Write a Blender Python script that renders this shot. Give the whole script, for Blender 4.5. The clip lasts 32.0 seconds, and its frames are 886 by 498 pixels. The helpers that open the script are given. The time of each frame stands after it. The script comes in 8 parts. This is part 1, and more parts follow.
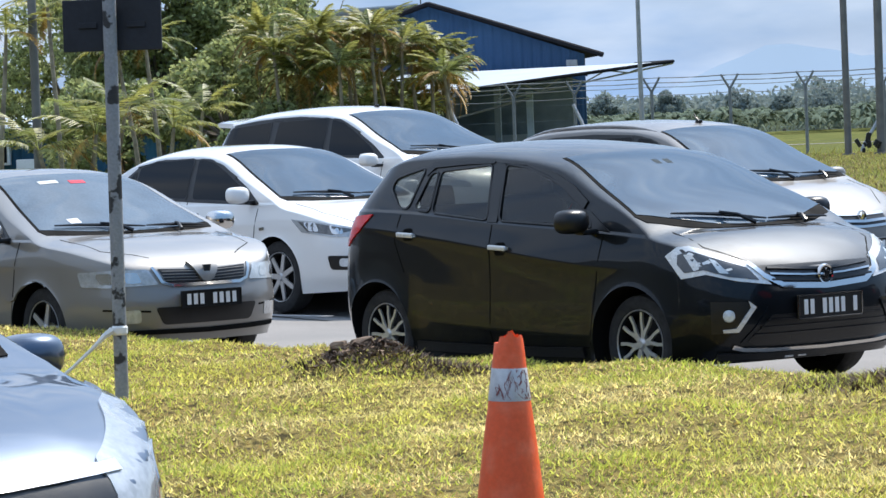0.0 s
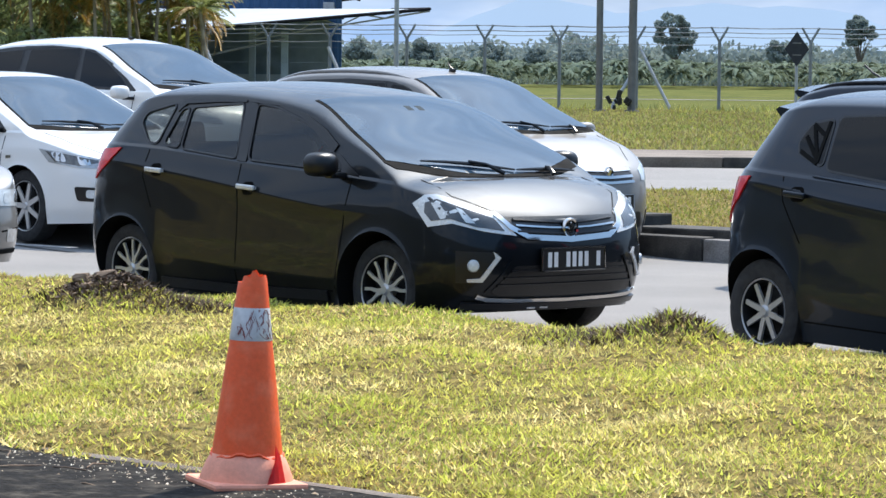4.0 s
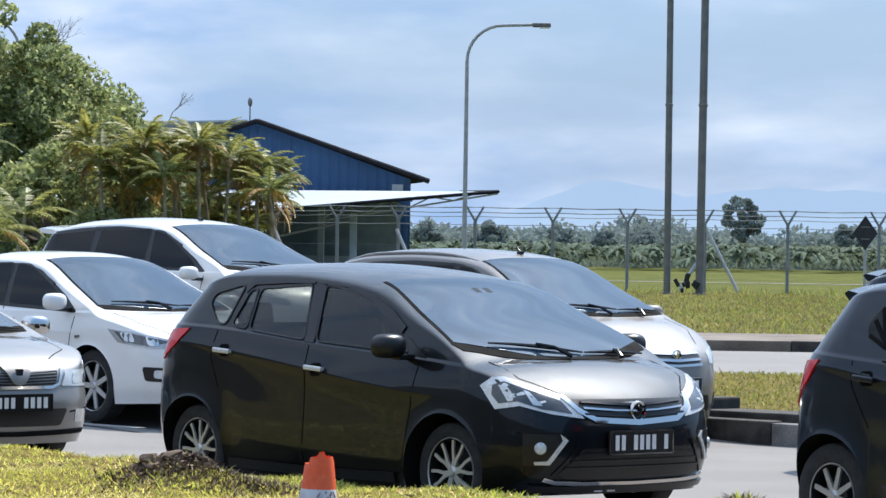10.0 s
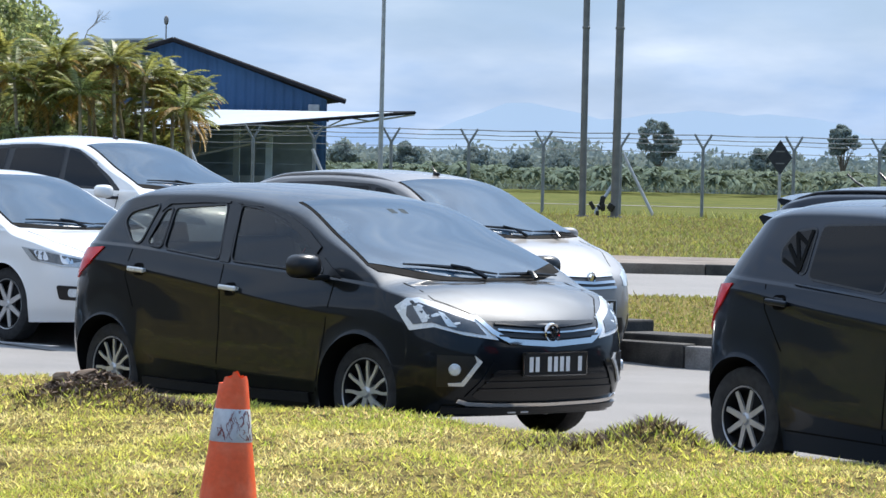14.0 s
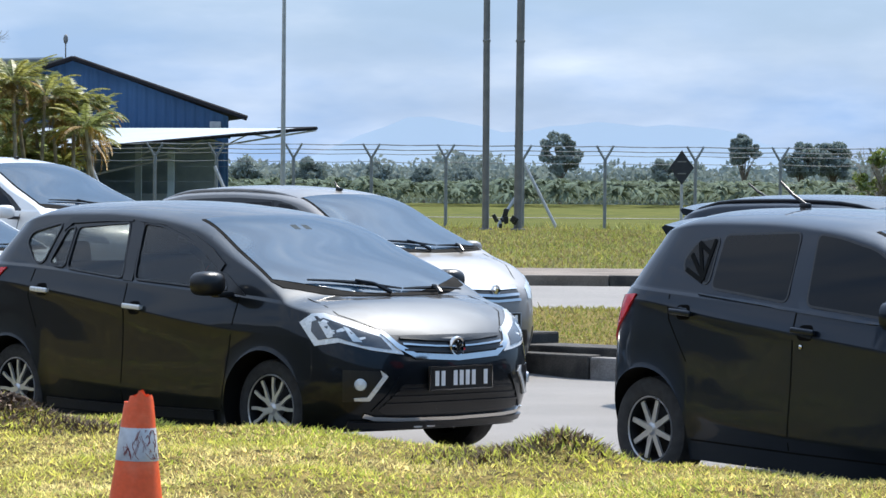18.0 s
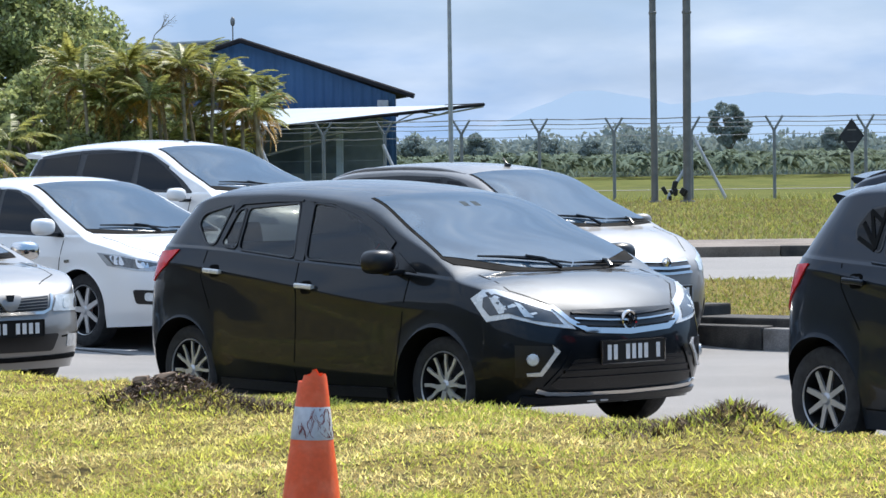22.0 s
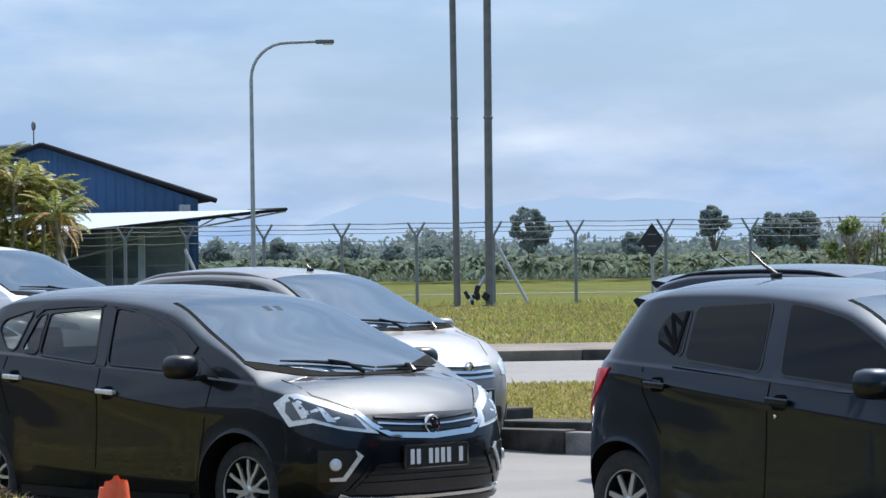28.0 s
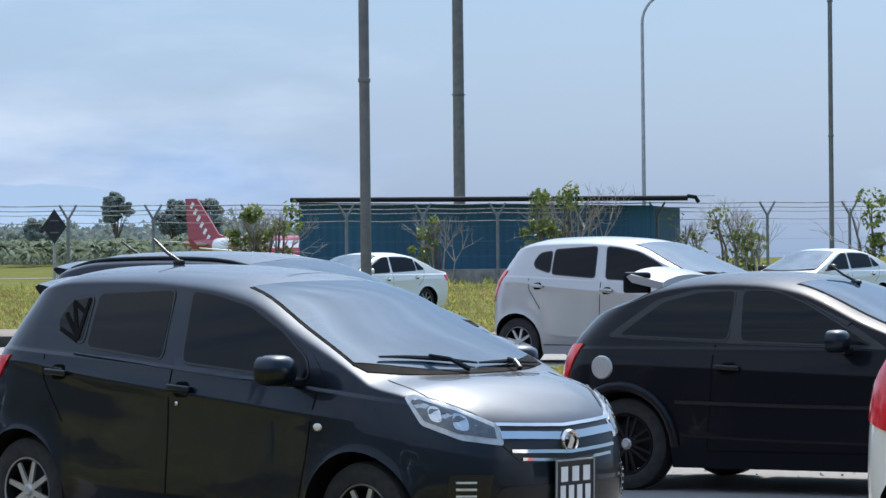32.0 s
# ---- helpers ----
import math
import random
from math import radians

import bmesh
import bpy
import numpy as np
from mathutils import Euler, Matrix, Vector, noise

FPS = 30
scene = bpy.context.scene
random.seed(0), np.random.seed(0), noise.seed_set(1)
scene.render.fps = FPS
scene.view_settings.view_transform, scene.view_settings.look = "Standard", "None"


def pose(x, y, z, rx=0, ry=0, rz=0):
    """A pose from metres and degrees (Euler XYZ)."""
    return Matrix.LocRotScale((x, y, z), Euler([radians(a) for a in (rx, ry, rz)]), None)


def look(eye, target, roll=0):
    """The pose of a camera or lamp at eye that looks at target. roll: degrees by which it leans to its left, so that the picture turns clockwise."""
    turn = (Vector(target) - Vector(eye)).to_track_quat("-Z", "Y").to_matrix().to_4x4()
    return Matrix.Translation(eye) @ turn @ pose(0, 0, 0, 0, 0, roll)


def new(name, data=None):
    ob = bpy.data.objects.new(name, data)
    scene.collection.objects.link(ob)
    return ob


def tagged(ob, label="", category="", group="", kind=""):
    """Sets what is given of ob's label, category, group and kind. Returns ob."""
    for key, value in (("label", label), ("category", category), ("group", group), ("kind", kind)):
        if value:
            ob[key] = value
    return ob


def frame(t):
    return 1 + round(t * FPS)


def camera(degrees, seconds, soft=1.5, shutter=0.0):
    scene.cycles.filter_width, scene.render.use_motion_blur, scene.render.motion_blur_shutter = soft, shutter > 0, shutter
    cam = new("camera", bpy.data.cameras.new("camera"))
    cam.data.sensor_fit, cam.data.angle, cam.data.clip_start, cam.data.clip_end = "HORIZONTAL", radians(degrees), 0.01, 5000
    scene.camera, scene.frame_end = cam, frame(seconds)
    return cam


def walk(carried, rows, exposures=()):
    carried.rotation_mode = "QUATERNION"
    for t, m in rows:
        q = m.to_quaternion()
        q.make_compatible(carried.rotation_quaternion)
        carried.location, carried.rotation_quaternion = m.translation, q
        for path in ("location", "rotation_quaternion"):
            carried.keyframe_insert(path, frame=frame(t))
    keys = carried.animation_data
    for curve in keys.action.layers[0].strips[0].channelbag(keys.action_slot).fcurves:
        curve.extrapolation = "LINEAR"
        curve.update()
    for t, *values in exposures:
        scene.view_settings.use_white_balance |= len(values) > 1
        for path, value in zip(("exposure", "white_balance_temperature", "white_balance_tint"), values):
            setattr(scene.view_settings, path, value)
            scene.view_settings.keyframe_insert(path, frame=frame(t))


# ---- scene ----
from mathutils.bvhtree import BVHTree

# Camera: it stands on one spot and pans. Rows of seconds, yaw, pitch, roll in degrees.
SECONDS = 32.0
EYE = (0.0, 0.0, 1.446)
cam = camera(17.0, SECONDS)
AIM = [
    (0, 6.161, -1.826, -2.279),
    (0.5, 5.202, -2.355, -1.588),
    (1, 4.450, -2.710, -0.557),
    (1.5, 3.708, -2.811, 0.595),
    (2, 2.591, -2.803, 1.297),
    (2.5, 1.522, -2.853, 1.620),
    (4.5, 1.783, -3.019, 0.013),
    (5, 2.953, -2.329, -0.269),
    (5.5, 3.812, -1.314, -0.376),
    (6, 4.222, -0.309, -0.381),
    (6.5, 4.123, 0.463, -0.283),
    (7, 3.778, 0.777, -0.205),
    (7.5, 3.374, 0.890, -0.232),
    (8, 3.198, 0.989, -0.220),
    (8.5, 3.200, 0.926, -0.047),
    (9, 3.220, 0.909, 0.208),
    (9.5, 3.018, 0.697, 0.485),
    (10, 2.638, 0.490, 0.861),
    (10.5, 2.204, 0.337, 1.147),
    (11, 1.859, 0.275, 1.385),
    (11.5, 1.727, 0.230, 1.539),
    (12, 1.604, 0.079, 1.575),
    (12.5, 1.420, -0.218, 1.583),
    (13, 1.206, -0.503, 1.593),
    (13.5, 1.035, -0.754, 1.638),
    (14, 0.977, -1.005, 1.351),
    (14.5, 0.939, -1.303, 0.788),
    (16.5, 0.139, -1.637, 0.506),
    (17, -0.327, -1.196, 0.676),
    (17.5, -0.674, -0.864, 0.657),
    (18, -0.876, -0.697, 0.479),
    (18.5, -0.509, -0.641, 0.304),
    (19, 0.016, -0.638, 0.075),
    (19.5, 0.531, -0.656, -0.170),
    (20, 1.041, -0.727, -0.523),
    (20.5, 1.239, -0.888, -0.745),
    (21, 1.591, -1.156, -0.844),
    (21.5, 1.925, -1.302, -0.833),
    (22, 2.408, -1.166, -0.748),
    (22.5, 2.903, -0.835, -0.689),
    (23, 3.264, -0.489, -0.644),
    (23.5, 3.248, -0.173, -0.554),
    (24, 2.803, 0.076, -0.460),
    (24.5, 2.128, 0.247, -0.422),
    (25, 1.177, 0.420, -0.394),
    (25.5, 0.248, 0.583, -0.412),
    (26, -0.511, 0.723, -0.520),
    (26.5, -1.029, 0.812, -0.600),
    (28.5, -1.590, 0.797, -0.862),
    (29, -1.968, 0.794, -0.850),
    (29.5, -2.669, 0.831, -0.831),
    (30, -3.811, 0.833, -0.777),
    (30.5, -5.430, 0.775, -0.742),
    (31, -7.511, 0.648, -0.744),
    (31.5, -10.040, 0.491, -0.643),
    (32, -12.933, 0.406, -0.604)]


def aim(yaw, pitch, roll):
    return Matrix.Translation(EYE) @ pose(0, 0, 0, 0, 0, yaw) @ pose(0, 0, 0, 90 + pitch, 0, 0) @ pose(0, 0, 0, 0, 0, roll)


walk(cam, [(t, aim(y, p, r)) for t, y, p, r in AIM], exposures=[(0.0, 0.20), (1.0, 0.32), (5.0, 0.32), (8.0, 0.19), (14.0, 0.27), (21.0, 0.27), (26.0, 0.18), (32.0, 0.17)])

# Light: hazy tropical midday, a high sun behind the parked cars.
SUN = Vector((0.40, 0.62, 1.0)).normalized()
world = bpy.data.worlds.new("sky")
scene.world = world
world.use_nodes = True


def sky_nodes():
    nt = world.node_tree
    nt.nodes.clear()
    add, link = nt.nodes.new, nt.links.new
    out, bg = add("ShaderNodeOutputWorld"), add("ShaderNodeBackground")
    sky = add("ShaderNodeTexSky")
    sky.sky_type, sky.sun_disc = "NISHITA", False
    sky.sun_elevation = math.asin(SUN.z)
    sky.sun_rotation = math.atan2(SUN.x, SUN.y)
    sky.air_density, sky.dust_density, sky.ozone_density = 1.3, 2.0, 2.0
    co = add("ShaderNodeTexCoord")
    mp = add("ShaderNodeMapping")
    mp.inputs["Scale"].default_value = (1.0, 1.0, 3.4)
    n1 = add("ShaderNodeTexNoise")
    n1.inputs["Scale"].default_value, n1.inputs["Detail"].default_value, n1.inputs["Roughness"].default_value = 5.2, 6.0, 0.52
    n2 = add("ShaderNodeTexNoise")
    n2.inputs["Scale"].default_value, n2.inputs["Detail"].default_value = 14.0, 5.0
    link(co.outputs["Generated"], mp.inputs["Vector"])
    link(mp.outputs["Vector"], n1.inputs["Vector"])
    link(mp.outputs["Vector"], n2.inputs["Vector"])
    r1 = add("ShaderNodeValToRGB")
    r1.color_ramp.elements[0].position, r1.color_ramp.elements[1].position = 0.36, 0.66
    # more cloud over the hangar, clearer over the shed
    sx = add("ShaderNodeSeparateXYZ")
    link(co.outputs["Generated"], sx.inputs[0])
    lean = add("ShaderNodeMath")
    lean.operation = "MULTIPLY_ADD"
    lean.inputs[1].default_value = -0.55
    link(sx.outputs["X"], lean.inputs[0])
    link(n1.outputs["Fac"], lean.inputs[2])
    link(lean.outputs[0], r1.inputs["Fac"])
    # cloud colour runs from grey-blue base to bright top
    cl = add("ShaderNodeMix")
    cl.data_type = "RGBA"
    cl.inputs[6].default_value = (3.4, 5.2, 8.4, 1)
    cl.inputs[7].default_value = (7.9, 8.95, 10.6, 1)
    r2 = add("ShaderNodeValToRGB")
    r2.color_ramp.elements[0].position, r2.color_ramp.elements[1].position = 0.34, 0.68
    link(n2.outputs["Fac"], r2.inputs["Fac"])
    link(r2.outputs["Color"], cl.inputs[0])
    mx = add("ShaderNodeMix")
    mx.data_type = "RGBA"
    hz = add("ShaderNodeMix")
    hz.data_type = "RGBA"
    hz.inputs[0].default_value = 0.58
    hz.inputs[7].default_value = (2.5, 5.0, 9.2, 1)
    link(sky.outputs["Color"], hz.inputs[6])
    link(r1.outputs["Color"], mx.inputs[0])
    link(hz.outputs[2], mx.inputs[6])
    link(cl.outputs[2], mx.inputs[7])
    # brighter overhead than at the horizon
    sep = add("ShaderNodeSeparateXYZ")
    link(co.outputs["Generated"], sep.inputs[0])
    gain = add("ShaderNodeMapRange")
    gain.inputs["From Min"].default_value, gain.inputs["From Max"].default_value = 0.14, 0.7
    gain.inputs["To Min"].default_value, gain.inputs["To Max"].default_value = 1.0, 1.45
    link(sep.outputs["Z"], gain.inputs["Value"])
    mul = add("ShaderNodeVectorMath")
    mul.operation = "SCALE"
    link(mx.outputs[2], mul.inputs[0])
    link(gain.outputs["Result"], mul.inputs["Scale"])
    # haze glows round the sun
    dt = add("ShaderNodeVectorMath")
    dt.operation = "DOT_PRODUCT"
    dt.inputs[1].default_value = SUN
    link(co.outputs["Generated"], dt.inputs[0])
    cp = add("ShaderNodeMath")
    cp.operation = "MAXIMUM"
    cp.inputs[1].default_value = 0.0
    link(dt.outputs["Value"], cp.inputs[0])
    pw = add("ShaderNodeMath")
    pw.operation = "POWER"
    pw.inputs[1].default_value = 13.0
    link(cp.outputs[0], pw.inputs[0])
    au = add("ShaderNodeVectorMath")
    au.operation = "SCALE"
    au.inputs[0].default_value = (15.5, 19.5, 24.5)
    veil = add("ShaderNodeMapRange")
    veil.inputs["From Min"].default_value, veil.inputs["From Max"].default_value = 0.36, 0.66
    veil.inputs["To Min"].default_value, veil.inputs["To Max"].default_value = 0.62, 1.25
    link(n1.outputs["Fac"], veil.inputs["Value"])
    glow = add("ShaderNodeMath")
    glow.operation = "MULTIPLY"
    link(pw.outputs[0], glow.inputs[0])
    link(veil.outputs["Result"], glow.inputs[1])
    link(glow.outputs[0], au.inputs["Scale"])
    tot = add("ShaderNodeVectorMath")
    tot.operation = "ADD"
    link(mul.outputs[0], tot.inputs[0])
    link(au.outputs[0], tot.inputs[1])
    link(tot.outputs[0], bg.inputs["Color"])
    bg.inputs["Strength"].default_value = 0.094
    link(bg.outputs["Background"], out.inputs["Surface"])


sky_nodes()
sun_data = bpy.data.lights.new("sun", "SUN")
sun_data.energy, sun_data.angle, sun_data.color = 5.0, radians(0.9), (1.0, 0.925, 0.82)
sun = new("sun", sun_data)
sun.matrix_world = look(SUN * 50, (0, 0, 0))


# ---- materials ----
def mat(name, color, rough=0.5, metal=0.0, var=0.12, scale=6.0, bump=0.0, bump_scale=60.0, coat=0.0, spec=0.5, glow=None, color2=None, blend=(0.4, 0.65), rand=0.0, fleck=0.0, trans=0.0, coat_ior=1.5):
    """A surface with colour that wanders at two scales, and fine relief."""
    m = bpy.data.materials.new(name)
    m.use_nodes = True
    nt = m.node_tree
    add, link = nt.nodes.new, nt.links.new
    b = nt.nodes["Principled BSDF"]
    b.inputs["Roughness"].default_value, b.inputs["Metallic"].default_value = rough, metal
    b.inputs["Specular IOR Level"].default_value = spec
    b.inputs["Coat Weight"].default_value = coat
    b.inputs["Coat Roughness"].default_value = 0.03
    co = add("ShaderNodeTexCoord")
    big, fine = add("ShaderNodeTexNoise"), add("ShaderNodeTexNoise")
    big.inputs["Scale"].default_value, big.inputs["Detail"].default_value = scale, 4
    fine.inputs["Scale"].default_value, fine.inputs["Detail"].default_value = bump_scale, 3
    link(co.outputs["Object"], big.inputs["Vector"])
    link(co.outputs["Object"], fine.inputs["Vector"])
    base = add("ShaderNodeMix")
    base.data_type = "RGBA"
    base.inputs[6].default_value = (*color, 1)
    base.inputs[7].default_value = (*(color2 or [c * (1 - var) for c in color]), 1)
    ramp = add("ShaderNodeValToRGB")
    ramp.color_ramp.elements[0].position, ramp.color_ramp.elements[1].position = blend
    link(big.outputs["Fac"], ramp.inputs["Fac"])
    link(ramp.outputs["Color"], base.inputs[0])
    hsv = add("ShaderNodeHueSaturation")
    link(base.outputs[2], hsv.inputs["Color"])
    val = add("ShaderNodeMapRange")
    val.inputs["To Min"].default_value, val.inputs["To Max"].default_value = 1 - var - fleck, 1 + var + fleck
    link(fine.outputs["Fac"], val.inputs["Value"])
    last = val.outputs["Result"]
    if rand:
        geo = add("ShaderNodeNewGeometry")
        inf = add("ShaderNodeObjectInfo")
        sm = add("ShaderNodeMath")
        sm.operation = "ADD"
        link(geo.outputs["Random Per Island"], sm.inputs[0])
        link(inf.outputs["Random"], sm.inputs[1])
        fr = add("ShaderNodeMath")
        fr.operation = "FRACT"
        link(sm.outputs[0], fr.inputs[0])
        mr = add("ShaderNodeMapRange")
        mr.inputs["To Min"].default_value, mr.inputs["To Max"].default_value = 1 - rand, 1 + rand
        link(fr.outputs[0], mr.inputs["Value"])
        mu = add("ShaderNodeMath")
        mu.operation = "MULTIPLY"
        link(last, mu.inputs[0])
        link(mr.outputs["Result"], mu.inputs[1])
        last = mu.outputs[0]
    link(last, hsv.inputs["Value"])
    link(hsv.outputs["Color"], b.inputs["Base Color"])
    rr = add("ShaderNodeMapRange")
    rr.inputs["To Min"].default_value, rr.inputs["To Max"].default_value = max(0.0, rough * 0.8), min(1.0, rough * 1.25)
    link(big.outputs["Fac"], rr.inputs["Value"])
    link(rr.outputs["Result"], b.inputs["Roughness"])
    if bump:
        bp = add("ShaderNodeBump")
        bp.inputs["Strength"].default_value, bp.inputs["Distance"].default_value = bump, 0.01
        link(fine.outputs["Fac"], bp.inputs["Height"])
        link(bp.outputs["Normal"], b.inputs["Normal"])
    b.inputs["Coat IOR"].default_value = coat_ior
    if trans:
        # thin leaves let light through
        tl, mxs = add("ShaderNodeBsdfTranslucent"), add("ShaderNodeMixShader")
        mxs.inputs[0].default_value = trans
        link(hsv.outputs["Color"], tl.inputs["Color"])
        link(b.outputs[0], mxs.inputs[1])
        link(tl.outputs[0], mxs.inputs[2])
        link(mxs.outputs[0], nt.nodes["Material Output"].inputs["Surface"])
    if glow:
        b.inputs["Emission Color"].default_value, b.inputs["Emission Strength"].default_value = (*glow[:3], 1), glow[3]
    return m


def paint(name, color, metal=0.0, rough=0.32, fleck=0.02, spec=0.5, coat=1.0, coat_ior=1.5):
    return mat(name, color, rough, metal, 0.03, 2.0, coat=coat, fleck=fleck, bump_scale=900, spec=spec, coat_ior=coat_ior)


def tinted(name, tint):
    """Thin see-through glass with a clear gloss."""
    m = bpy.data.materials.new(name)
    m.use_nodes = True
    nt = m.node_tree
    add, link = nt.nodes.new, nt.links.new
    nt.nodes.remove(nt.nodes["Principled BSDF"])
    see, shine, lw, mx = add("ShaderNodeBsdfTransparent"), add("ShaderNodeBsdfGlossy"), add("ShaderNodeLayerWeight"), add("ShaderNodeMixShader")
    see.inputs["Color"].default_value = (*tint, 1)
    shine.inputs["Roughness"].default_value = 0.01
    lw.inputs["Blend"].default_value = 0.5
    up, gloss = add("ShaderNodeMath"), add("ShaderNodeMath")
    up.operation, gloss.operation = "POWER", "MULTIPLY_ADD"
    up.inputs[1].default_value, gloss.inputs[1].default_value, gloss.inputs[2].default_value = 4.0, 0.9, 0.05
    link(lw.outputs["Facing"], up.inputs[0])
    link(up.outputs[0], gloss.inputs[0])
    link(gloss.outputs[0], mx.inputs[0])
    link(see.outputs[0], mx.inputs[1])
    link(shine.outputs[0], mx.inputs[2])
    link(mx.outputs[0], nt.nodes["Material Output"].inputs["Surface"])
    return m


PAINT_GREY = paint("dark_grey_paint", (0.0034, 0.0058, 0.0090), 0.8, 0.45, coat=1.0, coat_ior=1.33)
PAINT_BLACK = paint("black_paint", (0.009, 0.015, 0.025), 0.8, 0.42, coat=1.0, coat_ior=1.27)
PAINT_SATIN = paint("worn_black_paint", (0.006, 0.007, 0.010), 0.3, 0.42, spec=0.10, coat=0.9, coat_ior=1.22)
PAINT_WHITE = paint("white_paint", (0.76, 0.75, 0.725), 0.0, 0.35)
PAINT_SILVER = paint("silver_paint", (0.165, 0.152, 0.138), 0.0, 0.5, coat_ior=1.36)
PAINT_GOLD = paint("champagne_silver_paint", (0.20, 0.19, 0.175), 0.30, 0.40)
PAINT_LIGHT_GREY = paint("light_grey_paint", (0.40, 0.40, 0.41), 0.45, 0.36)
PAINT_BLUE = paint("steel_blue_paint", (0.075, 0.098, 0.14), 0.75, 0.30)
PAINT_WINE = paint("dark_wine_paint", (0.02, 0.012, 0.014), 0.2, 0.3)
GLASS_DARK = mat("tinted_glass", (0.007, 0.008, 0.010), 0.03, 0, 0.1, 3, coat=0.0, spec=0.16)
GLASS_SHIELD = mat("windscreen_glass", (0.030, 0.055, 0.085), 0.02, 0, 0.25, 2, spec=0.5, coat=0.0)
GLASS_CLEAR = mat("pale_windscreen", (0.10, 0.13, 0.16), 0.03, 0, 0.3, 2.5, spec=0.6, coat=0.0)
GLASS_TINT = tinted("see_through_tint", (0.37, 0.39, 0.38))
FABRIC = mat("dark_seat_fabric", (0.03, 0.03, 0.032), 0.9, 0, 0.2, 30, 0.2, 300)
BLACK = mat("black_plastic", (0.010, 0.010, 0.011), 0.30, 0, 0.15, 30, 0.1, 400, spec=0.4)
SEAM = mat("panel_gap", (0.003, 0.003, 0.003), 0.8, spec=0.1)
UNDER = mat("underbody", (0.008, 0.008, 0.008), 0.95, spec=0.1)
RUBBER = mat("tyre_rubber", (0.017, 0.017, 0.018), 0.8, 0, 0.25, 25, 0.25, 250)
CHROME = mat("chrome", (0.60, 0.585, 0.57), 0.09, 1.0, 0.03)
CHROME_SOFT = mat("bright_silver_plastic", (0.66, 0.66, 0.65), 0.26, 0.2, 0.06, 18, coat=0.6)
STICKER = mat("pale_sticker", (0.05, 0.065, 0.075), 0.8, spec=0.1)
ALLOY = mat("machined_alloy", (0.50, 0.50, 0.50), 0.30, 0.5, 0.06, 20)
ALLOY_GREY = mat("grey_alloy", (0.46, 0.46, 0.47), 0.36, 0.55, 0.1, 20)
ALLOY_DARK = mat("dark_alloy", (0.010, 0.010, 0.011), 0.5, 0.2, 0.1, 20, spec=0.2)
LENS = mat("headlamp_lens", (0.46, 0.47, 0.47), 0.12, 0.3, 0.2, 26, coat=1.0)
LENS_DARK = mat("headlamp_inner", (0.06, 0.062, 0.065), 0.2, 0.2, 0.3, 12, coat=0.6)
LENS_GREY = mat("headlamp_grey_bowl", (0.11, 0.11, 0.11), 0.15, 0.3, 0.35, 24, coat=1.0)
LENS_MILK = mat("hazed_headlamp_lens", (0.62, 0.66, 0.68), 0.14, 0.1, 0.2, 14, coat=1.0)
RED_LENS = mat("red_lamp_lens", (0.72, 0.018, 0.024), 0.10, 0, 0.2, 18, coat=0.3, spec=0.3)
WHITE_PLASTIC = mat("white_plastic", (0.75, 0.75, 0.74), 0.4, 0, 0.06, 10)
PLATE = mat("plate_black", (0.008, 0.008, 0.008), 0.35)
CREAM = mat("pale_lamp", (0.72, 0.70, 0.62), 0.2, 0, 0.1, 20, coat=1.0)

ASPHALT = mat("worn_asphalt", (0.185, 0.176, 0.168), 0.9, 0, 0.16, 0.8, 0.5, 160, color2=(0.25, 0.235, 0.22), blend=(0.3, 0.7), fleck=0.2)
TAR = mat("dark_tar", (0.019, 0.018, 0.017), 0.95, 0, 0.35, 9.0, 1.0, 34, color2=(0.066, 0.059, 0.050), blend=(0.46, 0.70), fleck=0.55, spec=0.05)
CONCRETE = mat("weathered_concrete", (0.30, 0.285, 0.26), 0.92, 0, 0.2, 3.0, 0.5, 60, color2=(0.13, 0.12, 0.105), blend=(0.42, 0.7), fleck=0.2)
KERB_DARK = mat("blackened_kerb", (0.026, 0.024, 0.022), 0.9, 0, 0.3, 5, 0.5, 60, color2=(0.07, 0.063, 0.054), fleck=0.25)
KERB_PALE = mat("faded_white_kerb", (0.21, 0.20, 0.19), 0.9, 0, 0.3, 5, 0.5, 60, color2=(0.12, 0.11, 0.10), fleck=0.25)
FOOTPATH = mat("stained_footpath", (0.20, 0.165, 0.135), 0.92, 0, 0.25, 1.2, 0.5, 60, color2=(0.11, 0.085, 0.065), blend=(0.4, 0.7), fleck=0.25)
DEBRIS = mat("pale_grit", (0.50, 0.46, 0.38), 0.9, 0, 0.3, 20, color2=(0.22, 0.15, 0.09), rand=0.7)
LITTER = mat("dry_leaf_litter", (0.24, 0.14, 0.08), 0.9, 0, 0.3, 20, color2=(0.14, 0.09, 0.06), rand=0.6)
LINE = mat("worn_road_line", (0.36, 0.35, 0.34), 0.85, 0, 0.25, 9, 0.2, 120)
SOIL = mat("verge_soil", (0.055, 0.043, 0.018), 0.95, 0, 0.3, 22, 0.8, 90, color2=(0.26, 0.20, 0.065), blend=(0.36, 0.60), fleck=0.4, spec=0.05)
TURF = mat("mown_turf", (0.085, 0.10, 0.036), 0.95, 0, 0.3, 0.25, 0.8, 6, color2=(0.145, 0.145, 0.052), blend=(0.35, 0.65), fleck=0.35, spec=0.0)
BLADE = mat("grass_blade", (0.56, 0.53, 0.12), 0.7, 0, 0.2, 1.4, color2=(0.80, 0.68, 0.30), blend=(0.42, 0.60), rand=0.65, trans=0.55)
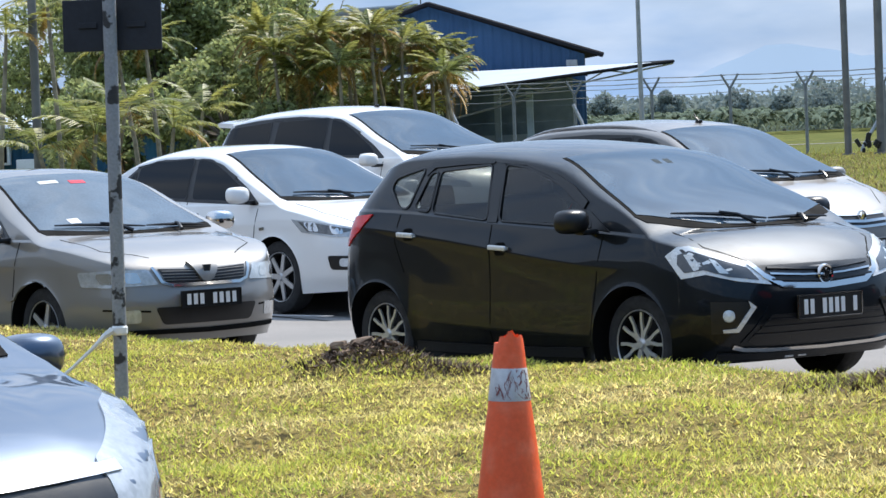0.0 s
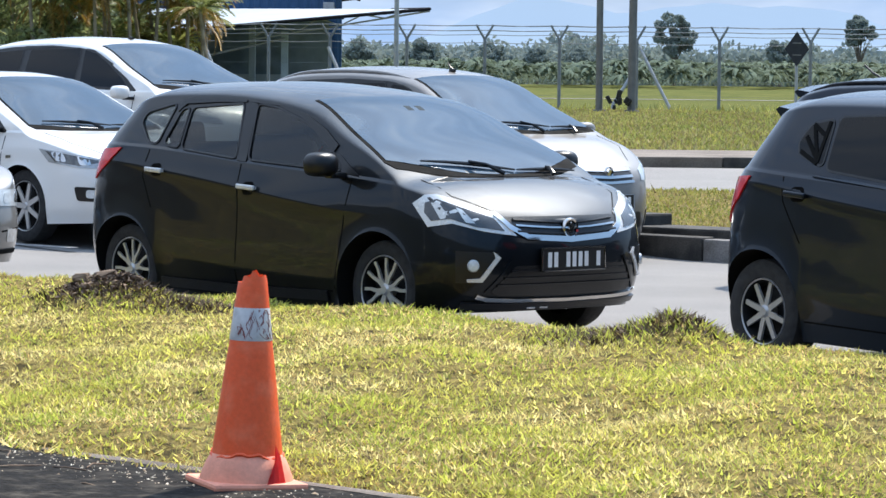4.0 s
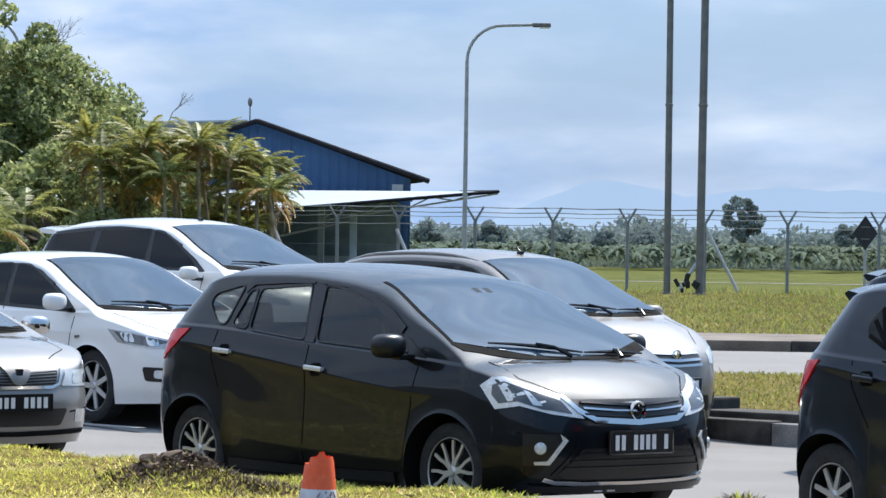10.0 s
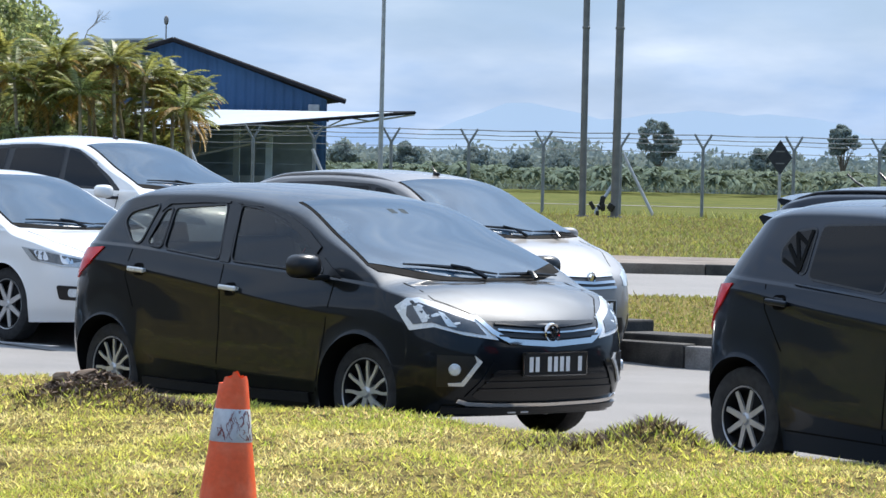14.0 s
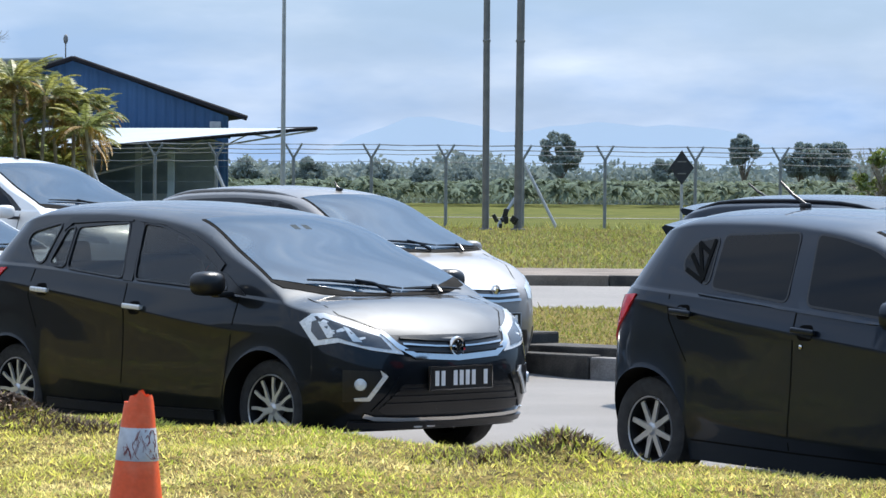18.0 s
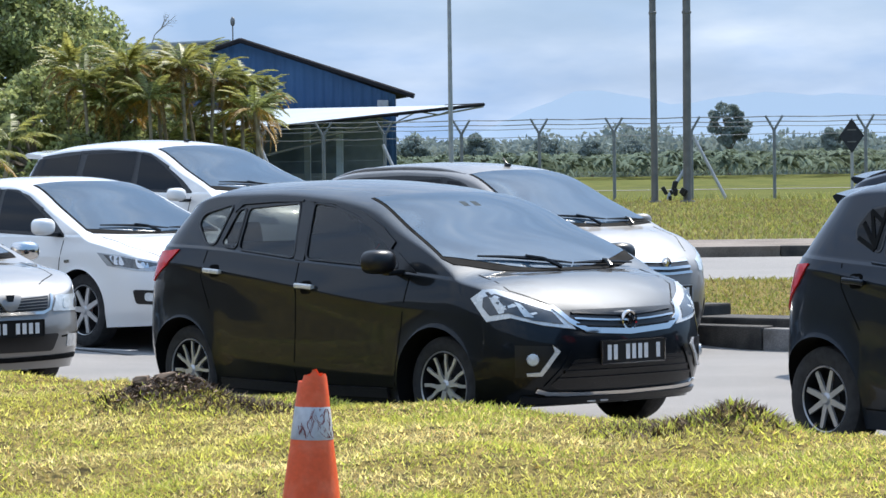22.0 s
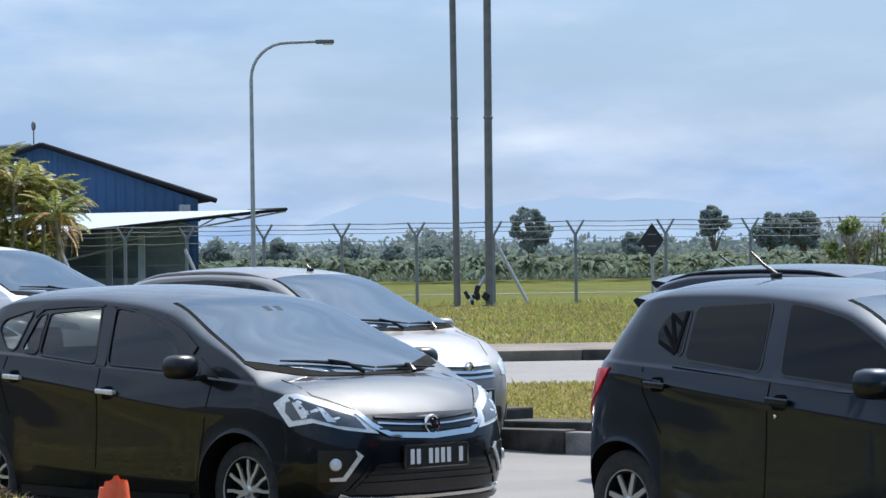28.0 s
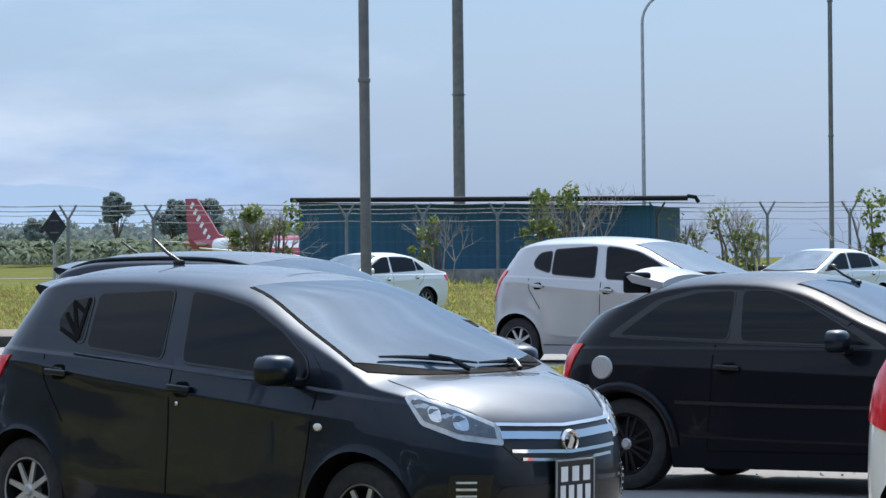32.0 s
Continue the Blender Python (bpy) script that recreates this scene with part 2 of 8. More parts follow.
BLADE_BANK = mat("bank_grass_blade", (0.33, 0.335, 0.075), 0.8, 0, 0.2, 0.3, color2=(0.46, 0.40, 0.12), blend=(0.42, 0.62), rand=0.45, trans=0.25)
BANK_DRY = mat("bank_dry_blade", (0.46, 0.37, 0.15), 0.85, 0, 0.2, 0.5, color2=(0.30, 0.22, 0.10), rand=0.45, trans=0.2)
BLADE_DRY = mat("dry_grass_blade", (0.88, 0.64, 0.27), 0.85, 0, 0.2, 1.2, color2=(0.36, 0.24, 0.10), rand=0.6, trans=0.25)
BLADE_LUSH = mat("lush_grass_blade", (0.40, 0.46, 0.075), 0.7, 0, 0.2, 1.2, color2=(0.60, 0.57, 0.12), rand=0.5, trans=0.55)
DEAD = mat("dead_clippings", (0.085, 0.055, 0.038), 0.95, 0, 0.3, 8, color2=(0.21, 0.145, 0.095), rand=0.7)
BARK = mat("palm_bark", (0.30, 0.26, 0.19), 0.9, 0, 0.3, 4, 0.6, 30, color2=(0.17, 0.14, 0.10))
BARK_DARK = mat("tree_bark", (0.16, 0.13, 0.10), 0.9, 0, 0.3, 4, 0.6, 30)
BARK_PALE = mat("bare_pale_twig", (0.33, 0.29, 0.25), 0.9, 0, 0.3, 4, 0.4, 30)
LEAF = mat("tree_leaf", (0.25, 0.29, 0.12), 0.5, 0, 0.25, 0.6, color2=(0.38, 0.41, 0.17), rand=0.6, trans=0.5)
LEAF_BRIGHT = mat("shrub_leaf", (0.12, 0.165, 0.048), 0.5, 0, 0.25, 1.5, color2=(0.18, 0.215, 0.06), rand=0.5, trans=0.4)
FROND = mat("palm_frond", (0.21, 0.24, 0.075), 0.45, 0, 0.2, 0.5, color2=(0.36, 0.33, 0.09), rand=0.6, trans=0.45)
FROND_DRY = mat("yellowed_frond", (0.42, 0.27, 0.06), 0.6, 0, 0.2, 1.0, color2=(0.20, 0.12, 0.05), rand=0.45, trans=0.3)
# far greens are lightened and greyed, so their colour carries the haze
OILPALM = mat("hazed_palm_frond", (0.15, 0.19, 0.135), 0.9, 0, 0.2, 0.01, color2=(0.18, 0.215, 0.15), rand=0.22, spec=0.05, trans=0.3)
FOREST = mat("hazed_forest_leaf", (0.23, 0.275, 0.255), 0.95, 0, 0.2, 0.01, color2=(0.26, 0.30, 0.275), rand=0.15, spec=0.05, trans=0.3)
STEEL = mat("galvanised_steel", (0.36, 0.37, 0.38), 0.55, 0.35, 0.15, 6, 0.1, 90, fleck=0.08)
STEEL_DARK = mat("weathered_pole_steel", (0.17, 0.165, 0.16), 0.6, 0.3, 0.2, 3, 0.1, 60, fleck=0.1)
STEEL_PEEL = mat("peeling_grey_pole", (0.27, 0.28, 0.29), 0.55, 0.2, 0.2, 7, 0.2, 60, color2=(0.035, 0.034, 0.034), blend=(0.545, 0.57), fleck=0.15)
STEEL_FENCE = mat("dull_fence_steel", (0.20, 0.215, 0.225), 0.7, 0.2, 0.2, 4, 0.1, 60)
WIRE = mat("fence_wire", (0.22, 0.23, 0.24), 0.6, 0.4)
SIGN_BACK = mat("dark_sign_back", (0.016, 0.018, 0.024), 0.55, 0.1, 0.3, 8, 0.1, 50)
CLADDING = mat("blue_cladding", (0.018, 0.075, 0.18), 0.6, 0.0, 0.2, 0.35, 0.1, 30, color2=(0.035, 0.105, 0.23), blend=(0.4, 0.7))
CLADDING_TEAL = mat("teal_blue_cladding", (0.007, 0.090, 0.165), 0.5, 0.05, 0.2, 0.5, 0.1, 30)
METAL_ROOF = mat("pale_metal_roof", (0.55, 0.60, 0.64), 0.38, 0.35, 0.12, 0.6, 0.1, 20)
ROOF_EDGE = mat("dark_roof_edge", (0.018, 0.018, 0.021), 0.9, 0, 0.2, 3, spec=0.1)
GREY_WALL = mat("pale_green_block_wall", (0.44, 0.51, 0.54), 0.9, 0, 0.2, 0.7, 0.3, 20)
SHADE_NET = mat("dark_green_mesh", (0.20, 0.265, 0.31), 0.9, 0, 0.3, 1.2, 0.3, 40)
ORANGE = mat("orange_rubber", (0.90, 0.115, 0.026), 0.45, 0, 0.14, 9, 0.15, 60, color2=(0.93, 0.19, 0.08), blend=(0.5, 0.75))
ORANGE_FADED = mat("faded_orange_rubber", (0.92, 0.36, 0.23), 0.65, 0, 0.14, 9, 0.15, 60)
BAND = mat("cracked_reflective_band", (0.66, 0.66, 0.66), 0.4, 0.1, 0.16, 14, color2=(0.46, 0.46, 0.45), blend=(0.45, 0.75))
CRACK = mat("band_crack", (0.30, 0.10, 0.09), 0.7)
TEAR = mat("fresh_red_tear", (0.80, 0.025, 0.02), 0.5, 0, 0.1, 20)
CLOTH = mat("white_cloth_tape", (0.78, 0.77, 0.74), 0.8, 0, 0.1, 20)
LIVERY_RED = mat("red_livery", (0.34, 0.045, 0.065), 0.35, 0, 0.06, 0.3, coat=0.5)
LIVERY_WHITE = mat("white_livery", (0.78, 0.78, 0.78), 0.35, 0, 0.04, 0.3, coat=0.5)
TAXI_LIGHT = mat("taxi_light", (0.9, 0.9, 0.85), 0.2, glow=(1.0, 0.95, 0.85, 14.0))
PLAIN_WALL = mat("plain_wall", (0.10, 0.11, 0.10), 0.9, 0, 0.2, 0.4, 0.2, 20)
# blue base and emission stand in for the air's haze over the hills
HILL = mat("hill_haze_glow", (0.16, 0.22, 0.30), 1.0, 0, 0.06, 0.002, spec=0.0, glow=(0.44, 0.565, 0.70, 0.69))


# ---- mesh helpers ----

def part(name, bm, material, parent=None, label="", smooth=0.0):
    """Link a bmesh as one mesh object, under a thing or a part."""
    me = bpy.data.meshes.new(name)
    bm.to_mesh(me)
    bm.free()
    for m in material if isinstance(material, (list, tuple)) else [material]:
        me.materials.append(m)
    if smooth:
        me.polygons.foreach_set("use_smooth", [True] * len(me.polygons))
        me.set_sharp_from_angle(angle=radians(smooth))
    ob = new(name, me)
    if parent:
        ob.parent = parent
    return tagged(ob, label=label) if label else ob


def raw(name, verts, faces, material, parent=None, smooth=False):
    """Link arrays of points and equal-sided faces as one mesh object."""
    verts, faces = np.asarray(verts, np.float32), np.asarray(faces, np.int32)
    me = bpy.data.meshes.new(name)
    me.vertices.add(len(verts))
    me.vertices.foreach_set("co", verts.ravel())
    k = faces.shape[1]
    me.loops.add(faces.size)
    me.loops.foreach_set("vertex_index", faces.ravel())
    me.polygons.add(len(faces))
    me.polygons.foreach_set("loop_start", np.arange(0, faces.size, k, dtype=np.int32))
    me.update(calc_edges=True)
    if smooth:
        me.polygons.foreach_set("use_smooth", [True] * len(faces))
    me.materials.append(material)
    ob = new(name, me)
    if parent:
        ob.parent = parent
    return ob


def thing(name, m, label, category, group="", kind=""):
    ob = new(name)
    ob.empty_display_size = 0.2
    ob.matrix_world = m
    return tagged(ob, label, category, group, kind)


def box(bm, c, s, bevel=0.0, m=None, seg=2):
    r = bmesh.ops.create_cube(bm, size=1, matrix=(m or Matrix()) @ Matrix.Translation(c) @ Matrix.Diagonal((*s, 1)))
    if bevel:
        es = list({e for v in r["verts"] for e in v.link_edges})
        bmesh.ops.bevel(bm, geom=es, offset=bevel, segments=seg, profile=0.6, affect="EDGES")
    return bm


def rod(bm, p, q, r, r2=None, n=10):
    p, q = Vector(p), Vector(q)
    d = q - p
    m = Matrix.Translation((p + q) / 2) @ d.to_track_quat("Z", "Y").to_matrix().to_4x4()
    bmesh.ops.create_cone(bm, segments=n, radius1=r, radius2=r if r2 is None else r2, depth=d.length, cap_ends=True, matrix=m)
    return bm


def tube(bm, pts, r, n=8):
    """A pipe along points; r is a number or one radius a point."""
    pts = [Vector(p) for p in pts]
    rs = r if isinstance(r, (list, tuple)) else [r] * len(pts)
    rings = []
    for i, p in enumerate(pts):
        d = (pts[min(i + 1, len(pts) - 1)] - pts[max(i - 1, 0)]).normalized()
        q = d.to_track_quat("Z", "Y").to_matrix()
        rings.append([bm.verts.new(p + q @ Vector((math.cos(a) * rs[i], math.sin(a) * rs[i], 0))) for a in [k * math.tau / n for k in range(n)]])
    for a, b in zip(rings, rings[1:]):
        for k in range(n):
            bm.faces.new((a[k], a[(k + 1) % n], b[(k + 1) % n], b[k]))
    bm.faces.new(rings[0][::-1])
    bm.faces.new(rings[-1])
    return bm


def lathe(bm, prof, n=32, axis="Y", m=None):
    """Turn a profile of (radius, height) round an axis."""
    m = m or Matrix()
    rings = []
    for r, h in prof:
        ring = []
        for k in range(n):
            c, s = math.cos(k * math.tau / n) * r, math.sin(k * math.tau / n) * r
            p = (c, h, s) if axis == "Y" else (c, s, h)
            ring.append(bm.verts.new(m @ Vector(p)))
        rings.append(ring)
    for a, b in zip(rings, rings[1:]):
        for k in range(n):
            bm.faces.new((a[k], b[k], b[(k + 1) % n], a[(k + 1) % n]))
    return bm


def plate(bm, pts, thick, m=None):
    """A flat slab from an outline in x, y."""
    m = m or Matrix()
    low = [bm.verts.new(m @ Vector((x, y, 0))) for x, y in pts]
    high = [bm.verts.new(m @ Vector((x, y, thick))) for x, y in pts]
    bm.faces.new(low[::-1])
    bm.faces.new(high)
    k = len(pts)
    for i in range(k):
        bm.faces.new((low[i], low[(i + 1) % k], high[(i + 1) % k], high[i]))
    return bm


def B():
    return bmesh.new()


# ---- ground ----
ROAD = radians(-41)
RA, RN = Vector((math.cos(ROAD), math.sin(ROAD), 0)), Vector((-math.sin(ROAD), math.cos(ROAD), 0))


def lift(x, y):
    """Height of the ground: level at the near road, rising to the left and to the airfield."""
    b = np.interp(y, [26, 31, 36, 57, 92, 440, 473, 512, 553, 900, 1500], [0, 0.40, 0.42, 0.60, 1.0, 1.0, 2.1, 3.1, 3.35, 4.0, 4.0])
    t = np.clip((np.asarray(x) - 4) / 8, 0, 1)
    far = np.interp(y, [45, 62, 70, 95], [0.34, 0.42, 0.42, 0])
    b = b * (1 - t * t * (3 - 2 * t) * far)
    b = b - 0.045 * np.exp(-((x - 3.4) ** 2 + (y - 14.6) ** 2) / 7.0)
    return b + 0.05 * np.clip(-2.5 - x, 0, 6) * np.interp(y, [40, 60], [1, 0])


def on(x, y, dz=0.0):
    return (x, y, float(lift(x, y)) + dz)


def strip(name, l0, l1, a0, a1, dz, material, steps=60, cross=6, fn=None):
    """A sheet along the near road between two lane offsets, laid on the ground."""
    al, ln = np.linspace(a0, a1, steps), np.linspace(l0, l1, cross)
    g = np.array([[a * RA.x + l * RN.x, a * RA.y + l * RN.y] for a in al for l in ln])
    z = lift(g[:, 0], g[:, 1]) + dz
    if fn is not None:
        z = z + fn(np.repeat(al, cross), np.tile(ln, steps))
    f = [[i * cross + j, (i + 1) * cross + j, (i + 1) * cross + j + 1, i * cross + j + 1] for i in range(steps - 1) for j in range(cross - 1)]
    return raw(name, np.c_[g, z], f, material, smooth=True)


def build_ground():
    xs = np.r_[-3000, -1500, -700, -300, -120, np.arange(-60, 61, 2.0), 120, 300, 700, 1500, 3000]
    ys = np.r_[-3000, -600, -100, -30, np.arange(-10, 100, 2.0), 110, 130, 160, 200, 260, 340, 450, 600, 900, 1500, 2500, 4000]
    X, Y = np.meshgrid(xs, ys)
    Z = lift(X, Y) - 0.03
    f = [[j * len(xs) + i, j * len(xs) + i + 1, (j + 1) * len(xs) + i + 1, (j + 1) * len(xs) + i] for j in range(len(ys) - 1) for i in range(len(xs) - 1)]
    tagged(raw("ground", np.c_[X.ravel(), Y.ravel(), Z.ravel()], f, TURF, smooth=True), "dry yellow-green mown grass rising to an airfield", "grass", kind="structure")
    tagged(strip("road", 12.0, 20.75, -75, 45, 0.0, ASPHALT, 80, 12), "sun-bleached grey asphalt road with parked cars", "road", kind="structure")
    # tar out of view, added so the car flanks mirror dark ground
    tagged(strip("unseen_tar", 7.74, 12.02, -72, -19.5, 0.004, TAR, 40, 6), "unseen dark tar added past the verge to darken car reflections", "pavement", kind="structure")
    tagged(strip("pavement", -60.0, 7.75, -70, 70, 0.0, TAR, 70, 34), "dark weathered tar apron beside the grass verge", "pavement", kind="structure")


build_ground()


# ---- cars ----
def smooth_curve(points):
    """A monotone curve through (x, z) points, as a function of arrays."""
    p = np.array(points, float)
    x, y = p[:, 0], p[:, 1]
    h, d = np.diff(x), np.diff(y) / np.diff(x)
    m = np.zeros(len(x))
    m[0], m[-1] = d[0], d[-1]
    for i in range(1, len(x) - 1):
        if d[i - 1] * d[i] > 0:
            w1, w2 = 2 * h[i] + h[i - 1], h[i] + 2 * h[i - 1]
            m[i] = (w1 + w2) / (w1 / d[i - 1] + w2 / d[i])

    def f(q):
        q = np.clip(q, x[0], x[-1])
        i = np.clip(np.searchsorted(x, q, side="right") - 1, 0, len(h) - 1)
        t = (q - x[i]) / h[i]
        return (1 + 2 * t) * (1 - t) ** 2 * y[i] + t * (1 - t) ** 2 * h[i] * m[i] + t * t * (3 - 2 * t) * y[i + 1] + t * t * (t - 1) * h[i] * m[i + 1]

    return f


def step(v):
    v = np.clip(v, 0, 1)
    return v * v * (3 - 2 * v)


class Shell:
    """The body of a car. x runs forward from the front axle, y to its left, z up from the road."""

    def __init__(self, s):
        self.s = s
        xf, xr, wb, half = s["front"], -s["wb"] - s["rear"], s["wb"], s["width"] / 2
        top = smooth_curve(s["top"])
        fall = smooth_curve(s["drop"])
        self.shoulder = lambda x: float(top(x) - fall(x))
        nose, tail = smooth_curve(s["nose"]), smooth_curve(s["tail"])
        waist = smooth_curve(s.get("waist", [(0.0, 0.93), (0.2, 0.962), (0.30, 0.985), (0.48, 0.999), (0.72, 1.0), (s["belt"], 0.965), (s["belt"] + 0.08, 0.94), (s["height"], s.get("tumble", 0.74))]))
        ra, sill = s["arch"], s.get("sill", 0.2)
        hub = s["tyre"] - 0.005
        # the window line may rise along the car; below it run creases that stand proud
        belt = smooth_curve(s.get("belt_line", [(xr, s["belt"]), (xf, s["belt"])]))
        lines = []
        for pts, up, down in s.get("creases", [([(-0.05, s["belt"] * 0.80, 0.0), (-0.6, s["belt"] * 0.82, 0.010), (-wb, s["belt"] * 0.89, 0.012), (xr, s["belt"] * 0.90, 0.0)], 0.10, 0.05), ([(-ra, 0.33, 0.0), (-ra - 0.15, 0.33, 0.012), (-wb + ra + 0.15, 0.36, 0.012), (-wb + ra, 0.38, 0.0)], 0.12, 0.05)]):
            pts = sorted(pts)
            lines.append((smooth_curve([p[:2] for p in pts]), smooth_curve([(p[0], p[2]) for p in pts]), up, down))
        lines.sort(key=lambda q: -float(q[0](-wb / 2)))
        lines = lines[::-1]

        def girth(x, w, z):
            """Half the width at a height, with the creases, the window ledge and the wheel-arch lips."""
            bl, h = float(belt(x)), s["height"]
            zz = np.where(z < bl, z * s["belt"] / bl, s["belt"] + (z - bl) * (h - s["belt"]) / (h - bl))
            y = w * waist(zz)
            k = min(1.0, w / half) ** 2
            for f, amp, up, down in lines:
                d = z - float(f(x))
                y = y + k * float(amp(x)) * np.where(d > 0, np.exp(-np.clip(d, 0, None) / up), np.exp(np.clip(d, None, 0) / down))
            y = y - k * 0.010 * np.clip((z - bl) / 0.018, 0, 1)
            for c in (0.0, -wb):
                r = np.sqrt((x - c) ** 2 + (z - hub) ** 2)
                y = y + k * s.get("flare", 0.014) * np.exp(-np.clip(r - ra, 0, None) / 0.05)
            return y

        xs = [xf - (xf - (xf - 0.85)) * (1 - math.sin(k * math.pi / 36)) for k in range(19)]
        xs += [xr + 0.55 * (1 - math.sin(k * math.pi / 28)) for k in range(15)]
        for c in (0.0, -wb):
            xs += [c + ra * math.cos(k * math.pi / 22) for k in range(23)] + [c + e * (ra + d) for e in (-1, 1) for d in (0.004, 0.03, 0.07, 0.12)]
        xs += list(np.linspace(-wb + ra, -ra, 24)) + list(np.linspace(xr + 0.55, -wb - ra, 4)) + list(s.get("cuts", ()))
        xs = np.array(sorted(set(round(x, 4) for x in xs if xr - 1e-6 <= x <= xf + 1e-6)))
        keep = [xs[0]]
        for x in xs[1:]:
            if x - keep[-1] > 0.003:
                keep.append(x)
        keep[-1] = xf
        xs = np.array(keep)
        pf, pr = s.get("round_front", 2.7), s.get("round_rear", 3.4)
        lf, lr = s.get("long_front", 0.85), s.get("long_rear", 0.55)
        wide = half * (1 - np.clip((xs - (xf - lf)) / lf, 0, 1) ** pf) ** (1 / pf) * (1 - np.clip(((xr + lr) - xs) / lr, 0, 1) ** pr) ** (1 / pr)
        wide = np.maximum(wide, 0.012)
        low = np.full(len(xs), sill) + 0.03 * np.clip(xs / xf, 0, 1) + 0.05 * np.clip((-wb - xs) / s["rear"], 0, 1)
        for c in (0.0, -wb):
            q = ra * ra - (xs - c) ** 2
            low = np.maximum(low, np.where(q >= -1e-6, hub + np.sqrt(np.clip(q, 0, None)), 0))
        zt = top(xs)
        drop = smooth_curve(s["drop"])(xs)
        nt = 16
        dense = (1 - np.cos(np.linspace(0, math.pi, 9))) / 2
        V, rows = [], []
        for i, x in enumerate(xs):
            zs = max(zt[i] - drop[i], low[i] + 0.02)
            marks = [float(f(x)) for f, *_ in lines] + [float(belt(x)), float(belt(x)) + 0.018]
            room, nm = zs - low[i], len(marks) + 1
            marks = np.maximum.accumulate([np.clip((q - low[i]) / room, (j + 1) * 0.012, 1 - (nm - j - 1) * 0.012) for j, q in enumerate(marks)])
            ends = [0.0, *marks, 1.0]
            z = low[i] + room * np.r_[0.0, np.concatenate([a + (b - a) * (dense if b - a > 0.05 else np.linspace(0, 1, 9))[1:] for a, b in zip(ends, ends[1:])])]
            y = girth(x, wide[i], z)
            yy = y[-1] * np.cos(np.linspace(0, math.pi / 2, nt + 1))[1:]
            zz = zs + (zt[i] - zs) * (1 - (yy / y[-1]) ** 2.3) ** 0.62
            # a raised bonnet between two soft creases
            ridge = s.get("bonnet", 0.008) * step((x - s.get("shield", (0, 0))[0] - 0.04) / 0.30) * step((xf - 0.06 - x) / 0.15)
            zz = zz + ridge * step((0.62 - yy / half) / 0.10)
            inner = [(max(y[0] - 0.22, 0.0), low[i]), (0.0, low[i])]
            ring = [*inner[::-1], *zip(y, z), *zip(yy, zz)]
            row = []
            for yv, zv in ring:
                xx = x + step((x - (xf - 1.0)) / 1.0) * (nose(zv) - xf) + step((xr + 1.05 - x) / 1.05) * (tail(zv) - xr)
                V.append((xx, -yv, zv))
                row.append(len(V) - 1)
            rows.append(row)
        k, F, M = len(rows[0]), [], []
        nv = len(V)
        V = V + [(x, -y, z) for x, y, z in V]
        for a, b in zip(rows, rows[1:]):
            for j in range(k - 1):
                F.append((a[j], b[j], b[j + 1], a[j + 1]))
                F.append((a[j] + nv, a[j + 1] + nv, b[j + 1] + nv, b[j] + nv))
                M += [1 if j < 2 else 0] * 2
        bm = B()
        vs = [bm.verts.new(v) for v in V]
        for f, m in zip(F, M):
            face = bm.faces.new([vs[i] for i in f])
            face.material_index = m
            face.smooth = True
        for r in (rows[0], rows[-1]):
            for j in range(k - 1):
                f = bm.faces.new([vs[r[j]], vs[r[j + 1]], vs[r[j + 1] + nv], vs[r[j] + nv]])
                f.smooth = True
        bmesh.ops.remove_doubles(bm, verts=bm.verts, dist=0.0008)
        bmesh.ops.recalc_face_normals(bm, faces=bm.faces)
        self.bm = bm
        self.tree = BVHTree.FromBMesh(bm)

    def drop_on(self, p, d, off):
        d = Vector(d).normalized()
        hit, n, _, _ = self.tree.ray_cast(Vector(p) - d * 3.0, d)
        if hit is None:
            hit, n, _, _ = self.tree.find_nearest(Vector(p))
        if n.dot(d) > 0:
            n = -n
        return hit + n * off, n


def patch(shell, pts, d, material, parent, name, off=0.004, grid=0.06, depth=0.012, label=""):
    """A panel with an outline of 3D points, laid on a car's skin along the way d."""
    d = Vector(d).normalized()
    q = d.to_track_quat("-Z", "Y").to_matrix()
    e1, e2 = q @ Vector((1, 0, 0)), q @ Vector((0, 1, 0))
    bm = B()
    o = Vector(pts[0])
    uv = [((Vector(p) - o).dot(e1), (Vector(p) - o).dot(e2)) for p in pts]
    bm.faces.new([bm.verts.new((u, v, 0)) for u, v in uv])
    for axis in (0, 1):
        lo, hi = min(p[axis] for p in uv), max(p[axis] for p in uv)
        n = int((hi - lo) / grid)
        for k in range(1, n + 1):
            co, no = [0, 0, 0], [0, 0, 0]
            co[axis], no[axis] = lo + k * (hi - lo) / (n + 1), 1
            bmesh.ops.bisect_plane(bm, geom=bm.verts[:] + bm.edges[:] + bm.faces[:], plane_co=co, plane_no=no)
    rim = [e for e in bm.edges if e.is_boundary]
    r = bmesh.ops.extrude_edge_only(bm, edges=rim)
    low = {v for v in r["geom"] if isinstance(v, bmesh.types.BMVert)}
    for v in bm.verts:
        p = o + e1 * v.co.x + e2 * v.co.y
        v.co = shell.drop_on(p, d, off - depth if v in low else off)[0]
    bmesh.ops.recalc_face_normals(bm, faces=bm.faces)
    for f in bm.faces:
        f.smooth = True
    ob = part(name, bm, material, parent, label)
    ob.data.set_sharp_from_angle(angle=radians(50))
    return ob


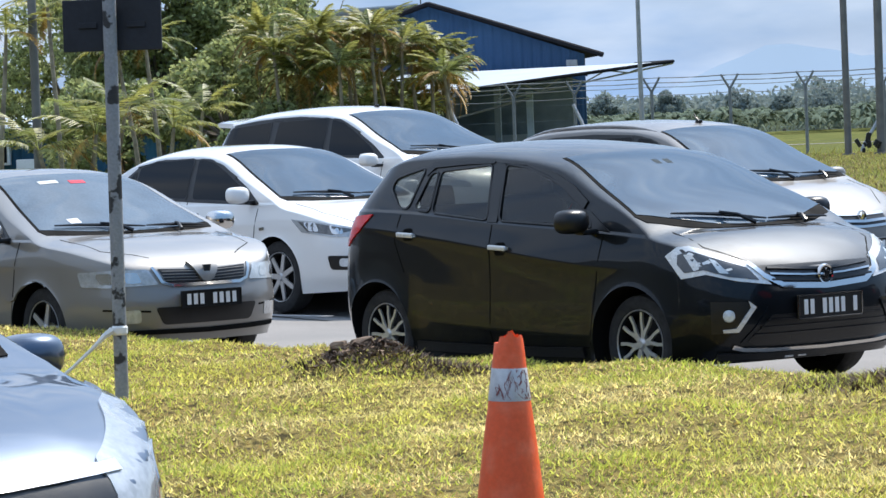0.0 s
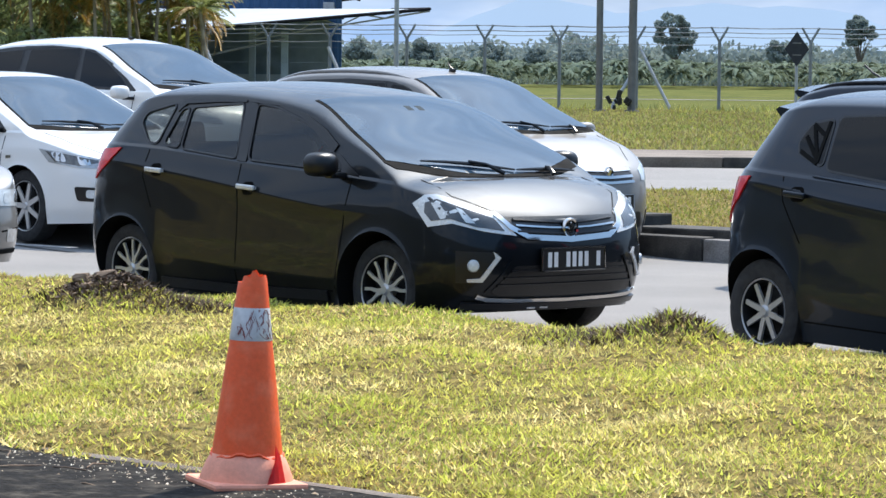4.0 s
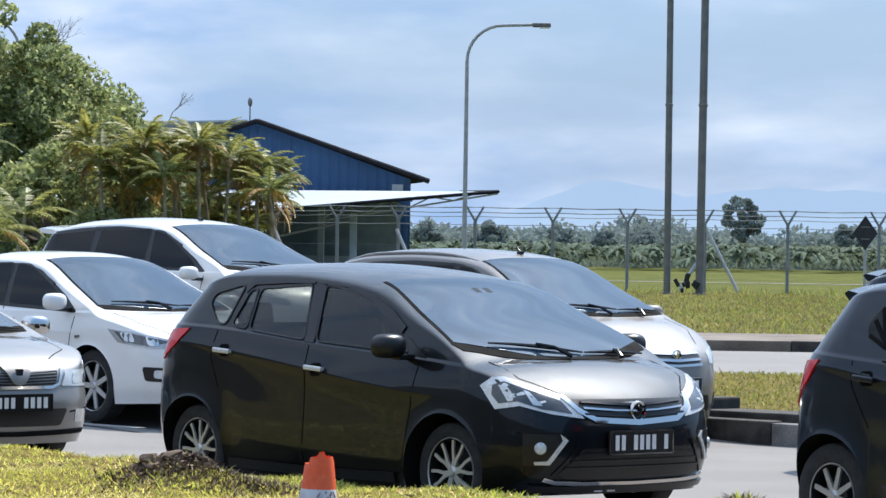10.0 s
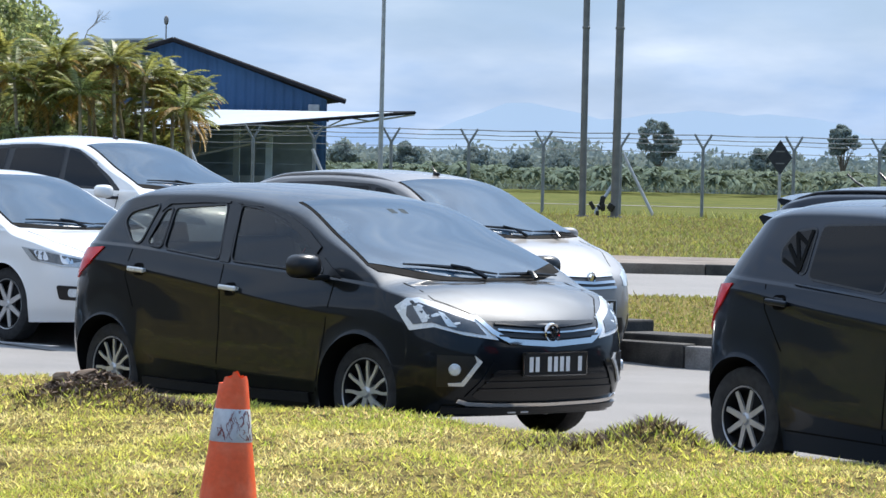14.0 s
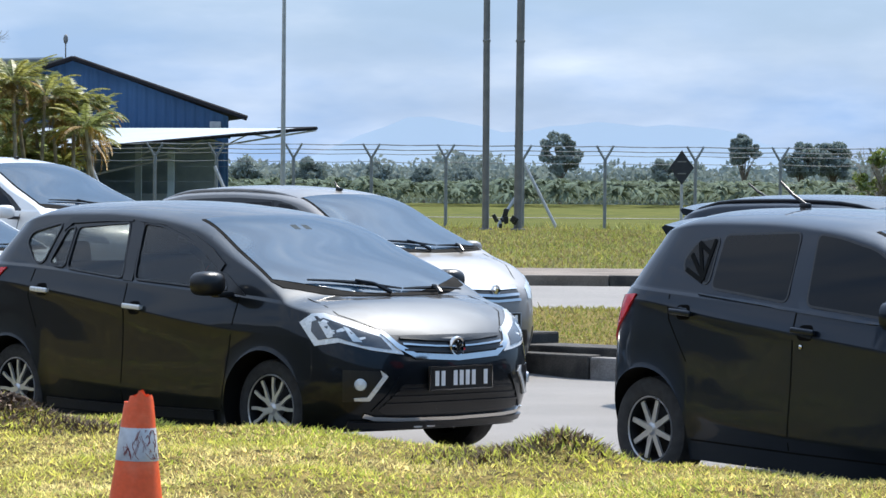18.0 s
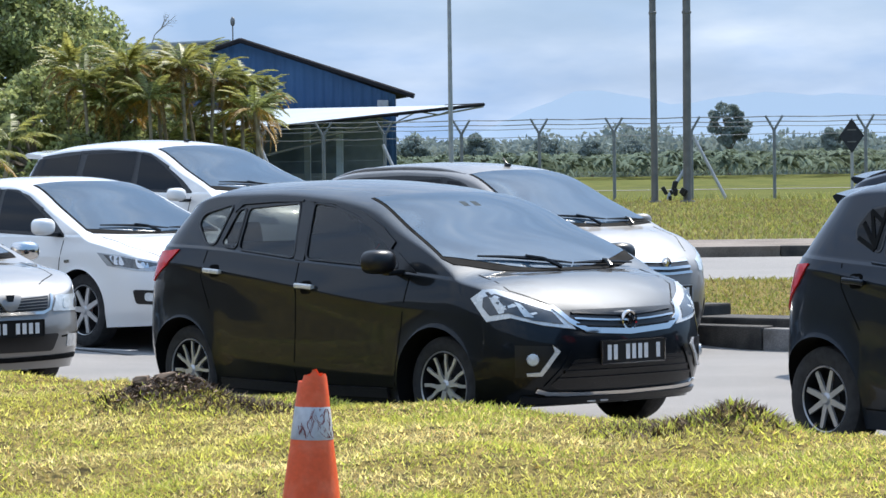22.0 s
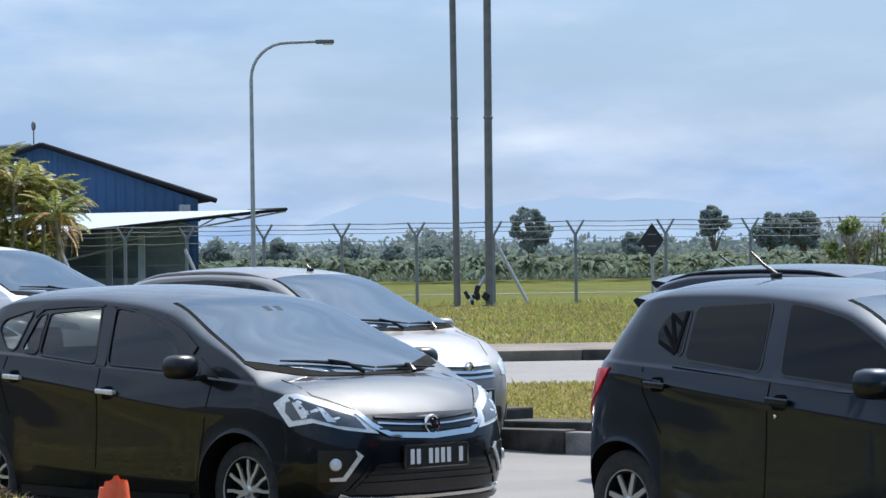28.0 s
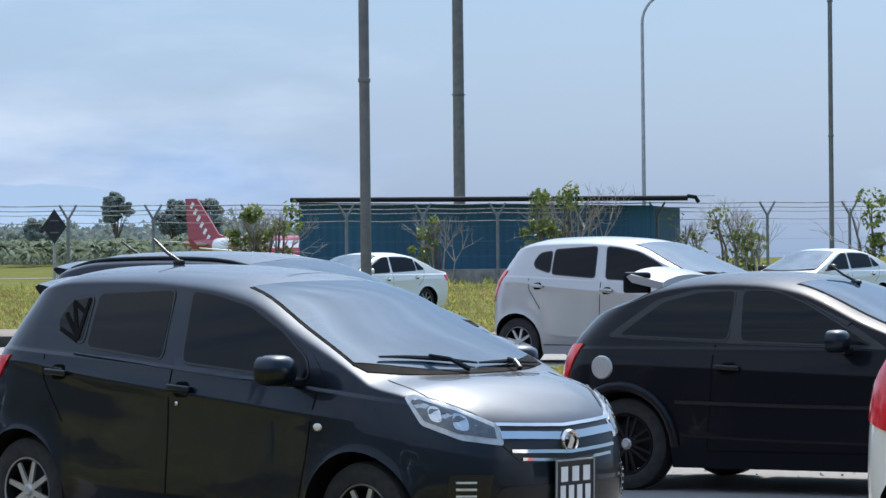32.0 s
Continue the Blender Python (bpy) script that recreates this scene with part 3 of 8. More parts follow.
def ring(shell, pts, sy, material, parent, name, w=0.012, proud=0.007):
    """A thin seal all round an outline on a car's flank."""
    k = len(pts)
    mid = sum((Vector(p) for p in pts), Vector((0, 0))) / k
    bm = B()
    loops = []
    for grow, off in ((0.0, -0.006), (0.0, proud), (w, proud), (w, -0.006)):
        row = []
        for i in range(k):
            a, b, c = Vector(pts[i - 1]), Vector(pts[i]), Vector(pts[(i + 1) % k])
            t = (c - a).normalized()
            nrm = Vector((t.y, -t.x))
            if nrm.dot(b - mid) < 0:
                nrm = -nrm
            q = b + nrm * grow
            row.append(bm.verts.new(shell.drop_on((q.x, sy * 1.2, q.y), (0, -sy, 0), off)[0]))
        loops.append(row)
    for a, b in zip(loops, loops[1:]):
        for i in range(k):
            bm.faces.new((a[i], a[(i + 1) % k], b[(i + 1) % k], b[i]))
    bmesh.ops.recalc_face_normals(bm, faces=bm.faces)
    return part(name, bm, material, parent, smooth=40)


def inside(poly, x, z):
    hit = False
    for i in range(len(poly)):
        (x0, z0), (x1, z1) = poly[i - 1], poly[i]
        if (z0 > z) != (z1 > z) and x < (x1 - x0) * (z - z0) / (z1 - z0) + x0:
            hit = not hit
    return hit


def cut_back(bm, poly):
    """Cut the rear window's outline of (y, z) points out of a body."""
    near = []
    for f in bm.faces:
        c = f.calc_center_median()
        if c.x < -2.35 and c.z > 0.98:
            near.append(f)
    for i in range(len(poly)):
        a, b = poly[i - 1], poly[i]
        geom = list({v for f in near for v in f.verts}) + list({e for f in near for e in f.edges}) + near
        r = bmesh.ops.bisect_plane(bm, geom=geom, dist=1e-5, plane_co=(0, a[0], a[1]), plane_no=(0, b[1] - a[1], a[0] - b[0]))
        near = [g for g in r["geom"] if isinstance(g, bmesh.types.BMFace)]
    gone = []
    for f in near:
        c = f.calc_center_median()
        if inside(poly, c.y, c.z):
            gone.append(f)
    bmesh.ops.delete(bm, geom=gone, context="FACES")


def cut_pane(bm, poly, sy):
    """Cut a window's outline through one flank of a body and take the piece out."""
    x0, x1 = min(p[0] for p in poly), max(p[0] for p in poly)
    z0, z1 = min(p[1] for p in poly), max(p[1] for p in poly)
    near = []
    for f in bm.faces:
        c = f.calc_center_median()
        if c.y * sy > 0.25 and x0 - 0.1 < c.x < x1 + 0.1 and z0 - 0.1 < c.z < z1 + 0.1:
            near.append(f)
    for i in range(len(poly)):
        a, b = poly[i - 1], poly[i]
        if (Vector(a) - Vector(b)).length < 1e-4:
            continue
        geom = list({v for f in near for v in f.verts}) + list({e for f in near for e in f.edges}) + near
        r = bmesh.ops.bisect_plane(bm, geom=geom, dist=1e-5, plane_co=(a[0], 0, a[1]), plane_no=(b[1] - a[1], 0, a[0] - b[0]))
        near = [g for g in r["geom"] if isinstance(g, bmesh.types.BMFace)]
    gone = []
    for f in near:
        c = f.calc_center_median()
        if inside(poly, c.x, c.z):
            gone.append(f)
    bmesh.ops.delete(bm, geom=gone, context="FACES")


def ribbon(line, w):
    """An outline round a line of (x, z) points, for seams and trims."""
    p = [Vector(q) for q in line]
    left, right = [], []
    for i in range(len(p)):
        t = (p[min(i + 1, len(p) - 1)] - p[max(i - 1, 0)]).normalized()
        s = Vector((-t.y, t.x)) * w / 2
        left.append(p[i] + s)
        right.append(p[i] - s)
    return left + right[::-1]


def side(pts, y=-1.2):
    return [(p[0], y, p[1]) for p in pts]


def rounded(pts, r, n=4):
    """Round the corners of an outline."""
    out = []
    k = len(pts)
    for i in range(k):
        a, b, c = Vector(pts[i - 1]), Vector(pts[i]), Vector(pts[(i + 1) % k])
        ra, rc = min(r, (a - b).length * 0.45), min(r, (c - b).length * 0.45)
        p, q = b + (a - b).normalized() * ra, b + (c - b).normalized() * rc
        for j in range(n + 1):
            t = j / n
            out.append((1 - t) ** 2 * p + 2 * t * (1 - t) * b + t * t * q)
    return out


RIGHT, LEFT = (0, 1, 0), (0, -1, 0)
WHEELS = {}


def wheel(parent, m, r, rim, kind, name="wheel"):
    w = new(name)
    w.parent, w.matrix_local, w.empty_display_size = parent, m, 0.1
    key = (r, rim, kind)
    if key not in WHEELS:
        width = 0.185
        bm = B()
        lathe(bm, [(rim - 0.005, -0.07), (rim + 0.004, -0.088), (rim + 0.03, -0.095), (r - 0.03, -0.092), (r - 0.008, -0.082), (r, -0.06), (r, 0.06), (r - 0.008, 0.082), (r - 0.03, 0.092), (rim, 0.09), (rim - 0.01, 0.06)], 44)
        tyre = part("tyre", bm, RUBBER, w, smooth=40)
        bm = B()
        lathe(bm, [(rim, -0.080), (rim - 0.012, -0.083), (rim - 0.020, -0.07), (rim - 0.03, 0.05), (rim, 0.08)], 44)
        face = part("rim", bm, ALLOY_DARK, w, smooth=40)
        bm = B()
        lathe(bm, [(0.0, -0.02), (rim * 0.6, -0.015), (rim - 0.03, 0.0)], 32)
        disc = part("brake_disc", bm, ALLOY_DARK, w, smooth=40)
        bm = B()
        spokes = {"two": 6, "alloy": 8, "five": 5, "black": 7, "star": 7}[kind]
        for k in range(spokes):
            rot = pose(0, 0, 0, 0, k * 360 / spokes + 15, 0)
            pair = (-1, 1) if kind in ("two", "black") else (0,)
            for sgn in pair:
                a = (0.0175 if kind == "two" else 0.014) if pair[0] else (0.021 if kind == "alloy" else 0.030)
                x0, x1 = sgn * (0.014 if kind == "two" else 0.012), sgn * (0.020 if kind == "two" else 0.030)
                pts = [(x0 - a * 0.8, 0.035), (x0 + a * 0.8, 0.035), (x1 + a * 0.62, rim - 0.012), (x1 - a * 0.62, rim - 0.012)]
                if kind == "two":
                    pts = [(0.0, 0.030), (sgn * 0.017, 0.030), (sgn * 0.021, rim * 0.36), (sgn * 0.042, rim * 0.62), (sgn * 0.058, rim - 0.012), (sgn * 0.038, rim - 0.006), (sgn * 0.024, rim * 0.64), (0.0, rim * 0.40)][::sgn]
                plate(bm, pts, 0.014, rot @ pose(0, -0.060, 0, 90, 0, 0))
        lathe(bm, [(rim - 0.010, -0.070), (rim - 0.008, -0.086), (rim - 0.003, -0.090), (rim + 0.001, -0.080)], 44)
        spoke = part("spokes", bm, {"two": ALLOY, "black": ALLOY_DARK, "five": ALLOY, "star": ALLOY}.get(kind, ALLOY_GREY), w, smooth=30)
        bm = B()
        lathe(bm, [(0.0, -0.086), (0.022, -0.086), (0.027, -0.078), (0.040, -0.072), (0.045, -0.045), (0.045, 0.0)], 24)
        cap = part("hub_cap", bm, ALLOY if kind in ("two", "five", "star") else ALLOY_GREY, w, smooth=40)
        WHEELS[key] = [o.data for o in (tyre, face, disc, spoke, cap)]
    else:
        for nm, me in zip(("tyre", "rim", "brake_disc", "spokes", "hub_cap"), WHEELS[key]):
            o = new(nm, me)
            o.parent = w
    return w


def mirror(shell, parent, x, z, side_y, material, size=(0.20, 0.24, 0.165)):
    """A door mirror on its foot; side_y is -1 for the right and 1 for the left."""
    p, _ = shell.drop_on((x, side_y, z), (0, -side_y, 0), 0.0)
    sx, sy, sz = size
    bm = B()
    bmesh.ops.create_uvsphere(bm, u_segments=20, v_segments=12, radius=0.5)
    for v in bm.verts:
        q = v.co * 2
        for a in range(3):
            v.co[a] = math.copysign(abs(q[a]) ** 0.72, q[a]) * (sx, sy, sz)[a] / 2
        v.co.x -= 0.035 * abs(v.co.y) / sy
        if v.co.x < -sx * 0.2:
            v.co.x = -sx * 0.2
    bmesh.ops.translate(bm, verts=bm.verts, vec=(p.x, p.y + side_y * (0.055 + sy / 2), p.z + 0.055))
    ob = part("side_mirror", bm, material, parent, smooth=50)
    bm = B()
    box(bm, (p.x, p.y + side_y * 0.05, p.z - 0.01), (0.07, 0.14, 0.035), 0.012)
    part("mirror_foot", bm, BLACK, ob)
    bm = B()
    box(bm, (p.x - sx * 0.2 - 0.003, p.y + side_y * (0.055 + sy / 2), p.z + 0.055), (0.006, sy * 0.8, sz * 0.72), 0.003)
    part("mirror_glass", bm, GLASS_DARK, ob)
    return ob


def handle(shell, parent, x, z, side_y, material, length=0.17, tilt=3.0):
    pts = rounded([(x - 0.055, z - 0.045), (x + 0.055, z - 0.04), (x + 0.05, z + 0.04), (x - 0.05, z + 0.035)], 0.03)
    cup = patch(shell, side(pts, side_y * 1.2), (0, -side_y, 0), SEAM, parent, "handle_recess", 0.002, 0.05, 0.004)
    p, _ = shell.drop_on((x, side_y, z), (0, -side_y, 0), 0.022)
    bm = B()
    box(bm, (0, 0, 0), (length, 0.022, 0.032), 0.010, Matrix.Translation(p) @ pose(0, 0, 0, 0, tilt, 0), 3)
    for e in (-1, 1):
        box(bm, (e * length * 0.42, -side_y * 0.014, 0), (0.02, 0.03, 0.02), 0, Matrix.Translation(p) @ pose(0, 0, 0, 0, tilt, 0))
    part("door_handle", bm, material, parent, smooth=40)


def wiper(shell, parent, a, b, foot):
    """A wiper: its blade from a to b on the glass, its arm from the foot."""
    bm = B()
    pts = [shell.drop_on((a[0] + (b[0] - a[0]) * t, a[1] + (b[1] - a[1]) * t, 1.0), (0, 0, -1), 0.022)[0] for t in (0, 0.25, 0.5, 0.75, 1)]
    tube(bm, pts, [0.006, 0.010, 0.013, 0.010, 0.006], 6)
    f = shell.drop_on((*foot, 1.0), (0, 0, -1), 0.02)[0]
    tube(bm, [f, (Vector(f) + pts[2]) / 2 + Vector((0, 0, 0.025)), pts[2] + Vector((0, 0, 0.015))], [0.016, 0.011, 0.009], 6)
    part("wiper", bm, BLACK, parent, smooth=40)


def number_plate(shell, parent, x, y, z, w, h, rows=(7,), frame_mat=None, rz=90, seg=((0, 2), (3, 7))):
    """A black plate; its writing is a row of plain white bars."""
    p, n = shell.drop_on((x, y, z), (-1 if rz == 90 else 1, 0, 0), 0.016)
    m = Matrix.Translation((p.x, p.y, z)) @ pose(0, 0, 0, 0, 0, rz) @ pose(0, 0, 0, 90, 0, 0)
    bm = B()
    box(bm, (0, 0, 0), (w, h, 0.012), 0.004, m)
    ob = part("number_plate", bm, PLATE, parent)
    bm = B()
    for a, b, c, d in ((0, h / 2 - 0.004, w, 0.008), (0, -h / 2 + 0.004, w, 0.008), (-w / 2 + 0.004, 0, 0.008, h), (w / 2 - 0.004, 0, 0.008, h)):
        box(bm, (a, b, 0.007), (c, d, 0.006), 0, m)
    part("plate_frame", bm, frame_mat or STEEL, ob)
    rh = h * 0.62 / len(rows)
    for r, count in enumerate(rows):
        pitch = w * 0.86 / count
        for k in range(count):
            if len(rows) == 1 and k in seg:
                continue
            bm = B()
            box(bm, ((k - (count - 1) / 2) * pitch, (len(rows) / 2 - r - 0.5) * h * 0.78 / len(rows), 0.0085), (pitch * 0.60, rh, 0.003), 0, m)
            part("plate_bar", bm, WHITE_PLASTIC, ob)
    return ob


def lamp(shell, parent, pts, d, lens=LENS, inner=None, name="headlamp", label="", off=0.006, grid=0.05):
    ob = patch(shell, pts, d, lens, parent, name, off, grid, 0.02, label)
    if inner:
        for q, m, nm in inner:
            patch(shell, q, d, m, ob, nm, off + 0.003, grid, 0.006)
    return ob


def car(name, m, s, label, category="car"):
    """One car from its measures; returns the thing and its skin."""
    base = thing(name, m, label, category)
    shell = Shell(s)
    skin = shell.bm.copy()
    if s.get("open_windows"):
        for sy in (-1, 1):
            for pane in s["panes"]:
                cut_pane(skin, rounded(pane, 0.035), sy)
        cut_back(skin, rounded(s["rear_glass"], 0.06))
    body = part("body", skin, [s["paint"], UNDER], base)
    body.data.set_sharp_from_angle(angle=radians(38))
    for sy in (-1, 1):
        for i, x in enumerate((0.0, -s["wb"])):
            mm = pose(x, sy * (s["width"] / 2 - s.get("inset", 0.135)), s["tyre"], 0, 0, 0 if sy < 0 else 180)
            if sy > 0 and i == 0 or sy < 0 and i == 0:
                mm = mm @ pose(0, 0, 0, 0, 0, s.get("steer", 0))
            wheel(base, mm, s["tyre"], s["rim"], s["wheel"])
    # windows: a black surround, then each pane
    def below(pts):
        return [(p[0], min(p[1], shell.shoulder(p[0]) - 0.012)) for p in pts]

    for sy in (-1, 1):
        dirn = (0, -sy, 0)
        if "surround" in s:
            patch(shell, side(below(rounded(s["surround"], 0.05)), sy * 1.2), dirn, s.get("surround_mat", BLACK), base, "window_surround", 0.003, 0.07, 0.01)
        for pane in s.get("panes", ()):
            ring(shell, below(rounded(pane, 0.035)), sy, BLACK, base, "window_seal")
            patch(shell, side(below(rounded(pane, 0.035)), sy * 1.2), dirn, s.get("glass", GLASS_DARK), base, "side_window", -0.004 if s.get("open_windows") else 0.007, 0.07, 0.004 if s.get("open_windows") else 0.008)
        for trim, w, mt in s.get("trims", ()):
            patch(shell, side(below(ribbon(trim, w)), sy * 1.2), dirn, mt, base, "trim", 0.010, 0.08, 0.014)
        for seam in s.get("seams", ()):
            patch(shell, side(ribbon(seam, 0.009), sy * 1.2), dirn, SEAM, base, "panel_gap", 0.0012, 0.08, 0.004)
        for x, z in s.get("handles", ()):
            handle(shell, base, x, z, sy, s.get("handle_mat", s["paint"]))
        if "mirror" in s:
            mirror(shell, base, *s["mirror"], sy, s.get("mirror_mat", s["paint"]), s.get("mirror_size", (0.20, 0.24, 0.165)))
    if "shield" in s:
        x0, x1, w0, w1 = s["shield"]
        arc = s.get("shield_arc", 0.16)
        bottom = [(x0 - arc * t * t, t * w0, 1.2) for t in np.linspace(-1, 1, 13)]
        upper = [(x1 - 0.07 * t * t, t * w1, 1.4) for t in np.linspace(1, -1, 9)]
        patch(shell, bottom + upper, (0, 0, -1), SEAM, base, "windscreen_border", 0.003, 0.08, 0.01)
        cowl = bottom + [(x0 + 0.045 - (arc - 0.035) * t * t, t * w0 * 0.97, 1.2) for t in np.linspace(1, -1, 13)]
        patch(shell, cowl, (0, 0, -1), UNDER, base, "cowl_panel", 0.004, 0.08, 0.01)
        c = Vector(((x0 + x1) / 2 - 0.08, 0, 0))
        inner = [Vector(p) * 0.972 + c * 0.028 for p in bottom + upper]
        patch(shell, inner, (0, 0, -1), s.get("shield_mat", GLASS_SHIELD), base, "windscreen", 0.006, 0.08, 0.008)
        for a, b, f in s.get("wipers", ()):
            wiper(shell, base, a, b, f)
    if "rear_glass" in s:
        patch(shell, [(-9, y, z) for y, z in rounded(s["rear_glass"], 0.06)], (1, 0, 0), s.get("glass", GLASS_DARK), base, "rear_window", 0.004, 0.08, 0.005)
    if "hood" in s:
        for line in s["hood"]:
            patch(shell, [(p.x, p.y, 1.3) for p in ribbon(line, 0.008)], (0, 0, -1), SEAM, base, "panel_gap", 0.0012, 0.08, 0.004)
    return base, shell


def front_pts(pts, x=1.5):
    """Outline points (y, z) seen from the front."""
    return [(x, p[0], p[1]) for p in pts]


def at_ground(x, y, heading):
    return pose(*on(x, y), 0, 0, heading)


def both(fn):
    for sy in (-1, 1):
        fn(sy)


def emblem(shell, base, z, r, material=CHROME, x=1.5, ring=True):
    p, n = shell.drop_on((x, 0, z), (-1, 0, 0), 0.012)
    bm = B()
    m = Matrix.Translation(p) @ pose(0, 0, 0, 0, 0, 90)
    if ring:
        lathe(bm, [(r * 0.72, 0.004), (r * 0.76, -0.010), (r * 0.92, -0.014), (r, -0.006), (r, 0.006)], 28, "Y", m)
        plate(bm, [(-r * 0.5, -r * 0.5), (r * 0.1, -r * 0.62), (r * 0.5, r * 0.1), (r * 0.1, r * 0.6), (-r * 0.15, r * 0.05)], 0.010, m @ pose(0, 0, 0, 90, 0, 0))
    else:
        plate(bm, [(-r, r), (r, r), (r * 0.7, -r * 0.4), (0, -r * 1.2), (-r * 0.7, -r * 0.4)], 0.012, m @ pose(0, 0, 0, 90, 0, 0))
    part("emblem", bm, material, base, smooth=40)


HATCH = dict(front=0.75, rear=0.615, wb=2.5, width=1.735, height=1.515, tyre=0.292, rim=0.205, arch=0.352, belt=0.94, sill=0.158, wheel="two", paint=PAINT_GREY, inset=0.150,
    belt_line=[(-3.1, 1.10), (-2.3, 1.08), (-1.24, 1.005), (-0.31, 0.945), (0.2, 0.91), (0.79, 0.86)],
    creases=[([(-3.0, 1.0, 0.0), (-2.6, 0.985, 0.012), (-1.96, 0.93, 0.017), (-1.33, 0.86, 0.017), (-0.74, 0.79, 0.014), (-0.31, 0.75, 0.008), (0.1, 0.73, 0.0)], 0.13, 0.045),
             ([(-2.12, 0.44, 0.0), (-1.9, 0.39, 0.014), (-1.0, 0.34, 0.016), (-0.45, 0.33, 0.012), (-0.36, 0.33, 0.0)], 0.16, 0.05)],
    top=[(-3.13, 1.40), (-2.9, 1.455), (-2.4, 1.505), (-1.75, 1.515), (-1.25, 1.487), (-0.84, 1.425), (-0.4, 1.24), (0.12, 1.01), (0.2, 0.97), (0.4, 0.93), (0.56, 0.863), (0.69, 0.775), (0.76, 0.70)],
    nose=[(0, 0.63), (0.2, 0.67), (0.3, 0.72), (0.45, 0.75), (0.55, 0.745), (0.68, 0.715), (0.78, 0.68), (0.95, 0.63), (1.6, 0.63)],
    tail=[(0, -3.0), (0.3, -3.08), (0.5, -3.115), (0.75, -3.10), (0.95, -3.05), (1.15, -2.93), (1.4, -2.74), (1.6, -2.68)],
    drop=[(-3.2, 0.10), (-1.2, 0.10), (-0.6, 0.09), (0.0, 0.06), (0.4, 0.07), (0.8, 0.12)],
    surround=[(-0.14, 0.955), (-1.3, 0.995), (-2.32, 1.05), (-2.12, 1.40), (-1.8, 1.425), (-1.2, 1.415), (-0.86, 1.35), (-0.38, 1.11)],
    panes=[[(-0.37, 0.985), (-1.245, 1.03), (-1.31, 1.365), (-1.13, 1.345), (-0.91, 1.285), (-0.70, 1.21), (-0.50, 1.10)],
           [(-1.37, 1.035), (-1.93, 1.085), (-1.95, 1.335), (-1.455, 1.365)], [(-1.965, 1.09), (-2.12, 1.11), (-2.05, 1.325), (-1.985, 1.335)],
           [(-2.19, 1.11), (-2.28, 1.12), (-2.42, 1.24), (-2.40, 1.30), (-2.13, 1.36)]],
    trims=[([(-2.10, 1.33), (-2.03, 1.385), (-1.7, 1.40), (-1.43, 1.40)], 0.05, BLACK), ([(-1.36, 1.40), (-1.1, 1.382), (-0.85, 1.315), (-0.62, 1.205), (-0.46, 1.11)], 0.05, BLACK)],
    seams=[[(-0.25, 0.93), (-0.31, 0.6), (-0.38, 0.28)], [(-1.30, 1.0), (-1.31, 0.6), (-1.33, 0.27)], [(-2.24, 1.07), (-2.29, 0.90), (-2.2, 0.70)], [(-0.40, 0.265), (-1.3, 0.26), (-2.10, 0.265)]],
    handles=[(-1.195, 0.855), (-2.14, 0.945)], handle_mat=CHROME_SOFT, mirror=(-0.35, 0.965), mirror_size=(0.17, 0.23, 0.145), mirror_mat=BLACK,
    shield=(0.19, -0.84, 0.765, 0.58), shield_arc=0.24, round_front=3.4, long_front=0.74, wipers=[((0.14, 0.10), (0.02, -0.55), (0.22, -0.05)), ((0.12, 0.62), (0.14, 0.12), (0.23, 0.35))],
    hood=[[(0.16, -0.66), (0.42, -0.66), (0.63, -0.46)], [(0.16, 0.66), (0.42, 0.66), (0.63, 0.46)]])


def spec(base, **kw):
    s = dict(base)
    s.update(kw)
    return s


def cabin(base, material):
    """Seats, dashboard and steering wheel behind tinted windows."""
    def cushion(name, size, m, parent, bevel):
        bm = B()
        box(bm, (0, 0, 0), size, bevel, m, 3)
        return part(name, bm, material, parent, smooth=40)

    for y in (-0.38, 0.38):
        seat = cushion("front_seat", (0.52, 0.50, 0.18), pose(-1.12, y, 0.56), base, 0.06)
        cushion("backrest", (0.16, 0.48, 0.62), pose(-1.44, y, 0.87, 0, -18, 0), seat, 0.06)
        cushion("headrest", (0.10, 0.27, 0.18), pose(-1.57, y, 1.25, 0, -12, 0), seat, 0.04)
    bench = cushion("rear_seat", (0.50, 1.24, 0.18), pose(-2.0, 0, 0.60), base, 0.06)
    cushion("backrest", (0.15, 1.24, 0.52), pose(-2.30, 0, 0.86, 0, -20, 0), bench, 0.05)
    for y in (-0.42, 0.42):
        cushion("headrest", (0.09, 0.26, 0.15), pose(-2.41, y, 1.17, 0, -12, 0), bench, 0.04)
    cushion("dashboard", (0.42, 1.30, 0.30), pose(-0.26, 0, 0.80), base, 0.08)
    bm = B()
    tube(bm, [(0.0, 0.18 * math.cos(a), 0.18 * math.sin(a)) for a in np.linspace(0, math.tau, 25)], 0.015, 8)
    rod(bm, (0, -0.17, 0), (0, 0.17, 0), 0.014)
    wheel_part = part("steering_wheel", bm, material, base, smooth=50)
    wheel_part.matrix_local = pose(-0.56, -0.38, 0.93, 0, 25, 0)


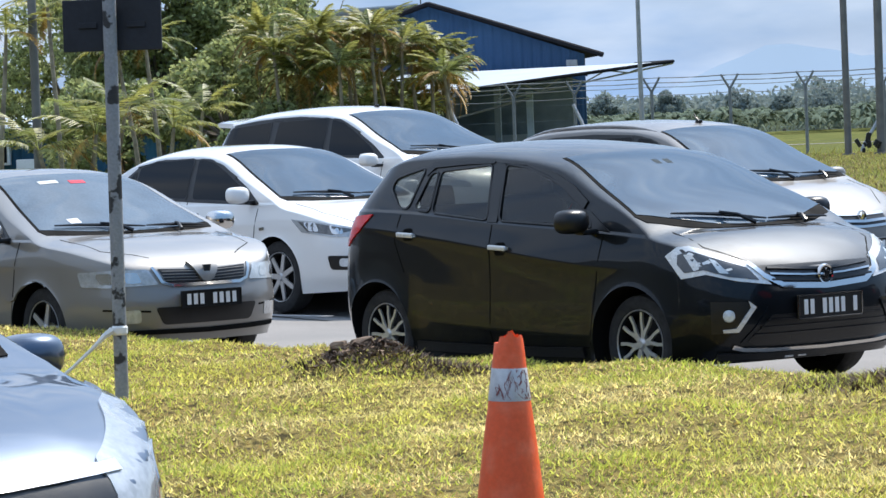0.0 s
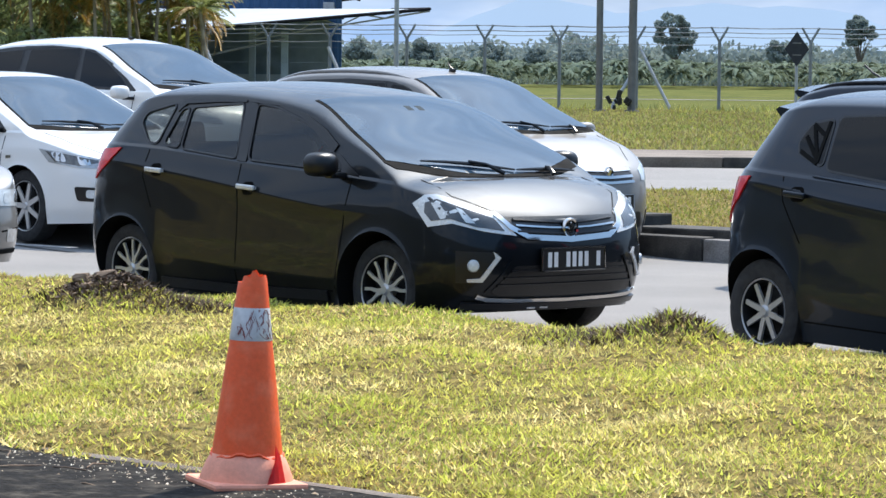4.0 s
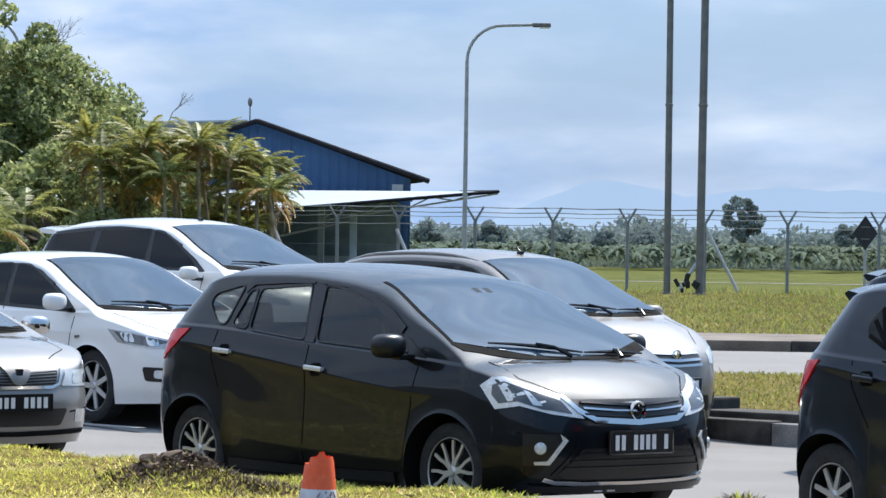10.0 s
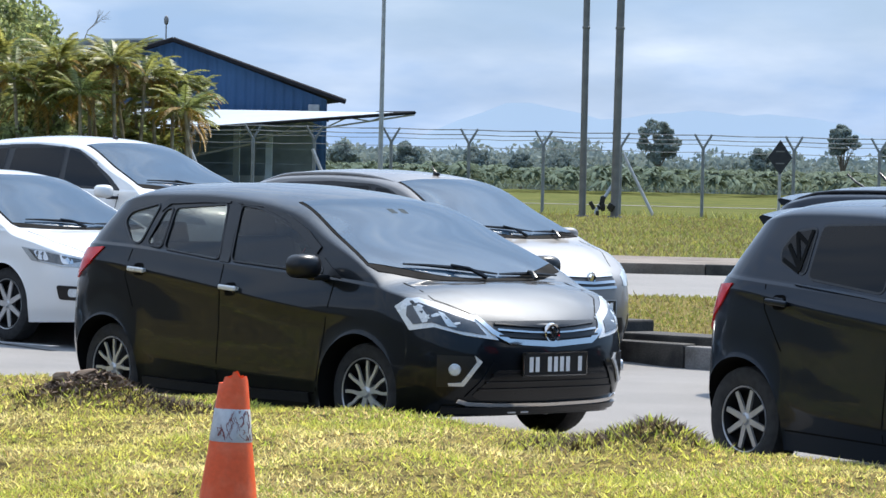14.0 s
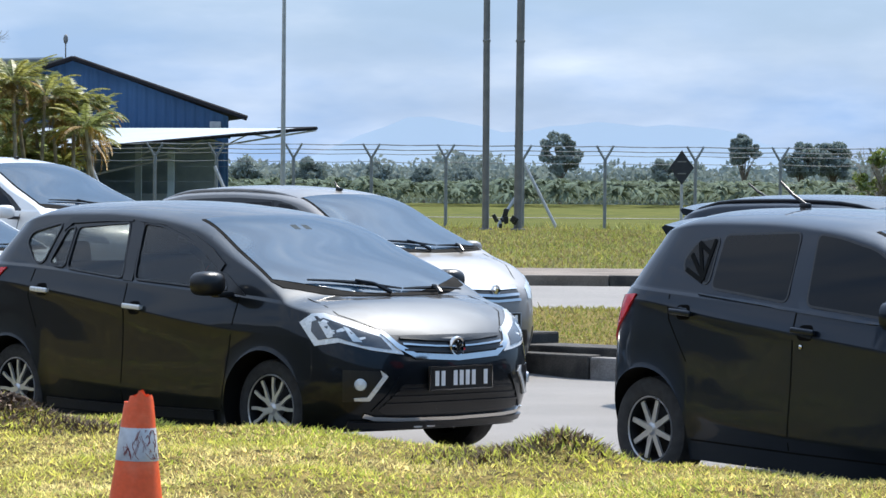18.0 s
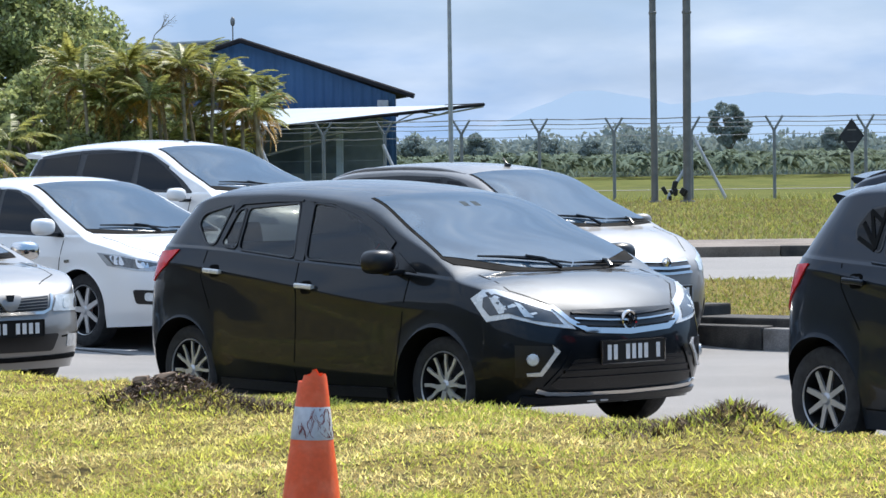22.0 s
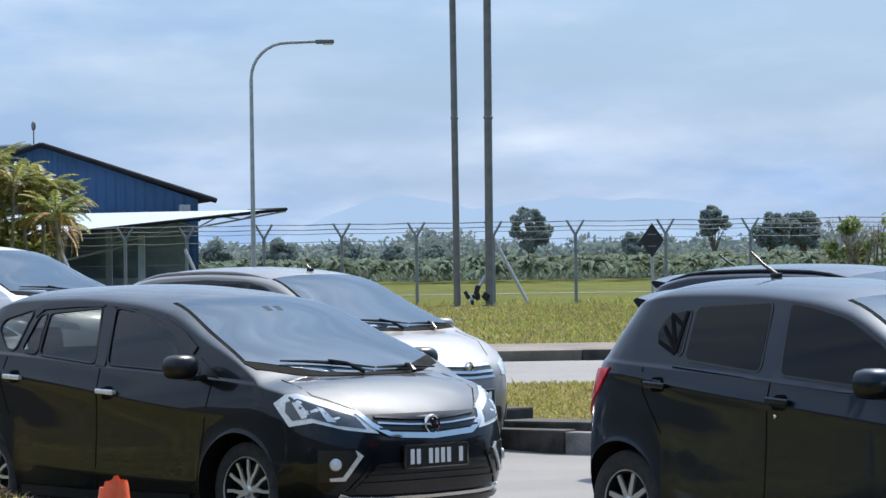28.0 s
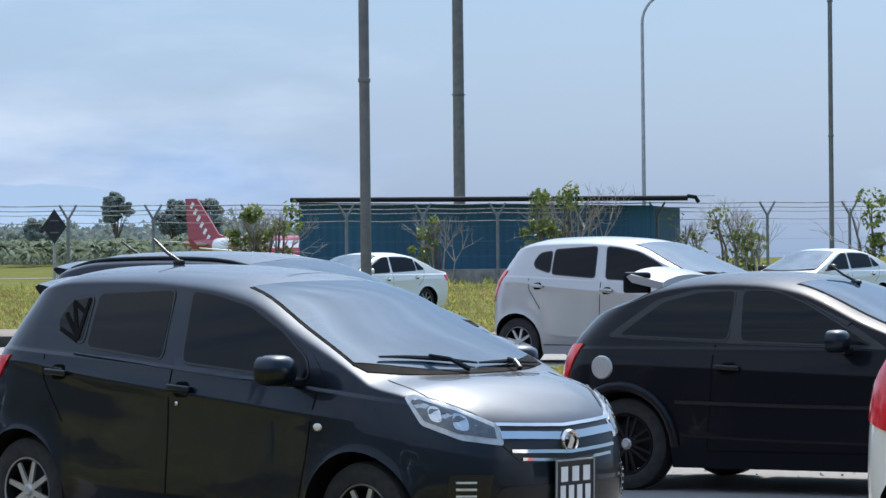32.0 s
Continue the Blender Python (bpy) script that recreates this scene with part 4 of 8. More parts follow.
def grey_hatchback():
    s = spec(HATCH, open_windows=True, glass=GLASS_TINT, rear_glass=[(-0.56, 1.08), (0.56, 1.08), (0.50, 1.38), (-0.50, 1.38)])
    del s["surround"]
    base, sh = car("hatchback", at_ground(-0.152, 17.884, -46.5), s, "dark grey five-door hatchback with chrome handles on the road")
    cabin(base, FABRIC)
    D = (-1, 0, 0)
    both(lambda sy: patch(sh, side([(-1.262, 1.012), (-1.355, 1.018), (-1.44, 1.385), (-1.325, 1.385)], sy * 1.2), (0, -sy, 0), BLACK, base, "door_pillar", 0.004, 0.06, 0.01))
    both(lambda sy: patch(sh, side([(-0.20, 0.95), (-0.36, 0.968), (-0.48, 1.09), (-0.40, 1.07)], sy * 1.2), (0, -sy, 0), BLACK, base, "mirror_sail", 0.005, 0.05, 0.01))
    grille = patch(sh, front_pts(rounded([(-0.46, 0.735), (0.46, 0.735), (0.35, 0.615), (-0.35, 0.615)], 0.02)), D, BLACK, base, "grille", 0.004, 0.05, 0.012)
    for z, m in ((0.705, BLACK), (0.672, CHROME), (0.64, BLACK)):
        patch(sh, front_pts(ribbon([(-0.40, z + 0.012), (-0.2, z), (0, z - 0.006), (0.2, z), (0.40, z + 0.012)], 0.010)), D, m, grille, "grille_bar", 0.014, 0.06, 0.014)
    patch(sh, front_pts(ribbon([(-0.50, 0.752), (-0.44, 0.675), (-0.33, 0.618), (0, 0.600), (0.33, 0.618), (0.44, 0.675), (0.50, 0.752)], 0.032)), D, CHROME, base, "chrome_trim", 0.012, 0.05, 0.016)
    emblem(sh, base, 0.662, 0.062)
    low = patch(sh, front_pts(rounded([(-0.43, 0.455), (0.43, 0.455), (0.57, 0.31), (0.52, 0.285), (-0.52, 0.285), (-0.57, 0.31)], 0.02)), D, BLACK, base, "lower_intake", 0.004, 0.05, 0.012)
    for z, w in ((0.425, 0.46), (0.385, 0.50), (0.345, 0.54)):
        patch(sh, front_pts(ribbon([(-w, z), (w, z)], 0.014)), D, BLACK, low, "intake_slat", 0.014, 0.06, 0.016)
    patch(sh, front_pts(ribbon([(-0.64, 0.285), (-0.58, 0.268), (-0.4, 0.258), (0, 0.252), (0.4, 0.258), (0.58, 0.268), (0.64, 0.285)], 0.022)), D, CHROME, base, "chrome_lip", 0.014, 0.05, 0.018)
    patch(sh, front_pts(ribbon([(-0.70, 0.232), (0, 0.222), (0.70, 0.232)], 0.036)), D, BLACK, base, "bumper_lip", 0.02, 0.06, 0.03)
    for y in (-0.27, -0.17):
        patch(sh, front_pts(ribbon([(y - 0.03, 0.216), (y + 0.03, 0.215)], 0.008)), D, CHROME_SOFT, base, "lip_clip", 0.024, 0.05, 0.01)
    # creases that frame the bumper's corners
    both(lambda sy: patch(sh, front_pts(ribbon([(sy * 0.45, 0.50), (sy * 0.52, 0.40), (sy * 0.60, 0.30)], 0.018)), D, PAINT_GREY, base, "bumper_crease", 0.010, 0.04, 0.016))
    number_plate(sh, base, 1.5, 0.0, 0.487, 0.52, 0.140, (9,), CHROME, 90, (2, 7))
    both(lambda sy: lamp(sh, base, [(0.25, sy * 0.80, 0.81), (0.33, sy * 0.785, 0.857), (0.41, sy * 0.765, 0.86), (0.57, sy * 0.70, 0.81), (0.69, sy * 0.54, 0.75), (0.72, sy * 0.42, 0.628), (0.64, sy * 0.60, 0.655), (0.51, sy * 0.73, 0.70), (0.37, sy * 0.79, 0.678)], (-0.72, -sy * 0.69, 0), CHROME_SOFT, [
        ([(0.34, sy * 0.785, 0.815), (0.41, sy * 0.765, 0.832), (0.55, sy * 0.70, 0.785), (0.66, sy * 0.55, 0.725), (0.68, sy * 0.48, 0.657), (0.60, sy * 0.64, 0.683), (0.50, sy * 0.735, 0.725), (0.395, sy * 0.785, 0.712), (0.34, sy * 0.79, 0.76)], LENS_DARK, "lamp_bowl"),
        ([(0.385, sy * 0.78, 0.815), (0.43, sy * 0.765, 0.812), (0.50, sy * 0.735, 0.735), (0.45, sy * 0.765, 0.722)], CHROME_SOFT, "lamp_blade"),
        ([(0.52, sy * 0.715, 0.785), (0.545, sy * 0.695, 0.775), (0.60, sy * 0.635, 0.70), (0.565, sy * 0.675, 0.705)], LENS_MILK, "lamp_blade")], label="swept-back headlamp with silver surround"))

    def fog(sy):
        p = patch(sh, [(0.55, sy * 0.74, 0.545), (0.71, sy * 0.55, 0.535), (0.715, sy * 0.54, 0.50), (0.66, sy * 0.63, 0.36), (0.55, sy * 0.74, 0.36)], (-0.75, -sy * 0.66, 0), BLACK, base, "fog_lamp_recess", 0.004, 0.05, 0.012)
        patch(sh, [(0.69, sy * 0.575, 0.540), (0.715, sy * 0.54, 0.505), (0.66, sy * 0.63, 0.368), (0.60, sy * 0.692, 0.368), (0.597, sy * 0.695, 0.384), (0.65, sy * 0.64, 0.388), (0.697, sy * 0.565, 0.503)], (-0.75, -sy * 0.66, 0), CHROME_SOFT, p, "chrome_trim", 0.014, 0.05, 0.014)
        q, n = sh.drop_on((0.62, sy * 0.665, 0.46), (-0.75, -sy * 0.66, 0), 0.012)
        bm = B()
        lathe(bm, [(0.0, -0.012), (0.03, -0.008), (0.036, 0.004)], 20, "Y", Matrix.Translation(q) @ n.to_track_quat("-Y", "Z").to_matrix().to_4x4())
        part("fog_lamp", bm, LENS_MILK, p, smooth=40)

    both(fog)
    both(lambda sy: patch(sh, [(-2.56, sy * 0.9, 1.075), (-2.80, sy * 0.85, 1.06), (-3.03, sy * 0.74, 0.97), (-3.05, sy * 0.74, 0.86), (-2.87, sy * 0.86, 0.865), (-2.68, sy * 0.9, 0.975)], (0.35, -sy * 0.94, 0), RED_LENS, base, "tail_lamp", 0.01, 0.05, 0.02))
    both(lambda sy: patch(sh, side(ribbon([(-0.45, 0.235), (-1.3, 0.225), (-2.1, 0.235)], 0.06), sy * 1.2), (0, -sy, 0), BLACK, base, "side_skirt", 0.012, 0.08, 0.02))
    for y in (-0.06, 0.03):
        patch(sh, [(-0.66, y - 0.03, 1.5), (-0.60, y - 0.03, 1.5), (-0.60, y + 0.02, 1.5), (-0.66, y + 0.02, 1.5)], (0, 0, -1), STICKER, base, "windscreen_sticker", 0.006, 0.06, 0.002)
    return base, sh


AXIA = spec(HATCH, front=0.69, rear=0.50, wb=2.455, width=1.62, height=1.51, tyre=0.288, rim=0.182, arch=0.345, belt=0.95, wheel="alloy", paint=PAINT_BLACK, inset=0.135, round_front=2.8, long_front=0.85, shield_arc=0.18,
    belt_line=[(-2.95, 1.06), (-2.33, 1.035), (-1.21, 0.98), (-0.25, 0.905), (0.1, 0.88), (0.7, 0.83)],
    creases=[([(-2.9, 1.0, 0.0), (-2.54, 0.99, 0.014), (-1.94, 0.93, 0.018), (-0.8, 0.835, 0.016), (-0.25, 0.79, 0.008), (0.05, 0.77, 0.0)], 0.12, 0.045),
             ([(-2.1, 0.42, 0.0), (-1.85, 0.37, 0.014), (-1.0, 0.33, 0.014), (-0.5, 0.33, 0.012), (-0.36, 0.33, 0.0)], 0.16, 0.05)],
    top=[(-2.96, 1.41), (-2.8, 1.45), (-2.35, 1.50), (-1.75, 1.51), (-1.25, 1.485), (-0.92, 1.43), (-0.5, 1.25), (-0.02, 1.035), (0.06, 1.0), (0.3, 0.955), (0.5, 0.885), (0.64, 0.79), (0.7, 0.70)],
    nose=[(0, 0.57), (0.2, 0.61), (0.3, 0.66), (0.45, 0.69), (0.55, 0.685), (0.68, 0.66), (0.78, 0.63), (0.95, 0.58), (1.6, 0.58)],
    tail=[(0, -2.86), (0.3, -2.93), (0.5, -2.955), (0.75, -2.945), (0.95, -2.91), (1.15, -2.80), (1.4, -2.66), (1.6, -2.62)],
    drop=[(-3.2, 0.10), (-1.2, 0.10), (-0.6, 0.09), (0.0, 0.06), (0.4, 0.07), (0.8, 0.12)],
    surround=[(-0.22, 0.925), (-1.25, 0.992), (-2.05, 1.05), (-2.28, 1.15), (-2.31, 1.22), (-2.21, 1.36), (-2.0, 1.392), (-1.6, 1.415), (-1.12, 1.412), (-0.84, 1.345), (-0.55, 1.215), (-0.33, 1.06)],
    panes=[[(-0.36, 0.965), (-1.24, 1.022), (-1.29, 1.378), (-1.14, 1.378), (-0.87, 1.312), (-0.60, 1.19), (-0.40, 1.06)],
           [(-1.40, 1.032), (-1.975, 1.08), (-1.985, 1.352), (-1.43, 1.38)], [(-2.015, 1.095), (-2.215, 1.155), (-2.245, 1.215), (-2.185, 1.31), (-2.03, 1.338)]],
    trims=[([(-0.50, 0.935), (-1.25, 0.985), (-2.06, 1.042)], 0.012, PAINT_BLACK)], surround_mat=PAINT_BLACK,
    seams=[[(-0.28, 0.90), (-0.33, 0.6), (-0.40, 0.28)], [(-1.30, 0.98), (-1.31, 0.6), (-1.33, 0.27)], [(-2.28, 1.03), (-2.27, 0.90), (-2.12, 0.68)], [(-0.42, 0.265), (-1.3, 0.26), (-2.08, 0.265)]],
    handles=[(-1.21, 0.885), (-2.15, 0.943)], handle_mat=PAINT_BLACK, mirror=(-0.42, 0.955), mirror_size=(0.20, 0.23, 0.155), mirror_mat=PAINT_BLACK,
    shield=(0.05, -0.93, 0.69, 0.53), wipers=[((0.0, 0.08), (-0.12, -0.52), (0.08, -0.06)), ((-0.02, 0.58), (0.0, 0.10), (0.09, 0.32))],
    hood=[[(0.04, -0.62), (0.30, -0.62), (0.55, -0.44)], [(0.04, 0.62), (0.30, 0.62), (0.55, 0.44)]])


def antenna(shell, base, x, y, length=0.2, lean=-55):
    p, _ = shell.drop_on((x, y, 2.2), (0, 0, -1), 0.0)
    bm = B()
    box(bm, (0, 0, 0.012), (0.07, 0.035, 0.03), 0.012, Matrix.Translation(p))
    d = Vector((math.sin(radians(lean)), 0, math.cos(radians(lean))))
    tube(bm, [p + Vector((0, 0, 0.02)), p + d * length * 0.5, p + d * length], [0.010, 0.009, 0.007], 6)
    part("roof_antenna", bm, BLACK, base, smooth=40)


def spoiler(shell, base, xr, z, half, material, raise_z=0.0, chord=0.24):
    bm = B()
    n = 9
    rows = []
    for k in range(n):
        t = -1 + 2 * k / (n - 1)
        y, dx = t * half, 0.05 * t * t
        prof = [(xr + chord + dx, z), (xr + 0.02 + dx, z + 0.02 + raise_z), (xr + dx - 0.01, z + 0.005 + raise_z), (xr + 0.03 + dx, z - 0.035 + raise_z), (xr + chord + dx, z - 0.05)]
        rows.append([bm.verts.new((a, y, b - 0.05 * t * t)) for a, b in prof])
    for a, b in zip(rows, rows[1:]):
        for j in range(5):
            bm.faces.new((a[j], a[(j + 1) % 5], b[(j + 1) % 5], b[j]))
    bm.faces.new(rows[0])
    bm.faces.new(rows[-1][::-1])
    bmesh.ops.recalc_face_normals(bm, faces=bm.faces)
    return part("roof_spoiler", bm, material, base, smooth=35)


def small_hatch_face(sh, base, plate_rows):
    D = (-1, 0, 0)
    grille = patch(sh, front_pts(rounded([(-0.44, 0.755), (0.44, 0.755), (0.43, 0.66), (0.34, 0.58), (-0.34, 0.58), (-0.43, 0.66)], 0.03)), D, BLACK, base, "grille", 0.004, 0.05, 0.012)
    for z, w in ((0.752, 0.014), (0.705, 0.034), (0.630, 0.016), (0.590, 0.014)):
        patch(sh, front_pts(ribbon([(-0.43 + 1.3 * max(0, 0.66 - z), z + 0.008), (0, z - 0.010), (0.43 - 1.3 * max(0, 0.66 - z), z + 0.008)], w)), D, CHROME, grille, "chrome_bar", 0.014, 0.06, 0.014)
    emblem(sh, base, 0.668, 0.060)
    patch(sh, front_pts(rounded([(-0.45, 0.47), (0.45, 0.47), (0.55, 0.30), (-0.55, 0.30)], 0.03)), D, BLACK, base, "lower_intake", 0.004, 0.05, 0.012)
    number_plate(sh, base, 1.5, 0.0, 0.47, 0.30, 0.235, plate_rows, STEEL)
    both(lambda sy: lamp(sh, base, rounded([(0.27, sy * 0.755, 0.895), (0.33, sy * 0.74, 0.905), (0.50, sy * 0.65, 0.85), (0.64, sy * 0.48, 0.76), (0.65, sy * 0.46, 0.665), (0.52, sy * 0.63, 0.695), (0.36, sy * 0.735, 0.765)], 0.02), (-0.72, -sy * 0.69, 0), LENS, [
        ([(0.31, sy * 0.75, 0.875), (0.35, sy * 0.735, 0.88), (0.50, sy * 0.65, 0.83), (0.62, sy * 0.50, 0.75), (0.625, sy * 0.49, 0.70), (0.51, sy * 0.635, 0.725), (0.375, sy * 0.73, 0.785)], LENS_GREY, "lamp_bowl"),
        (rounded([(0.385, sy * 0.72, 0.855), (0.44, sy * 0.69, 0.845), (0.45, sy * 0.68, 0.775), (0.40, sy * 0.715, 0.785)], 0.03), CHROME, "lamp_reflector"),
        (rounded([(0.485, sy * 0.655, 0.825), (0.54, sy * 0.605, 0.80), (0.55, sy * 0.595, 0.735), (0.495, sy * 0.65, 0.745)], 0.03), CHROME, "lamp_reflector")], label="clear headlamp with twin reflectors"))

    def gills(sy):
        p = patch(sh, [(0.52, sy * 0.70, 0.53), (0.64, sy * 0.52, 0.53), (0.62, sy * 0.56, 0.32), (0.50, sy * 0.72, 0.32)], (-0.75, -sy * 0.66, 0), BLACK, base, "fog_lamp_recess", 0.004, 0.05, 0.012)
        for k in range(6):
            z = 0.50 - k * 0.032
            patch(sh, [(0.54, sy * 0.68, z), (0.60, sy * 0.60, z), (0.60, sy * 0.60, z - 0.010), (0.54, sy * 0.68, z - 0.010)], (-0.75, -sy * 0.66, 0), LENS_MILK, p, "running_light", 0.012, 0.06, 0.012)

    both(gills)


def black_hatchback():
    base, sh = car("hatchback", pose(3.434, 14.552, -0.055, 0, 0, -54) @ pose(0, 0, 0, 0, 1.1, 0), AXIA, "glossy black five-door hatchback with a chrome grille")
    small_hatch_face(sh, base, (3, 4))
    both(lambda sy: patch(sh, [(-2.56, sy * 0.8, 1.02), (-2.80, sy * 0.72, 1.0), (-2.93, sy * 0.64, 0.90), (-2.95, sy * 0.62, 0.74), (-2.84, sy * 0.74, 0.75), (-2.66, sy * 0.8, 0.90)], (0.5, -sy * 0.86, 0), RED_LENS, base, "tail_lamp", 0.01, 0.05, 0.02))
    spoiler(sh, base, -2.735, 1.425, 0.50, PAINT_BLACK, 0.0, 0.16)
    antenna(sh, base, -1.95, -0.12, 0.24)

    def lamp_dot(sy):
        p, n = sh.drop_on((-0.25, sy, 0.734), (0, -sy, 0), 0.004)
        bm = B()
        bmesh.ops.create_uvsphere(bm, u_segments=14, v_segments=8, radius=1, matrix=Matrix.Translation(p) @ Matrix.Diagonal((0.030, 0.010, 0.020, 1)))
        part("side_marker_lamp", bm, CREAM, base, smooth=60)
        q, n = sh.drop_on((-1.24, sy, 0.809), (0, -sy, 0), 0.004)
        bm = B()
        bmesh.ops.create_uvsphere(bm, u_segments=12, v_segments=8, radius=1, matrix=Matrix.Translation(q) @ Matrix.Diagonal((0.013, 0.006, 0.013, 1)))
        part("door_lock", bm, CHROME, base, smooth=60)

    both(lamp_dot)
    # slatted corner pane
    for a, b in (((-2.21, 1.165), (-2.06, 1.105)), ((-2.05, 1.33), (-2.06, 1.11)), ((-2.16, 1.30), (-2.06, 1.12)), ((-2.20, 1.245), (-2.07, 1.13)), ((-2.17, 1.31), (-2.05, 1.25))):
        both(lambda sy: patch(sh, side(ribbon([a, b], 0.022), sy * 1.2), (0, -sy, 0), UNDER, base, "window_slat", 0.012, 0.06, 0.010))
    return base


PLAIN = {k: v for k, v in HATCH.items() if k not in ("belt_line", "creases", "round_front", "long_front", "shield_arc", "inset")}
SEDAN = spec(PLAIN, front=0.93, rear=1.01, wb=2.6, width=1.76, height=1.465, tyre=0.31, rim=0.215, arch=0.355, belt=0.93, wheel="star", paint=PAINT_WHITE,
    top=[(-3.62, 0.98), (-3.5, 1.02), (-3.15, 1.055), (-3.0, 1.085), (-2.6, 1.28), (-2.2, 1.415), (-1.75, 1.462), (-1.3, 1.455), (-1.0, 1.415), (-0.5, 1.21), (0.02, 0.985), (0.1, 0.955), (0.4, 0.91), (0.7, 0.835), (0.87, 0.755), (0.94, 0.68)],
    nose=[(0, 0.80), (0.2, 0.85), (0.35, 0.91), (0.5, 0.93), (0.62, 0.915), (0.75, 0.86), (0.95, 0.80), (1.6, 0.80)],
    tail=[(0, -3.48), (0.3, -3.55), (0.5, -3.60), (0.8, -3.60), (1.0, -3.58), (1.6, -3.5)],
    drop=[(-3.7, 0.09), (-3.0, 0.07), (-2.4, 0.10), (-1.2, 0.10), (-0.6, 0.09), (0.0, 0.06), (0.4, 0.07), (0.95, 0.12)],
    surround=[(-0.22, 0.925), (-1.3, 0.965), (-2.45, 1.02), (-2.62, 1.06), (-2.2, 1.315), (-1.85, 1.365), (-1.2, 1.365), (-0.95, 1.31), (-0.45, 1.075)],
    panes=[[(-0.36, 0.96), (-1.26, 0.99), (-1.30, 1.335), (-1.1, 1.325), (-0.85, 1.225), (-0.48, 1.05)], [(-1.36, 0.995), (-2.22, 1.03), (-2.20, 1.28), (-1.95, 1.33), (-1.37, 1.34)], [(-2.27, 1.035), (-2.52, 1.055), (-2.25, 1.25)]],
    trims=[([(-2.25, 1.31), (-1.85, 1.372), (-1.25, 1.37), (-0.97, 1.315), (-0.66, 1.175)], 0.05, BLACK)],
    seams=[[(-0.24, 0.90), (-0.30, 0.6), (-0.36, 0.28)], [(-1.33, 0.965), (-1.34, 0.6), (-1.36, 0.27)], [(-2.52, 1.03), (-2.42, 0.82), (-2.25, 0.68)], [(-0.36, 0.275), (-1.3, 0.27), (-2.2, 0.275)]],
    handles=[(-1.16, 0.83), (-2.2, 0.87)], handle_mat=PAINT_WHITE, mirror=(-0.34, 0.965), mirror_mat=PAINT_WHITE,
    shield=(0.09, -0.98, 0.74, 0.58), wipers=[((0.04, 0.10), (-0.08, -0.58), (0.12, -0.05)), ((0.02, 0.62), (0.03, 0.12), (0.13, 0.35))],
    hood=[[(0.08, -0.68), (0.45, -0.68), (0.75, -0.50)], [(0.08, 0.68), (0.45, 0.68), (0.75, 0.50)]])


def white_sedan():
    base, sh = car("sedan", at_ground(-3.69, 26.5, -43) @ Matrix.Diagonal((1, 1, 1.035, 1)), SEDAN, "white four-door sedan with dark window visors on the road")
    D = (-1, 0, 0)
    patch(sh, front_pts(rounded([(-0.36, 0.74), (0.36, 0.74), (0.30, 0.64), (-0.30, 0.64)], 0.03)), D, BLACK, base, "grille", 0.004, 0.05, 0.012)
    patch(sh, front_pts(rounded([(-0.50, 0.47), (0.50, 0.47), (0.56, 0.30), (-0.56, 0.30)], 0.03)), D, BLACK, base, "lower_intake", 0.004, 0.05, 0.012)
    number_plate(sh, base, 1.5, 0, 0.54, 0.5, 0.13, (8,), None, 90, (3,))
    both(lambda sy: lamp(sh, base, [(0.22, sy * 0.84, 0.80), (0.50, sy * 0.78, 0.775), (0.80, sy * 0.52, 0.70), (0.84, sy * 0.46, 0.635), (0.62, sy * 0.72, 0.645), (0.36, sy * 0.84, 0.69)], (-0.72, -sy * 0.69, 0), LENS, [
        ([(0.30, sy * 0.83, 0.785), (0.50, sy * 0.77, 0.76), (0.76, sy * 0.56, 0.695), (0.62, sy * 0.71, 0.66), (0.42, sy * 0.82, 0.695)], LENS_GREY, "lamp_bowl"),
        (rounded([(0.36, sy * 0.82, 0.775), (0.48, sy * 0.78, 0.77), (0.52, sy * 0.77, 0.69), (0.42, sy * 0.82, 0.70)], 0.03), CHROME, "lamp_reflector"),
        (rounded([(0.60, sy * 0.73, 0.75), (0.68, sy * 0.67, 0.735), (0.70, sy * 0.64, 0.665), (0.62, sy * 0.71, 0.665)], 0.03), CHROME, "lamp_reflector")], label="clear headlamp with chrome reflectors"))

    def fog(sy):
        p = patch(sh, rounded([(0.60, sy * 0.76, 0.49), (0.78, sy * 0.58, 0.48), (0.80, sy * 0.56, 0.36), (0.62, sy * 0.74, 0.37)], 0.03), (-0.75, -sy * 0.66, 0), BLACK, base, "fog_lamp_recess", 0.004, 0.05, 0.012)
        patch(sh, rounded([(0.68, sy * 0.69, 0.465), (0.75, sy * 0.61, 0.46), (0.75, sy * 0.61, 0.395), (0.68, sy * 0.69, 0.395)], 0.03), (-0.75, -sy * 0.66, 0), LENS_MILK, p, "fog_lamp", 0.012, 0.04, 0.012)

    both(fog)
    both(lambda sy: patch(sh, side([(-0.20, 0.735), (-0.13, 0.74), (-0.13, 0.715), (-0.20, 0.71)], sy * 1.2), (0, -sy, 0), CHROME, base, "side_badge", 0.006, 0.05, 0.008))
    return base


